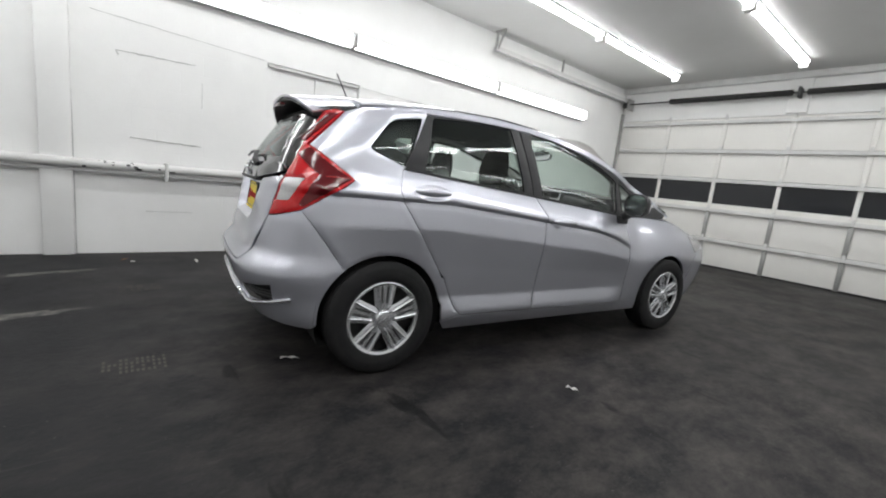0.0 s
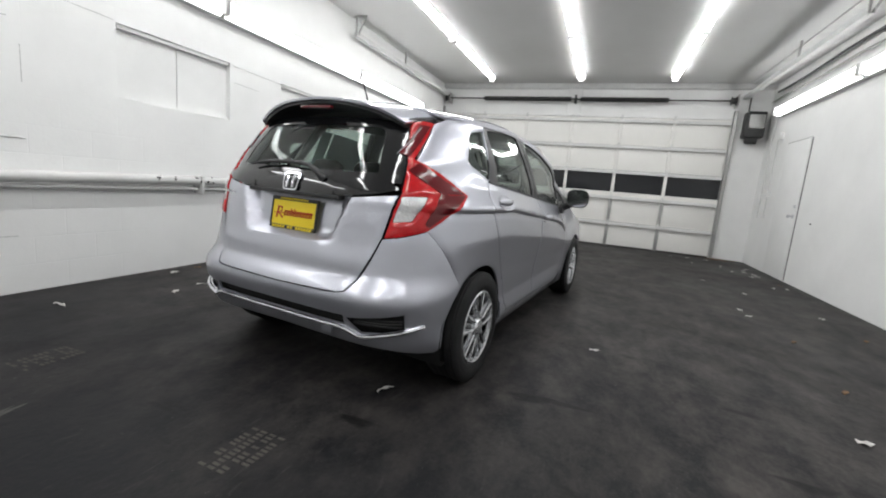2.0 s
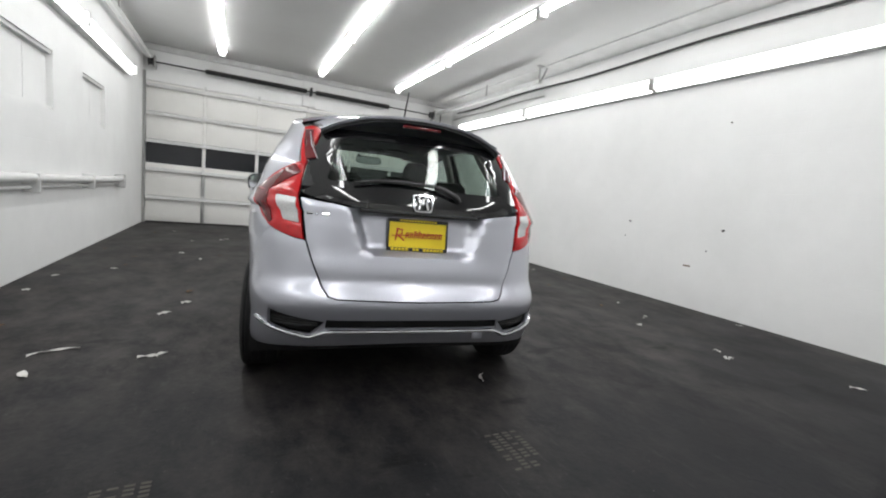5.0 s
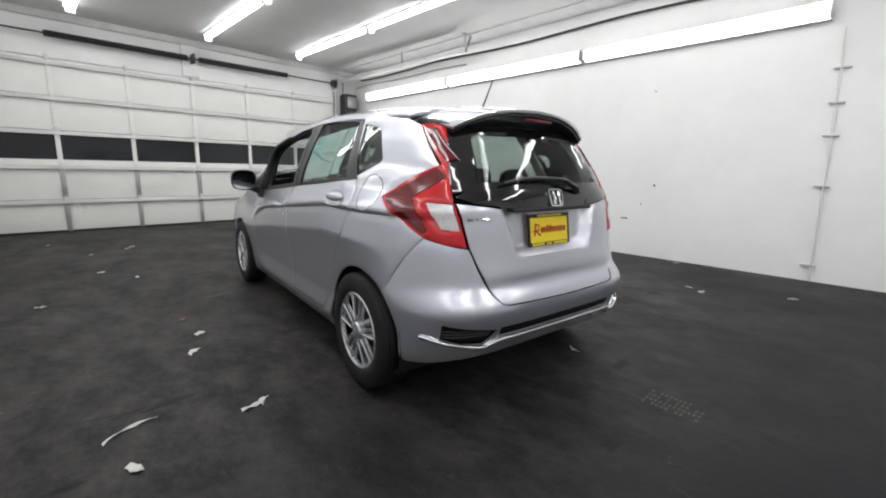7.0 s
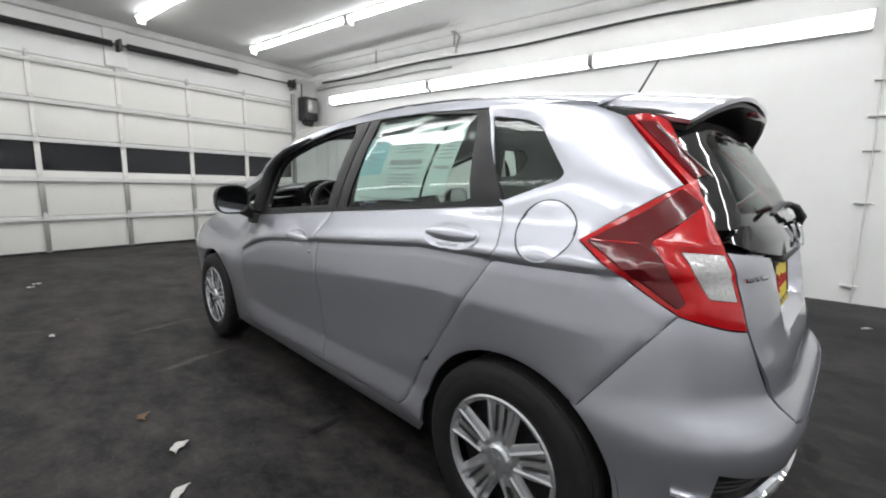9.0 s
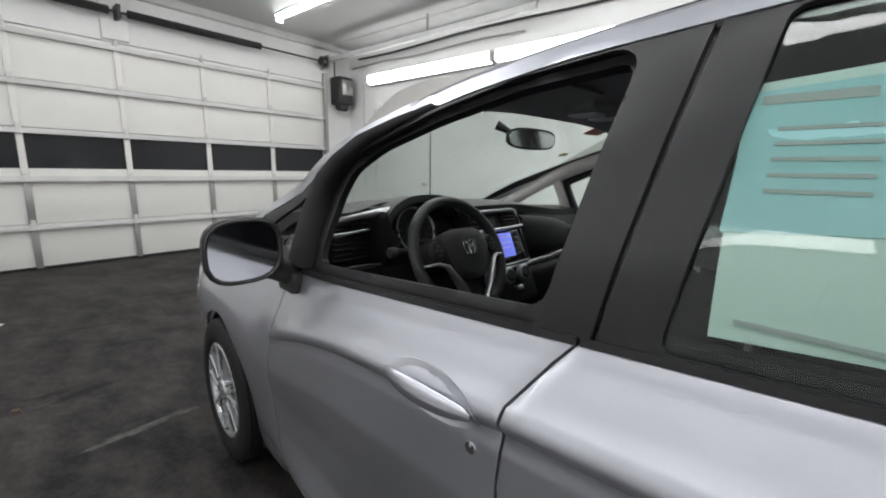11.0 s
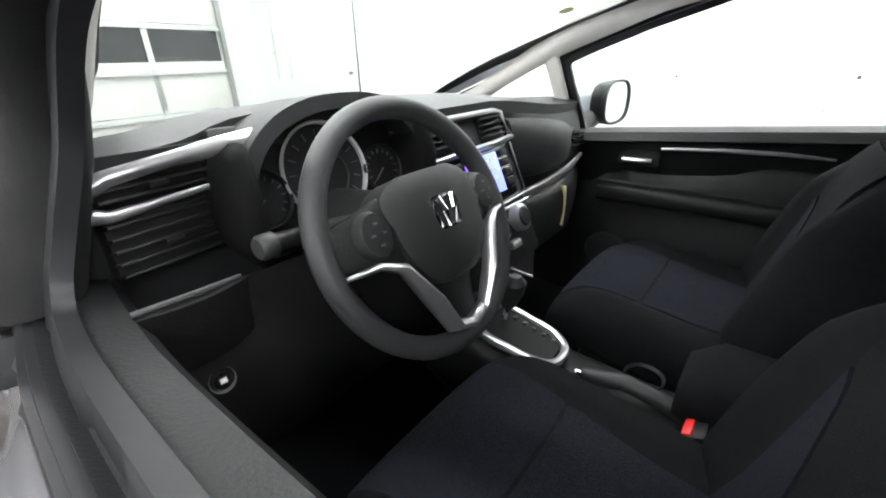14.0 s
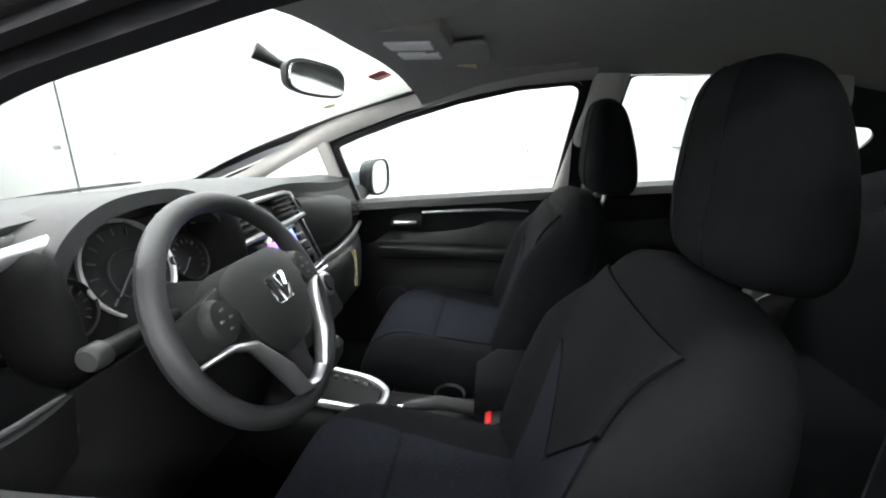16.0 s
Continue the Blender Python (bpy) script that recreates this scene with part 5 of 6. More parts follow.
def under():
    u = empty("underbody", car, "black underbody, wheel houses and exhaust")
    finish("floor_pan", *join(box(-0.70, 0.34, 0.20, 0.70, 2.18, 0.30, 0.02), box(-0.55, -0.50, 0.24, 0.55, 0.36, 0.36, 0.02), box(-0.52, 2.1, 0.20, 0.52, 3.1, 0.4, 0.02)), M_UNDER, u)
    for y in (0.0, 2.53):
        for s in (1, -1):
            g = lathe([(0.352, 0.775), (0.352, 0.50), (0.05, 0.50)], 32, "x")
            v = [(s * p[0], p[1] + y, max(p[2] + 0.30, 0.18)) for p in g[0]]
            finish("wheel_house", v, g[1], M_UNDER, u)
    finish("rear_axle", *tube([(-0.68, 0, 0.27), (0.68, 0, 0.27)], 0.03, 10), M_UNDER, u)
    finish("silencer", *moved(lathe([(0, -0.22), (0.07, -0.2), (0.075, 0), (0.07, 0.2), (0, 0.22)], 16, "x"), Matrix.Translation((0.25, -0.42, 0.30))), M_BLACKMET, u)


M_CABIN = material("black_cabin_plastic", (0.0075, 0.008, 0.0085), 0.5, 0, (0.011, 0.0115, 0.012), 25, 0.5, 0.12, 260, spec=0.35)
BODY, DOORS = flank()
top_and_tail(BODY)
mirrors(DOORS)
for wy in (0.0, 2.53):
    for ws in (1, -1):
        wheel(ws * 0.733, wy, ws)
under()


# ---- the cabin ----
M_FABRIC = material("dark_seat_cloth", (0.005, 0.0055, 0.0062), 0.9, 0, (0.009, 0.0095, 0.0105), 60, 0.5, 0.25, 700, spec=0.08)
M_WEAVE = material("blue_grey_seat_inset", (0.007, 0.0078, 0.0115), 0.9, 0, (0.019, 0.021, 0.028), 180, 0.5, 0.5, 420, spec=0.08)
M_DASH = material("soft_black_dash", (0.019, 0.0198, 0.021), 0.52, 0, (0.025, 0.026, 0.0275), 30, 0.5, 0.1, 500, spec=0.4)
M_RIM = material("black_leathergrain_rim", (0.029, 0.030, 0.0315), 0.5, 0, (0.035, 0.036, 0.0375), 40, 0.5, 0.12, 600)
# cabin plastic darkened and dulled: shade below the dash put into the colour
M_DASH_SHADE = material("shaded_black_plastic", (0.006, 0.006, 0.0065), 0.8, 0, (0.009, 0.009, 0.0095), 40, 0.5, 0.12, 300, spec=0.12)
M_RING = material("bright_dial_ring", (0.72, 0.72, 0.73), 0.3, 0.3)
M_PADBLACK = material("airbag_cover_black", (0.014, 0.0145, 0.015), 0.55, 0, (0.019, 0.0195, 0.020), 50, 0.5, 0.15, 700, spec=0.4)
M_YOKE = material("charcoal_seat_yoke", (0.0065, 0.0068, 0.0078), 0.9, 0, (0.013, 0.0135, 0.015), 240, 0.5, 0.5, 520, spec=0.08)
M_LINER = material("grey_headliner", (0.30, 0.295, 0.28), 0.9, 0, (0.26, 0.255, 0.24), 40, 0.5, 0.2, 250)
M_PILLAR = material("pale_pillar_trim", (0.46, 0.45, 0.43), 0.6, 0, (0.41, 0.40, 0.38), 30, 0.5, 0.15, 250)
M_SCREEN = emission_material("lit_display", (0.16, 0.20, 0.80), 0.75)
M_SCREEN2 = emission_material("lit_violet", (0.25, 0.10, 0.90), 1.0)
M_BUCKLE = material("red_button", (0.62, 0.02, 0.02), 0.4)
M_DIAL = material("dial_face", (0.012, 0.012, 0.013), 0.35)
M_TAG = material("yellow_tag", (0.62, 0.55, 0.12), 0.6, 0, (0.7, 0.68, 0.6), 20, 0.3)
M_DIM = material("dim_marking", (0.10, 0.10, 0.105), 0.5)
M_GREYPL = material("grey_plastic", (0.032, 0.033, 0.034), 0.5, 0, (0.045, 0.046, 0.047), 40, 0.5)
M_MARK = material("pale_marking", (0.7, 0.7, 0.7), 0.5)


def loft(sections, n=20, p=2.6):
    """A closed skin through rounded sections: (centre, half width vector, half depth vector)."""
    V, F = [], []
    for c, a, b in sections:
        c, a, b = Vector(c), Vector(a), Vector(b)
        for k in range(n):
            t = 2 * math.pi * k / n
            ca, sa = math.cos(t), math.sin(t)
            V.append(tuple(c + a * (math.copysign(abs(ca) ** (2 / p), ca)) + b * (math.copysign(abs(sa) ** (2 / p), sa))))
    m = len(sections)
    for i in range(m - 1):
        for k in range(n):
            F.append((i * n + k, i * n + (k + 1) % n, (i + 1) * n + (k + 1) % n, (i + 1) * n + k))
    F.append(tuple(range(n)))
    F.append(tuple((m - 1) * n + k for k in range(n)))
    return V, F


def seat(x, label, dy=0.0):
    s = empty("front_seat", car, label)
    # backrest: leaning back from the hip to the shoulder
    path = [(1.12, 0.50, 0.24, 0.06), (1.125, 0.56, 0.255, 0.085), (1.10, 0.66, 0.262, 0.09), (1.065, 0.78, 0.258, 0.09), (1.03, 0.90, 0.235, 0.085), (1.005, 0.98, 0.20, 0.075), (0.99, 1.03, 0.155, 0.06), (0.985, 1.055, 0.08, 0.035)]
    path = [(y + dy, z, w, d) for y, z, w, d in path]

    def cushioned(path, axis, rise):
        """A padded body through sections, its sides swelling into bolsters."""
        n, p = 44, 3.0
        V, F = [], []
        for i, (y, z, w, d) in enumerate(path):
            q = rise[i]
            for k in range(n):
                t = 2 * math.pi * k / n
                ca, sa = math.cos(t), math.sin(t)
                xx, dd = math.copysign(abs(ca) ** (2 / p), ca), math.copysign(abs(sa) ** (2 / p), sa)
                dd += (q * math.exp(-((abs(xx) - 0.80) / 0.20) ** 2) - 0.25 * q * math.exp(-(xx / 0.5) ** 2)) * (sa > 0.02)
                V.append((x + w * xx, y - 0.02 + d * 0.95 * dd, z + d * 0.28 * dd) if axis else (x + w * xx, y, z + d * dd))
        m = len(path)
        for i in range(m - 1):
            for k in range(n):
                F.append((i * n + k, i * n + (k + 1) % n, (i + 1) * n + (k + 1) % n, (i + 1) * n + k))
        return V, F + [tuple(range(n)), tuple((m - 1) * n + k for k in range(n))]
    def smooth(path, n=28):
        P = np.array(path)
        t = np.arange(len(P))
        q = np.linspace(0, len(P) - 1, n)
        D = np.gradient(P, axis=0)
        out = []
        for a in q:
            i = min(int(a), len(P) - 2)
            f = a - i
            out.append(tuple((2 * f ** 3 - 3 * f * f + 1) * P[i] + (f ** 3 - 2 * f * f + f) * D[i] + (3 * f * f - 2 * f ** 3) * P[i + 1] + (f ** 3 - f * f) * D[i + 1]))
        return out
    sp = smooth(path)
    finish("backrest", *cushioned(sp, True, [0.62 * step01(0.5, 0.62, z) * step01(1.0, 0.84, z) for y, z, w, d in sp]), M_FABRIC, s, angle=70)
    # patterned cloth: a lower inset with a notched top, and the yoke above it
    def on_back(xx, v, lift):
        k = (0.6 + v * 4.6) * 27 / 7
        j = min(int(k), len(sp) - 2)
        y, z, w, d = (sp[j][m] + (sp[j + 1][m] - sp[j][m]) * (k - j) for m in range(4))
        wide = 0.112 + 0.030 * abs(2 * v - 0.70)
        f = max(1 - abs(xx * wide / w) ** 3, 0.05) ** (1 / 3)
        q = 0.62 * step01(0.5, 0.62, z) * step01(1.0, 0.84, z)
        e = xx * wide / w
        f += q * math.exp(-((abs(e) - 0.80) / 0.20) ** 2) - 0.25 * q * math.exp(-(e / 0.5) ** 2)
        return (x + xx * wide, y - 0.02 + d * 0.95 * f + lift, z + d * 0.28 * f)
    notch = lambda xx: 0.40 + 0.26 * abs(xx)
    finish("back_inset", *slab(16, 16, lambda u, v: on_back(2 * u - 1, v * (notch(2 * u - 1) - 0.008), 0.003), 0.006), M_WEAVE, s, "blue-grey patterned cloth")
    finish("back_yoke", *slab(16, 16, lambda u, v: on_back(2 * u - 1, notch(2 * u - 1) + 0.008 + v * (0.99 - notch(2 * u - 1)), 0.002), 0.006), M_YOKE, s, "charcoal woven cloth yoke")
    # cushion
    cp = [(1.10, 0.50, 0.22, 0.07), (1.16, 0.515, 0.25, 0.085), (1.30, 0.525, 0.26, 0.085), (1.45, 0.545, 0.262, 0.085), (1.56, 0.553, 0.255, 0.08), (1.62, 0.540, 0.24, 0.065), (1.645, 0.515, 0.20, 0.04)]
    sc = smooth(cp, 24)
    finish("cushion", *cushioned(sc, False, [0.40 * step01(1.10, 1.25, y) * step01(1.64, 1.5, y) for y, z, w, d in sc]), M_FABRIC, s, angle=70)
    def pad(u, v):
        k = (1.2 + v * 3.9) * 23 / 6
        j = min(int(k), len(sc) - 2)
        y, z, w, d = (sc[j][m] + (sc[j + 1][m] - sc[j][m]) * (k - j) for m in range(4))
        xx = 2 * u - 1
        e = xx * (0.13 + 0.05 * v) / w
        q = 0.40 * step01(1.10, 1.25, y) * step01(1.64, 1.5, y)
        f = max(1 - abs(e) ** 3, 0.05) ** (1 / 3) + q * math.exp(-((abs(e) - 0.80) / 0.20) ** 2) - 0.25 * q * math.exp(-(e / 0.5) ** 2)
        return (x + xx * (0.13 + 0.05 * v), y, z + d * f + 0.004 - 0.005 * math.exp(-((v - 0.42) / 0.02) ** 2))
    finish("cushion_inset", *slab(10, 40, pad, 0.006), M_WEAVE, s, "blue-grey patterned cloth")
    finish("seat_base", *box(x - 0.20, 1.10, 0.27, x + 0.20, 1.55, 0.47, 0.02), M_CABIN, s)
    for sg in (1, -1):
        finish("headrest_post", *tube([(x + sg * 0.05, 0.962, 1.01), (x + sg * 0.05, 0.945, 1.11)], 0.006, 8), M_SATIN, s)
    # head restraint: deep at its foot, thin at its crown
    hr = [(0.945, 1.052, 0.060, 0.036), (0.943, 1.064, 0.098, 0.060), (0.943, 1.095, 0.117, 0.072), (0.946, 1.14, 0.122, 0.071), (0.951, 1.19, 0.121, 0.064), (0.957, 1.24, 0.113, 0.054), (0.962, 1.277, 0.100, 0.043), (0.965, 1.298, 0.080, 0.030), (0.966, 1.309, 0.046, 0.014)]
    hs = smooth(hr, 26)
    finish("headrest", *loft([((x, y, z), (w, 0, 0), (0, d, 0.12 * d)) for y, z, w, d in hs], 36, 2.7), M_FABRIC, s, "black cloth head restraint", angle=70)
    for sg in (1, -1):
        finish("seam", *tube([(x + sg * 0.042 * w / 0.12, y + d * 0.985, z + 0.12 * d) for y, z, w, d in hs[3:-2]], 0.0018, 5), M_FABRIC, s)
    return s


def steering_wheel():
    w = empty("steering_wheel", car, "black three-spoke steering wheel with silver spoke trim")
    T = Matrix.Translation((-0.337, 1.632, 0.960)) @ Matrix.Rotation(radians(-26), 4, "X")
    R, r = 0.178, 0.0165
    def rim(u, v):
        a, b = 2 * math.pi * u, 2 * math.pi * v
        q = R + r * math.cos(b)
        return (q * math.cos(a), 1.1 * r * math.sin(b), q * math.sin(a))
    finish("rim", *moved(grid(64, 14, rim, True), T), M_RIM, w, "black leather-grained rim")
    # pad: local y points forward, so the driver's side is negative
    hub = [(-0.096, 0.052), (-0.06, 0.074), (0.06, 0.074), (0.096, 0.052), (0.085, -0.03), (0.05, -0.085), (-0.05, -0.085), (-0.085, -0.03)]
    def dome(a, b, h):
        k = max(0, 1 - (a / 0.11) ** 2 * 0.7 - ((b + 0.005) / 0.1) ** 2 * 0.8)
        return (a, -0.030 - 0.022 * k - h, b)
    finish("airbag_pad", *moved(patch(rounded(hub, 0.03, 5), dome, (), 0.014, 0.05, 0, 0.004), T), M_PADBLACK, w, "black moulded airbag cover")
    for sg in (1, -1):
        finish("spoke", *moved(loft([((sg * 0.08, -0.018, 0.012), (0, 0.014, 0), (0, 0, 0.048)), ((sg * 0.12, -0.016, 0.010), (0, 0.012, 0), (0, 0, 0.040)), ((sg * 0.172, 0.0, 0.012), (0, 0.008, 0), (0, 0, 0.026))], 16, 3), T), M_CABIN, w)
        finish("spoke_trim", *moved(tube([(sg * 0.168, -0.016, -0.022), (sg * 0.125, -0.030, -0.024), (sg * 0.098, -0.036, -0.038), (sg * 0.066, -0.034, -0.098), (sg * 0.036, -0.020, -0.150)], [0.005, 0.009, 0.013, 0.017, 0.015], 10, True, 0.6), T), M_SATIN, w, "satin silver spoke trim")
        finish("switch_pod", *moved(lathe([(0, -0.039), (0.022, -0.037), (0.026, -0.028), (0.026, -0.01)], 20, "y"), T @ Matrix.Translation((sg * 0.116, 0, 0.014)) @ Matrix.Diagonal((1, 1, 1.25, 1))), M_PADBLACK, w, "black thumb switches")
        for dx, dz in ((0, 0.014), (0, -0.014), (0.009, 0), (-0.009, 0)):
            finish("switch_mark", *moved(box(-0.003, -0.0408, -0.0015, 0.003, -0.038, 0.0015), T @ Matrix.Translation((sg * 0.116 + dx, 0, 0.014 + dz))), M_DIM, w)
    finish("lower_trim", *moved(tube([(-0.038, -0.020, -0.148), (0, -0.018, -0.160), (0.038, -0.020, -0.148)], 0.014, 10, True, 0.6), T), M_SATIN, w)
    finish("lower_web", *moved(loft([((0, -0.008, -0.07), (0.05, 0, 0), (0, 0.012, 0)), ((0, -0.004, -0.13), (0.035, 0, 0), (0, 0.010, 0)), ((0, 0, -0.172), (0.03, 0, 0), (0, 0.008, 0))], 14, 3), T), M_CABIN, w)
    sh = rounded([(-0.028, 0.026), (0.028, 0.026), (0.023, -0.022), (-0.023, -0.022)], 0.010, 5)
    front = lambda a, b, h: (a, -0.054 - h, b + 0.008)
    g = [patch(sh, front, [[(a * 0.78, b * 0.76 + 0.001) for a, b in sh]], 0.008, 0.008, 0, 0.002)]
    g += [tube([(q * 0.014, -0.056, 0.030), (q * 0.009, -0.058, 0.010), (q * 0.011, -0.056, -0.012)], [0.005, 0.004, 0.005], 8) for q in (-1, 1)]
    finish("badge", *moved(join(*g), T), M_CHROME, w, "chrome maker's badge")
    finish("column", *tube([(-0.355, 1.66, 0.95), (-0.355, 1.92, 0.90)], [0.055, 0.075], 16), M_CABIN, w)
    st = empty("stalk", car, "black indicator stalk with round end")
    finish("stalk_arm", *tube([(-0.40, 1.72, 0.965), (-0.46, 1.715, 0.972), (-0.535, 1.7095, 0.978)], [0.010, 0.012, 0.012], 10), M_CABIN, st)
    finish("stalk_end", *tube([(-0.532, 1.710, 0.978), (-0.549, 1.709, 0.978), (-0.554, 1.7085, 0.978)], [0.016, 0.0165, 0.013], 18), M_GREYPL, st, "grey knurled stalk end")
    finish("wiper_stalk", *tube([(-0.31, 1.72, 0.965), (-0.25, 1.715, 0.972), (-0.18, 1.711, 0.980)], [0.011, 0.012, 0.010], 10), M_CABIN, st)


def vent(name, parent, c, w, h, n, tilt=0.0, mat=None):
    """An air outlet: a dark duct with level slats."""
    x, y, z = c
    T = Matrix.Translation(c) @ Matrix.Rotation(tilt, 4, "Z")
    finish(name, *moved(box(-w / 2, 0.0, -h / 2, w / 2, 0.03, h / 2, 0.004), T), M_UNDER, parent, "black air outlet")
    for i in range(n):
        zz = -h / 2 + h * (i + 0.5) / n
        finish("vent_slat", *moved(moved(box(-w / 2, -0.012, -0.0022, w / 2, 0.012, 0.0022, 0.001), Matrix.Rotation(radians(-18), 4, "X")), T @ Matrix.Translation((0, -0.004, zz))), M_CABIN, parent)
    finish("vent_tab", *moved(box(-0.012, -0.022, -0.004, 0.012, -0.006, 0.004, 0.002), T), M_CABIN, parent)


def dashboard():
    d = empty("dashboard", car, "black dashboard with silver-edged vents and lit display")
    # top pad: from the windscreen base to the rear lip
    def pad(u, v):
        x = -0.70 + 1.40 * u
        hood = math.exp(-((x + 0.345) / 0.17) ** 4)
        y0 = 1.83 + 0.02 * hood + 0.040 * step01(-0.42, -0.50, x)
        y = y0 + (2.62 - 0.30 * (x / 0.7) ** 2 - y0) * v
        lip = 1.085 - 0.045 * step01(0.10, 0.62, x) + 0.034 * hood
        zz = lip + (1.035 - 0.05 * (x / 0.7) ** 2 - lip) * v ** 1.2 + 0.022 * math.sin(math.pi * min(v * 1.6, 1)) * (1 - 0.5 * hood)
        return (x, y, zz)
    finish("top_pad", *slab(56, 22, pad, 0.03), M_DASH, d, "soft black dash top")
    # face below
    def face(u, v):
        x = -0.70 + 1.40 * u
        right = step01(0.20, 0.30, x)
        y = 1.845 + 0.045 * v + 0.022 * step01(-0.42, -0.50, x) - 0.05 * right * math.sin(math.pi * min(1.3 * v, 1)) + 0.05 * step01(0.5, 1, v)
        ztop = 1.085 - 0.045 * step01(0.10, 0.62, x)
        return (x, y, ztop - (ztop - 0.60) * v)
    finish("lower_face", *slab(40, 20, face, -0.02), M_DASH, d)
    # knee panel and tray front wear the shade-darkened plastic
    finish("knee_panel", *slab(12, 8, lambda u, v: (-0.68 + 0.52 * u, 1.80 - 0.05 * math.sin(math.pi * v) - 0.03 * (1 - v), 0.92 - 0.30 * v), 0.02), M_DASH_SHADE, d, "black knee panel")
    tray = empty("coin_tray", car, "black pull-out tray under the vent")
    finish("tray_front", *slab(12, 10, lambda u, v: (-0.690 + 0.118 * u, 1.720 - 0.012 * math.sin(math.pi * u) + 0.015 * (1 - v), 0.862 + 0.085 * v), -0.006), M_DASH_SHADE, tray, "black lid of the tray")
    finish("tray_lip", *tube([(-0.690, 1.722, 0.950), (-0.63, 1.712, 0.952), (-0.578, 1.720, 0.948), (-0.570, 1.726, 0.90), (-0.572, 1.735, 0.862), (-0.64, 1.730, 0.858)], 0.004, 8), M_DASH, tray)
    finish("tray_floor", *box(-0.690, 1.742, 0.87, -0.578, 1.80, 0.885, 0.006), M_UNDER, tray, "dark hollow of the tray")
    # left-hand vents with silver bracket
    vent("left_vent", d, (-0.600, 1.850, 1.050), 0.130, 0.038, 3, 0.1)
    vent("left_lower_vent", d, (-0.600, 1.852, 0.975), 0.130, 0.080, 5, 0.1)
    arm = [(-0.530, 1.826, 1.036), (-0.60, 1.829, 1.029), (-0.655, 1.834, 1.022), (-0.674, 1.837, 1.026), (-0.680, 1.838, 1.040), (-0.672, 1.836, 1.056), (-0.650, 1.832, 1.066), (-0.58, 1.824, 1.078), (-0.52, 1.817, 1.085), (-0.478, 1.812, 1.087), (-0.455, 1.816, 1.084)]
    finish("vent_bracket", *tube(arm, [0.004, 0.005, 0.008, 0.011, 0.013, 0.012, 0.010, 0.009, 0.013, 0.016, 0.008], 12), M_SATIN, d, "satin silver vent bracket")
    finish("vent_wheel", *moved(lathe([(0, -0.006), (0.016, -0.006), (0.016, 0.006), (0, 0.006)], 14, "x"), Matrix.Translation((-0.522, 1.845, 0.985))), M_CABIN, d)
    # instrument binnacle
    b = empty("instrument_cluster", car, "hooded instrument cluster with silver-ringed dials")
    def hoodf(u, v):
        a = math.pi * (1.08 - 1.16 * u)
        rx, rz = 0.165, 0.112
        x = -0.345 + rx * math.copysign(abs(math.cos(a)) ** 0.8, math.cos(a))
        z = 1.005 + rz * max(math.sin(a), -0.5)
        return (x, 1.768 + 0.12 * v + 0.015 * math.sin(a), z - 0.012 * v)
    finish("hood", *slab(30, 6, hoodf, -0.022), M_DASH, b, "padded black hood")
    for sg in (-1, 1):
        cheek = [(0.160, 1.805, 1.088, 0.006, 0.030), (0.170, 1.800, 1.072, 0.016, 0.046), (0.174, 1.800, 1.03, 0.021, 0.056), (0.173, 1.800, 0.98, 0.022, 0.058), (0.166, 1.806, 0.94, 0.020, 0.050), (0.152, 1.815, 0.912, 0.014, 0.034), (0.140, 1.822, 0.902, 0.006, 0.018)]
        # cheeks use the same shade-darkened plastic
        finish("hood_side", *loft([((-0.352 + sg * dx, y, z), (w, 0, 0), (0, d, 0)) for dx, y, z, w, d in cheek], 24, 2.3), M_DASH_SHADE, b, "rounded black cowl cheek", angle=70)
    T = Matrix.Translation((-0.360, 1.828, 1.008)) @ Matrix.Rotation(radians(-18), 4, "X")
    finish("backplate", *moved(box(-0.16, 0.0, -0.10, 0.16, 0.02, 0.10, 0.01), T), M_DIAL, b)
    for dx, dz, r in ((0.0, 0.008, 0.078), (-0.118, -0.012, 0.042), (0.118, -0.012, 0.042)):
        q = T @ Matrix.Translation((dx, -0.006, dz))
        finish("dial_ring", *moved(lathe([(r + 0.001, 0.002), (r + 0.003, -0.006), (r + 0.0005, -0.009), (r - 0.002, -0.006), (r - 0.002, 0.002)], 48, "y"), q), M_RING if dx == 0 else M_CABIN, b, "bright dial ring" if dx == 0 else "")
        finish("dial", *moved(lathe([(0, 0.0), (r - 0.004, 0.0)], 32, "y"), q), M_DIAL, b)
        marks = []
        for k in range(13):
            a = radians(220 - k * 260 / 12)
            m = Matrix.Rotation(-a, 4, "Y")
            marks.append(moved(box(r * 0.70, -0.003, -0.0010, r * 0.86, -0.001, 0.0010), m))
        finish("dial_marks", *moved(join(*marks), q), M_DIM, b)
        finish("needle", *moved(moved(box(0, -0.006, -0.0012, r * 0.66, -0.004, 0.0012), Matrix.Rotation(radians(140), 4, "Y")), q), M_DIM, b)
    finish("inner_ring", *moved(lathe([(0.040, 0.0), (0.041, -0.005), (0.039, -0.005)], 30, "y"), T @ Matrix.Translation((0, -0.006, 0.0))), M_GREYPL, b)
    # centre stack, leaning back
    c = empty("centre_stack", car, "gloss black centre stack with vents, buttons and display")
    K = Matrix.Translation((0.0, 1.795, 0.948)) @ Matrix.Rotation(radians(-24), 4, "X")
    k = lambda g: moved(g, K)
    finish("stack_body", *k(box(-0.165, 0.004, -0.26, 0.205, 0.12, 0.115, 0.015)), M_CABIN, c)
    finish("stack_panel", *k(box(-0.150, -0.004, -0.105, 0.190, 0.010, 0.035, 0.006)), M_GLOSSBLACK, c, "gloss black panel")
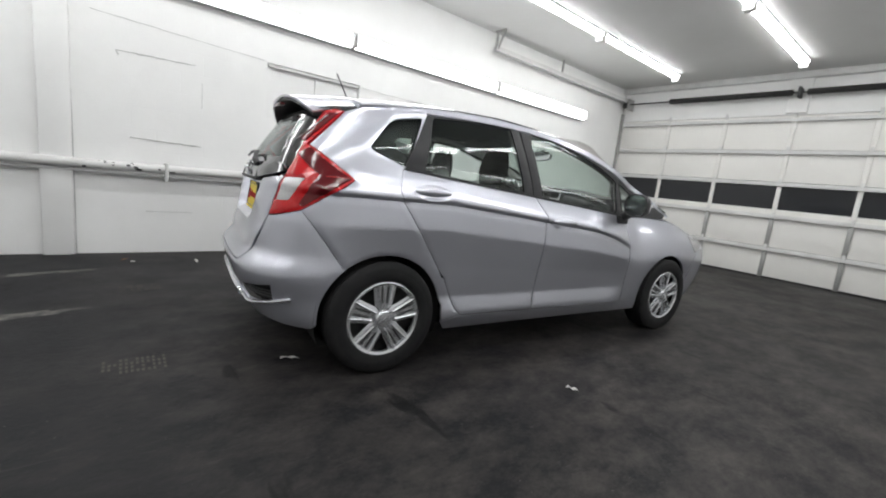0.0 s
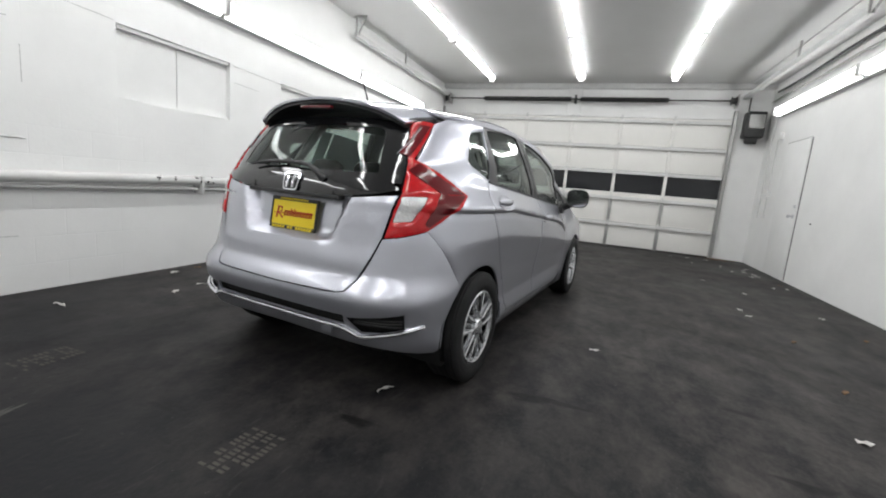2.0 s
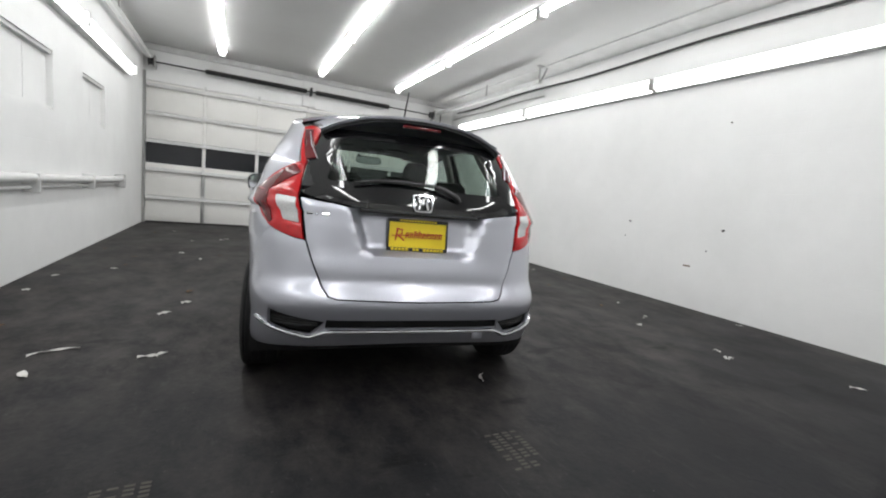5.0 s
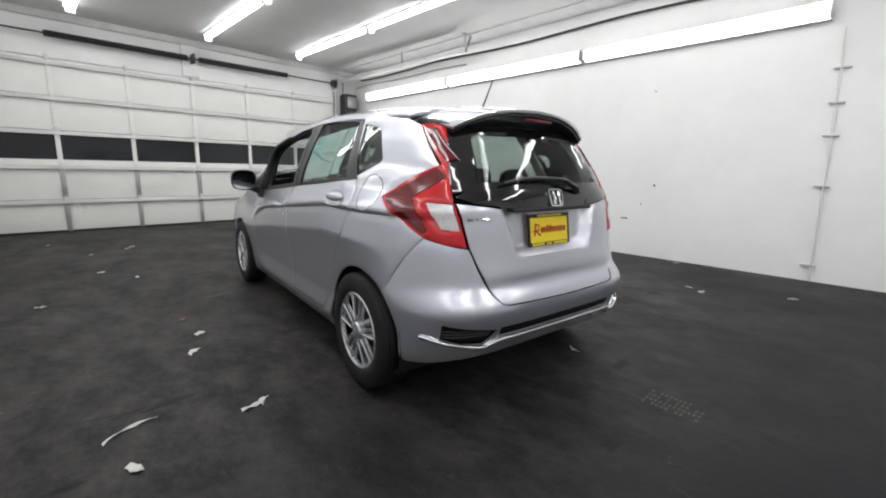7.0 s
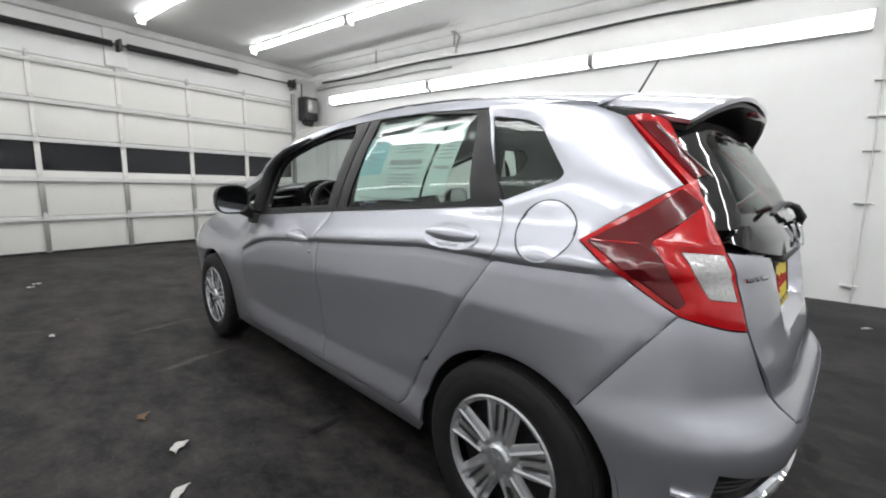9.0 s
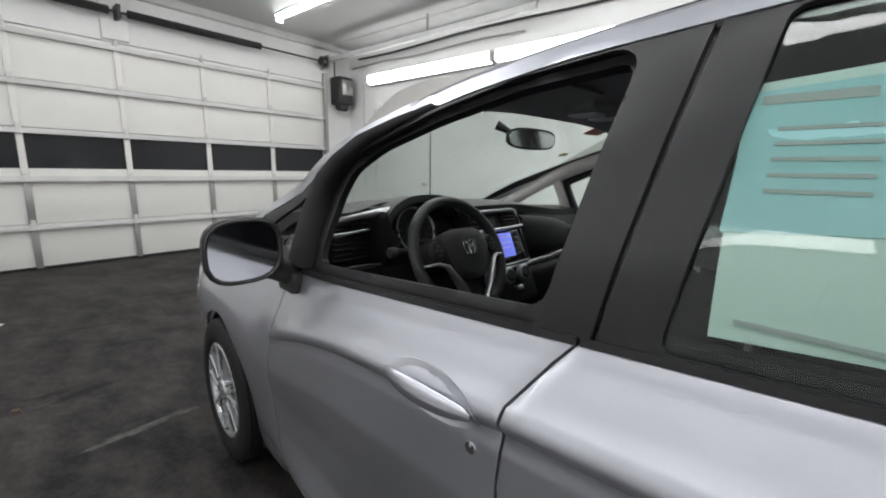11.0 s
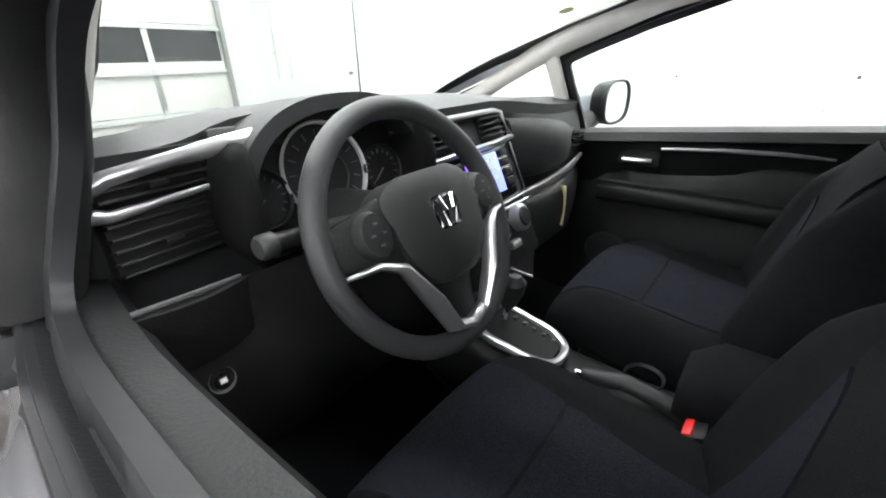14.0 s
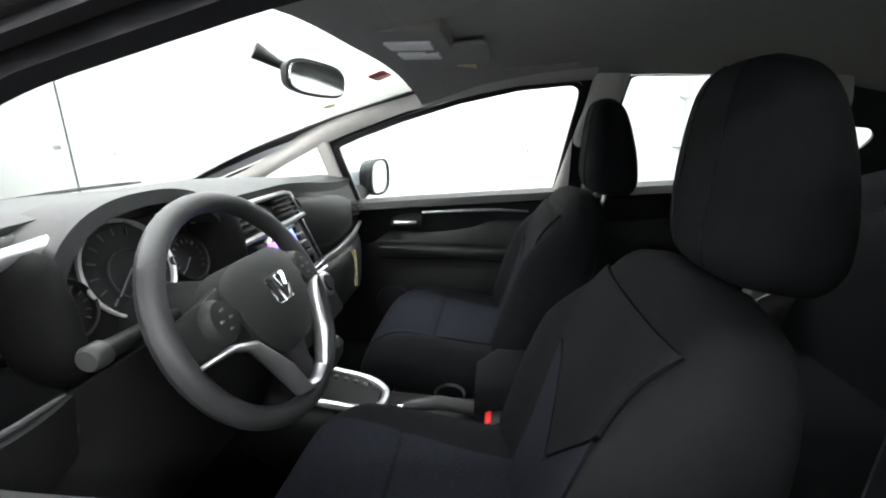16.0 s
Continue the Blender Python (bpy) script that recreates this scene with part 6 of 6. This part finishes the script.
    for x, w in ((-0.098, 0.175), (0.130, 0.085)):
        finish("air_vent", *k(box(x - w / 2, -0.002, 0.050, x + w / 2, 0.02, 0.108, 0.004)), M_UNDER, c, "black air outlet")
        for i in range(4):
            finish("vent_slat", *k(moved(box(-w / 2, -0.014, -0.002, w / 2, 0.008, 0.002, 0.001), Matrix.Translation((x, -0.004, 0.058 + 0.014 * i)) @ Matrix.Rotation(radians(-12), 4, "X"))), M_CABIN, c)
    finish("silver_frame", *k(tube([(-0.20, -0.012, 0.118), (0.15, -0.014, 0.118), (0.180, -0.014, 0.110), (0.196, -0.014, 0.046), (0.10, -0.014, 0.040), (-0.15, -0.012, 0.036)], [0.007, 0.007, 0.007, 0.008, 0.008, 0.006], 8)), M_SATIN, c, "satin silver vent frame")
    finish("display", *k(box(0.035, -0.009, -0.075, 0.115, -0.003, 0.022, 0.001)), M_SCREEN, c, "lit blue display")
    finish("display_marks", *k(join(box(0.045, -0.0105, 0.004, 0.075, -0.009, 0.010), box(0.045, -0.0105, -0.02, 0.10, -0.009, -0.015), box(0.045, -0.0105, -0.04, 0.09, -0.009, -0.036), box(0.082, -0.0105, 0.004, 0.105, -0.009, 0.009))), M_MARK, c)
    finish("side_light", *k(box(-0.012, -0.008, -0.060, 0.018, -0.003, 0.012, 0.001)), M_SCREEN2, c, "lit violet keys")
    for i in range(2):
        finish("button", *k(box(-0.130, -0.012, -0.018 - i * 0.034, -0.075, -0.002, 0.008 - i * 0.034, 0.003)), M_CABIN, c)
        finish("button_mark", *k(box(-0.118, -0.0135, -0.007 - i * 0.034, -0.090, -0.0115, -0.003 - i * 0.034)), M_MARK, c)
    for i in range(4):
        finish("button", *k(box(0.130, -0.011, 0.006 - i * 0.024, 0.160, -0.002, 0.024 - i * 0.024, 0.003)), M_CABIN, c)
        finish("button", *k(box(-0.062, -0.011, 0.006 - i * 0.018, -0.025, -0.002, 0.020 - i * 0.018, 0.003)), M_CABIN, c)
    finish("panel_edge", *k(tube([(0.192, -0.008, 0.034), (0.194, -0.008, -0.10), (0.02, -0.008, -0.106)], 0.003, 6)), M_SATIN, c)
    for x in (-0.08, 0.015, 0.11):
        q = K @ Matrix.Translation((x, -0.010, -0.150))
        finish("climate_knob", *moved(lathe([(0, -0.030), (0.020, -0.030), (0.024, -0.024), (0.026, 0.004)], 24, "y"), q), M_CABIN, c)
        finish("knob_ring", *moved(lathe([(0.026, 0.004), (0.034, -0.002), (0.034, -0.020), (0.025, -0.026)], 28, "y"), q), M_SATIN, c, "chrome knob ring")
    finish("lower_strip", *k(tube([(-0.15, -0.006, -0.118), (0.195, -0.006, -0.118)], 0.004, 6)), M_SATIN, c)
    finish("hook", *k(box(0.05, -0.02, -0.215, 0.09, 0.0, -0.195, 0.004)), M_SATIN, c)
    # passenger side: padded lid, outlet and silver strip
    g = empty("glovebox", car, "black glovebox with a silver strip above it")
    finish("upper_lid", *loft([((0.22, 1.845, 0.955), (0, 0.035, 0), (0, 0, 0.080)), ((0.32, 1.815, 0.945), (0, 0.05, 0), (0, 0, 0.082)), ((0.45, 1.810, 0.935), (0, 0.05, 0), (0, 0, 0.075)), ((0.53, 1.82, 0.93), (0, 0.045, 0), (0, 0, 0.062))], 18, 3), M_DASH, g)
    finish("silver_strip", *loft([((0.21, 1.805, 0.818), (0, 0.008, 0.0), (0, 0, 0.012)), ((0.36, 1.772, 0.838), (0, 0.008, 0), (0, 0, 0.013)), ((0.50, 1.765, 0.856), (0, 0.008, 0), (0, 0, 0.012)), ((0.66, 1.79, 0.870), (0, 0.006, 0), (0, 0, 0.007))], 12, 3), M_SATIN, g, "satin silver strip")
    finish("lower_lid", *loft([((0.20, 1.83, 0.72), (0, 0.03, 0), (0, 0, 0.09)), ((0.34, 1.795, 0.73), (0, 0.05, 0), (0, 0, 0.095)), ((0.50, 1.79, 0.74), (0, 0.05, 0), (0, 0, 0.095)), ((0.66, 1.82, 0.75), (0, 0.03, 0), (0, 0, 0.085))], 18, 3), M_CABIN, g)
    vent("right_vent", d, (0.615, 1.815, 0.925), 0.105, 0.055, 4, -0.3)
    finish("vent_surround", *tube([(0.555, 1.800, 0.955), (0.665, 1.835, 0.958), (0.685, 1.842, 0.93), (0.665, 1.835, 0.893), (0.555, 1.80, 0.893)], 0.010, 8), M_DASH, d)
    finish("defrost_vent", *join(*[box(0.50 + i * 0.03, 1.98, 1.026, 0.52 + i * 0.03, 2.02, 1.036, 0.002) for i in range(4)]), M_UNDER, d)
    tag = empty("paper_tag", car, "yellow and white paper tag hanging by the glovebox")
    finish("tag_sheet", *slab(4, 8, lambda u, v: (0.43 + 0.012 * u + 0.01 * math.sin(3 * v), 1.735 + 0.05 * u, 0.82 - 0.13 * v), 0.001), M_TAG, tag)


def console():
    c = empty("centre_console", car, "black centre console with silver shifter surround")
    finish("console_body", *loft([((-0.015, 1.02, 0.42), (0.10, 0, 0), (0, 0, 0.13)), ((-0.015, 1.35, 0.42), (0.10, 0, 0), (0, 0, 0.12)), ((-0.015, 1.52, 0.42), (0.10, 0, 0), (0, 0, 0.125)), ((0.0, 1.72, 0.45), (0.11, 0, 0), (0, 0, 0.13)), ((0.01, 1.86, 0.55), (0.14, 0, 0), (0, 0, 0.13))], 20, 4), M_CABIN, c)
    ring = [(-0.018 + 0.066 * math.copysign(abs(math.cos(a)) ** 0.75, math.cos(a)) * (1 + 0.25 * (math.sin(a) > 0) * math.sin(a)), 1.625 + 0.105 * math.copysign(abs(math.sin(a)) ** 0.8, math.sin(a)), 0.583 + 0.02 * math.sin(a)) for a in np.linspace(0, 2 * math.pi, 41)]
    finish("shifter_surround", *tube(ring, 0.0105, 8, False), M_SATIN, c, "satin silver surround")
    finish("shift_gate", *slab(6, 6, lambda u, v: (-0.075 + 0.115 * u, 1.535 + 0.18 * v, 0.566 + 0.036 * v), 0.02), M_UNDER, c)
    finish("gate_marks", *join(*[box(0.012, 1.55 + 0.026 * i, 0.570 + 0.0052 * i, 0.020, 1.560 + 0.026 * i, 0.578 + 0.0052 * i) for i in range(5)]), M_DIM, c)
    finish("shift_stem", *tube([(-0.03, 1.67, 0.56), (-0.03, 1.655, 0.66)], 0.009, 8), M_CHROME, c)
    finish("shift_knob", *loft([((-0.03, 1.656, 0.655), (0.016, 0, 0), (0, 0.016, 0)), ((-0.03, 1.65, 0.69), (0.026, 0, 0), (0, 0.028, 0)), ((-0.03, 1.645, 0.72), (0.026, 0, 0), (0, 0.028, 0)), ((-0.03, 1.642, 0.738), (0.012, 0, 0), (0, 0.014, 0))], 16, 2.3), M_DASH, c)
    h = empty("handbrake", car, "black handbrake lever with bright button")
    finish("lever", *tube([(-0.028, 1.465, 0.553), (-0.024, 1.38, 0.572), (-0.02, 1.30, 0.560), (-0.02, 1.22, 0.54)], [0.015, 0.018, 0.017, 0.02], 12), M_DASH, h)
    finish("release_button", *tube([(-0.028, 1.465, 0.553), (-0.029, 1.482, 0.550)], 0.009, 10), M_CHROME, h)
    finish("cup_holder", *lathe([(0.036, 0.0), (0.042, 0.006), (0.042, 0.0)], 20, "z"), M_CABIN, c).matrix_basis = Matrix.Translation((0.05, 1.36, 0.545))
    finish("armrest", *loft([((0.015, 1.04, 0.60), (0.07, 0, 0), (0, 0, 0.07)), ((0.015, 1.10, 0.612), (0.085, 0, 0), (0, 0, 0.075)), ((0.015, 1.24, 0.615), (0.085, 0, 0), (0, 0, 0.07)), ((0.015, 1.29, 0.60), (0.07, 0, 0), (0, 0, 0.045))], 20, 3.2), M_FABRIC, c, "black padded armrest")
    for x, y, z, a in ((-0.085, 1.235, 0.575, 0.3), (0.13, 1.20, 0.575, 0.2)):
        b = empty("seat_buckle", car, "black seat belt buckle with red button")
        m = Matrix.Translation((x, y, z)) @ Matrix.Rotation(-0.5, 4, "X")
        finish("buckle_body", *moved(box(-0.026, -0.018, -0.07, 0.026, 0.018, 0.018, 0.006), m), M_CABIN, b)
        finish("release_button", *moved(box(-0.022, 0.004, 0.012, 0.022, 0.021, 0.0225, 0.003), m), M_BUCKLE, b, "red push button")
    k = empty("ignition_socket", car, "round black socket with white mark under the dash")
    m = Matrix.Translation((-0.628, 1.722, 0.823)) @ Matrix.Rotation(-0.3, 4, "X")
    finish("socket", *moved(lathe([(0, -0.006), (0.011, -0.008), (0.014, -0.004), (0.014, 0.03)], 18, "y"), m), M_GLOSSBLACK, k)
    finish("socket_ring", *moved(lathe([(0.014, -0.002), (0.0165, -0.006), (0.0165, 0.01)], 20, "y"), m), M_SATIN, k)
    finish("socket_mark", *moved(box(-0.004, -0.0095, -0.003, 0.004, -0.007, 0.003), m), M_MARK, k)
    finish("cabin_floor", *box(-0.70, -0.45, 0.30, 0.70, 2.2, 0.315), M_FABRIC, car, "black carpet floor")
    finish("bulkhead", *box(-0.68, 2.05, 0.30, 0.68, 2.10, 0.95), M_UNDER, car, "black bulkhead under the dash")


def trims():
    t = empty("headlining", car, "grey cloth headlining and pale pillar trims")
    def liner(u, v):
        x = 2 * u - 1
        y = -0.10 + v * (1.57 - 0.04 * x * x + 0.10)
        yy = max(y, 0.3)
        xr = half(yy, RAIL(yy) - 0.03) - 0.045
        z = CREST(y) - 0.035 - (CREST(y) - RAIL(y) - 0.008) * abs(x) ** 3
        return (x * xr, y, z)
    finish("liner", *slab(30, 26, liner, 0.01), M_LINER, t)
    for s in (1, -1):
        # windscreen pillar with its branch behind the corner window
        def pillar(u, v):
            y = 2.46 - 1.50 * u
            zi = float(np.interp(y, [0.9, 1.30, 1.50, 1.608, 1.834, 2.065, 2.212, 2.363, 2.5], [1.440, 1.436, 1.424, 1.398, 1.286, 1.152, 1.070, 1.012, 0.965]))
            zo = float(np.interp(y, [0.95, 1.2, 1.33, 1.6, 1.81, 1.93, 2.18, 2.4, 2.5], [1.392, 1.374, 1.350, 1.288, 1.214, 1.164, 1.034, 0.965, 0.935]))
            xi = 0.612 - 0.10 * step01(1.6, 1.3, y)
            bow = 0.012 * math.sin(math.pi * v)
            return (s * (xi + (half(min(y, YF), zo) - 0.047 - xi) * v - bow), y, zi + (zo - zi) * v - 0.4 * bow)
        finish("pillar_trim", *slab(36, 8, pillar, 0.008 * s), M_PILLAR, t, "pale grey pillar trim")
        b = [(1.875, 0.96), (1.885, 1.05), (1.90, 1.13), (1.92, 1.20)]
        if s > 0:
            finish("pillar_branch", *loft([((half(y, z) - 0.042, y, z), (0.018, 0, 0), (0, 0.026, 0)) for y, z in b], 14, 2.6), M_PILLAR, t, "pale grey pillar branch")
        else:
            sail = [(1.845, 0.96, 0.046, 0.045), (1.855, 1.04, 0.046, 0.045), (1.855, 1.10, 0.042, 0.048), (1.84, 1.15, 0.040, 0.045), (1.80, 1.195, 0.038, 0.040), (1.72, 1.245, 0.034, 0.034), (1.62, 1.292, 0.028, 0.03), (1.50, 1.326, 0.018, 0.024), (1.40, 1.350, 0.008, 0.015)]
            finish("pillar_branch", *loft([((-half(y, z) + 0.012 - 0.004 * step01(1.10, 1.2, z), y, z), (w, 0, 0), (0, d, 0.3 * d)) for y, z, w, d in sail], 18, 2.8), M_RUBBER, t, "black mirror sail and pillar branch")
        c = [(1.06, 0.60), (1.03, 0.80), (0.99, 1.0), (0.955, 1.15), (0.92, 1.30), (0.905, 1.40)]
        finish("pillar_trim", *loft([((s * (half(y, z) - 0.055), y, z), (0.022, 0, 0), (0, 0.055, 0)) for y, z in c], 14, 2.8), M_PILLAR, t, "pale grey middle pillar trim")
        d = [(0.12, 1.08), (0.17, 1.20), (0.22, 1.33), (0.26, 1.40)]
        finish("pillar_trim", *loft([((s * (half(max(y, 0.35), z) - 0.06), y, z), (0.02, 0, 0), (0, 0.04, 0)) for y, z in d], 14, 2.8), M_PILLAR, t)
        e = [(-0.16, 0.98), (-0.17, 1.08), (-0.13, 1.20), (-0.06, 1.32), (-0.02, 1.38)]
        finish("pillar_trim", *loft([((s * (Vector(skin(cy(y, z), z)).x - 0.05), y, z), (0.02, 0, 0), (0, 0.05, 0)) for y, z in e], 14, 2.8), M_CABIN, t, "dark rear pillar trim")
        for y0, y1 in ((0.30, 0.90),):
            hp = [(y0 + (y1 - y0) * k / 10) for k in range(11)]
            finish("rail_trim", *tube([(s * (half(y, RAIL(y) - 0.05) - 0.042), y, RAIL(y) - 0.020) for y in hp], 0.012, 8), M_LINER, t)
        g = [(1.02, 0.0), (1.04, -0.035), (1.10, -0.05), (1.20, -0.05), (1.26, -0.035), (1.28, 0.0)]
        finish("grab_handle", *tube([(s * 0.485, y, 1.432 + 0.5 * dz) for y, dz in g], 0.011, 8), M_LINER, t, "grey grab handle")
        finish("belt", *slab(2, 8, lambda u, v: (s * (0.665 - 0.02 * v), 0.955 + 0.045 * u, 1.32 - 0.75 * v), 0.002), M_FABRIC, t, "black seat belt")
    finish("map_light", *box(-0.06, 1.37, 1.404, 0.26, 1.53, 1.450, 0.014), M_LINER, t, "grey map light unit")
    for x in (0.02, 0.15):
        finish("map_lens", *box(x, 1.405, 1.397, x + 0.07, 1.505, 1.408, 0.004), M_MARK, t, "white light lens")
    for s in (1, -1):
        finish("sun_visor", *loft([((s * 0.33, 1.44, 1.405), (0.19, 0, 0), (0, 0.01, 0.008)), ((s * 0.33, 1.36, 1.418), (0.20, 0, 0), (0, 0.012, 0.009)), ((s * 0.33, 1.30, 1.425), (0.19, 0, 0), (0, 0.01, 0.007))], 18, 4), M_LINER, t, "grey folded sun visor")
    finish("visor_label", *box(0.38, 1.33, 1.403, 0.47, 1.385, 1.4065), M_TAG, t, "yellow and white visor label")
    m = empty("rear_view_mirror", car, "black rear view mirror on the windscreen")
    T = Matrix.Translation((0.055, 1.665, 1.335)) @ Matrix.Rotation(radians(-7), 4, "Z") @ Matrix.Rotation(radians(4), 4, "X")
    finish("mirror_body", *moved(loft([((0, 0.035, 0), (0.07, 0, 0), (0, 0, 0.02)), ((0, 0.02, 0), (0.115, 0, 0), (0, 0, 0.034)), ((0, 0.0, 0), (0.125, 0, 0), (0, 0, 0.038))], 28, 3.2), T), M_CABIN, m)
    finish("mirror_glass", *moved(loft([((0, -0.001, 0), (0.118, 0, 0), (0, 0, 0.032)), ((0, -0.004, 0), (0.117, 0, 0), (0, 0, 0.031))], 28, 3.2), T), M_CHROME, m, "mirror glass")
    finish("mirror_stem", *tube([(0.04, 1.69, 1.345), (0.0, 1.73, 1.362), (-0.03, 1.765, 1.385)], [0.012, 0.010, 0.018], 10), M_CABIN, m)
    # windscreen decals
    for (x, y, z, w, h, mat, nm, lab) in ((0.45, 1.63, 1.385, 0.13, 0.05, M_REDINK, "windscreen_sticker", "red and white windscreen sticker"), (0.55, 1.84, 1.300, 0.07, 0.035, M_TAG, "windscreen_sticker", "yellow oval windscreen sticker")):
        o = finish(nm, *moved(loft([((0, 0, 0), (w / 2, 0, 0), (0, h / 2, -h * 0.19)), ((0, 0, 0.001), (w / 2, 0, 0), (0, h / 2, -h * 0.19))], 16, 2.4 if mat is M_TAG else 8), Matrix.Translation((x, y, z))), mat, car, lab)
    # door cards
    for s in (1, -1):
        k = DOORS["rf" if s > 0 else "lf"]
        px = lambda y, z, o: s * (half(y, z) - o)
        finish("silver_strip", *tube([(px(y, 0.91, 0.088), y, z) for y, z in ((1.55, 0.905), (1.40, 0.916), (1.25, 0.922), (1.13, 0.918))], [0.005, 0.007, 0.007, 0.004], 8), M_SATIN, k, "satin silver door strip")
        finish("pull_recess", *loft([((px(1.62, 0.87, 0.080), 1.62, 0.872), (0.012, 0, 0), (0, 0.07, 0))] + [((px(1.62, 0.87, 0.080), 1.62, 0.872 + 0.03 * q), (0.012, 0, 0), (0, 0.065, 0)) for q in (-1, 1)][::-1], 14, 3), M_UNDER, k)
        finish("inner_handle", *tube([(px(1.66, 0.87, 0.10), 1.665, 0.862), (px(1.6, 0.87, 0.106), 1.61, 0.862), (px(1.57, 0.87, 0.10), 1.575, 0.862)], [0.008, 0.010, 0.008], 8, True, 0.8), M_SATIN, k, "satin inner door handle")
        finish("armrest", *loft([((px(y, 0.73, 0.10), y, z), (0.035 * q, 0, 0), (0, 0, 0.03)) for y, z, q in ((1.74, 0.735, 0.5), (1.60, 0.742, 0.9), (1.35, 0.745, 1.0), (1.12, 0.745, 0.8))], 14, 2.8), M_CABIN, k, "black door armrest")
        finish("pocket_edge", *tube([(px(y, 0.77, 0.085), y, 0.772) for y in (1.74, 1.62, 1.50)], 0.004, 6), M_DASH, k)
        finish("speaker_grille", *moved(lathe([(0.0, 0.004), (0.075, 0.003), (0.08, -0.006)], 24, "x"), Matrix.Translation((px(1.68, 0.55, 0.085), 1.68, 0.50)) @ Matrix.Diagonal((-s, 1, 1, 1))), M_DASH, k)
    # rear bench
    r = empty("rear_bench", car, "black cloth rear bench with head restraints")
    for x, w in ((-0.30, 0.30), (0.32, 0.28)):
        finish("bench_back", *loft([((x, 0.20, 0.50), (w, 0, 0), (0, 0.06, 0)), ((x, 0.17, 0.62), (w, 0, 0), (0, 0.08, 0)), ((x, 0.10, 0.85), (w, 0, 0), (0, 0.08, 0)), ((x, 0.07, 0.96), (w * 0.95, 0, 0), (0, 0.06, 0)), ((x, 0.06, 0.99), (w * 0.85, 0, 0), (0, 0.03, 0))], 24, 4), M_FABRIC, r)
    finish("bench_cushion", *loft([((0, 0.22, 0.48), (0.58, 0, 0), (0, 0, 0.06)), ((0, 0.40, 0.50), (0.60, 0, 0), (0, 0, 0.08)), ((0, 0.62, 0.51), (0.60, 0, 0), (0, 0, 0.075)), ((0, 0.68, 0.49), (0.56, 0, 0), (0, 0, 0.05))], 24, 4), M_FABRIC, r)
    for x in (-0.34, 0.0, 0.34):
        finish("rear_headrest", *loft([((x, 0.055, 0.99), (0.10, 0, 0), (0, 0.035, 0)), ((x, 0.05, 1.03), (0.125, 0, 0), (0, 0.045, 0)), ((x, 0.04, 1.11), (0.115, 0, 0), (0, 0.04, 0)), ((x, 0.035, 1.14), (0.08, 0, 0), (0, 0.02, 0))], 18, 2.8), M_FABRIC, r)
    finish("boot_lining", *join(box(-0.60, -0.50, 0.50, 0.60, 0.05, 0.52), box(-0.66, -0.35, 0.52, -0.62, 0.05, 0.95), box(0.62, -0.35, 0.52, 0.66, 0.05, 0.95)), M_CABIN, car, "black boot lining")
    # price sheets on the rear left pane
    def sheet(pts, mat, name, lab, off):
        g = patch([(cy(y, z), z) for y, z in pts], skin, (), 0.04, 0.0015, off, 0)
        return finish(name, *flip(g), mat, DOORS["lr"], lab)
    sheet([(0.855, 1.320), (0.425, 1.355), (0.435, 1.085), (0.84, 1.052)], M_PAPER, "price_sheet", "pale green printed price sheet", -0.0115)
    sheet([(0.405, 1.355), (0.305, 1.355), (0.315, 1.10), (0.42, 1.09)], M_PAPER, "price_sheet", "pale green printed price sheet", -0.0115)
    sheet([(0.85, 1.31), (0.70, 1.32), (0.70, 1.17), (0.85, 1.16)], M_PAPERBLUE, "sheet_panel", "blue panel of a price sheet", -0.0102)
    rows = [(0.84, 0.75, 1.305, 0.010), (0.62, 0.47, 1.330, 0.009), (0.66, 0.47, 1.225, 0.018), (0.66, 0.47, 1.195, 0.005), (0.395, 0.315, 1.325, 0.008), (0.395, 0.32, 1.20, 0.010), (0.82, 0.46, 1.075, 0.005)]
    rows += [(0.64, 0.48, 1.30 - 0.014 * i, 0.004) for i in range(4)] + [(0.64, 0.48, 1.17 - 0.014 * i, 0.004) for i in range(5)]
    rows += [(0.39, 0.32, 1.30 - 0.014 * i, 0.004) for i in range(6)] + [(0.82, 0.74, 1.27 - 0.016 * i, 0.004) for i in range(5)]
    for y0, y1, z, h in rows:
        sheet([(y0, z), (y1, z), (y1, z - h), (y0, z - h)], M_INK, "print_bar", "", -0.0095)


seat(-0.36, "black driver's seat with blue-grey patterned inset", 0.02)
seat(0.36, "black passenger seat with blue-grey patterned inset", 0.045)
steering_wheel()
dashboard()
console()
trims()
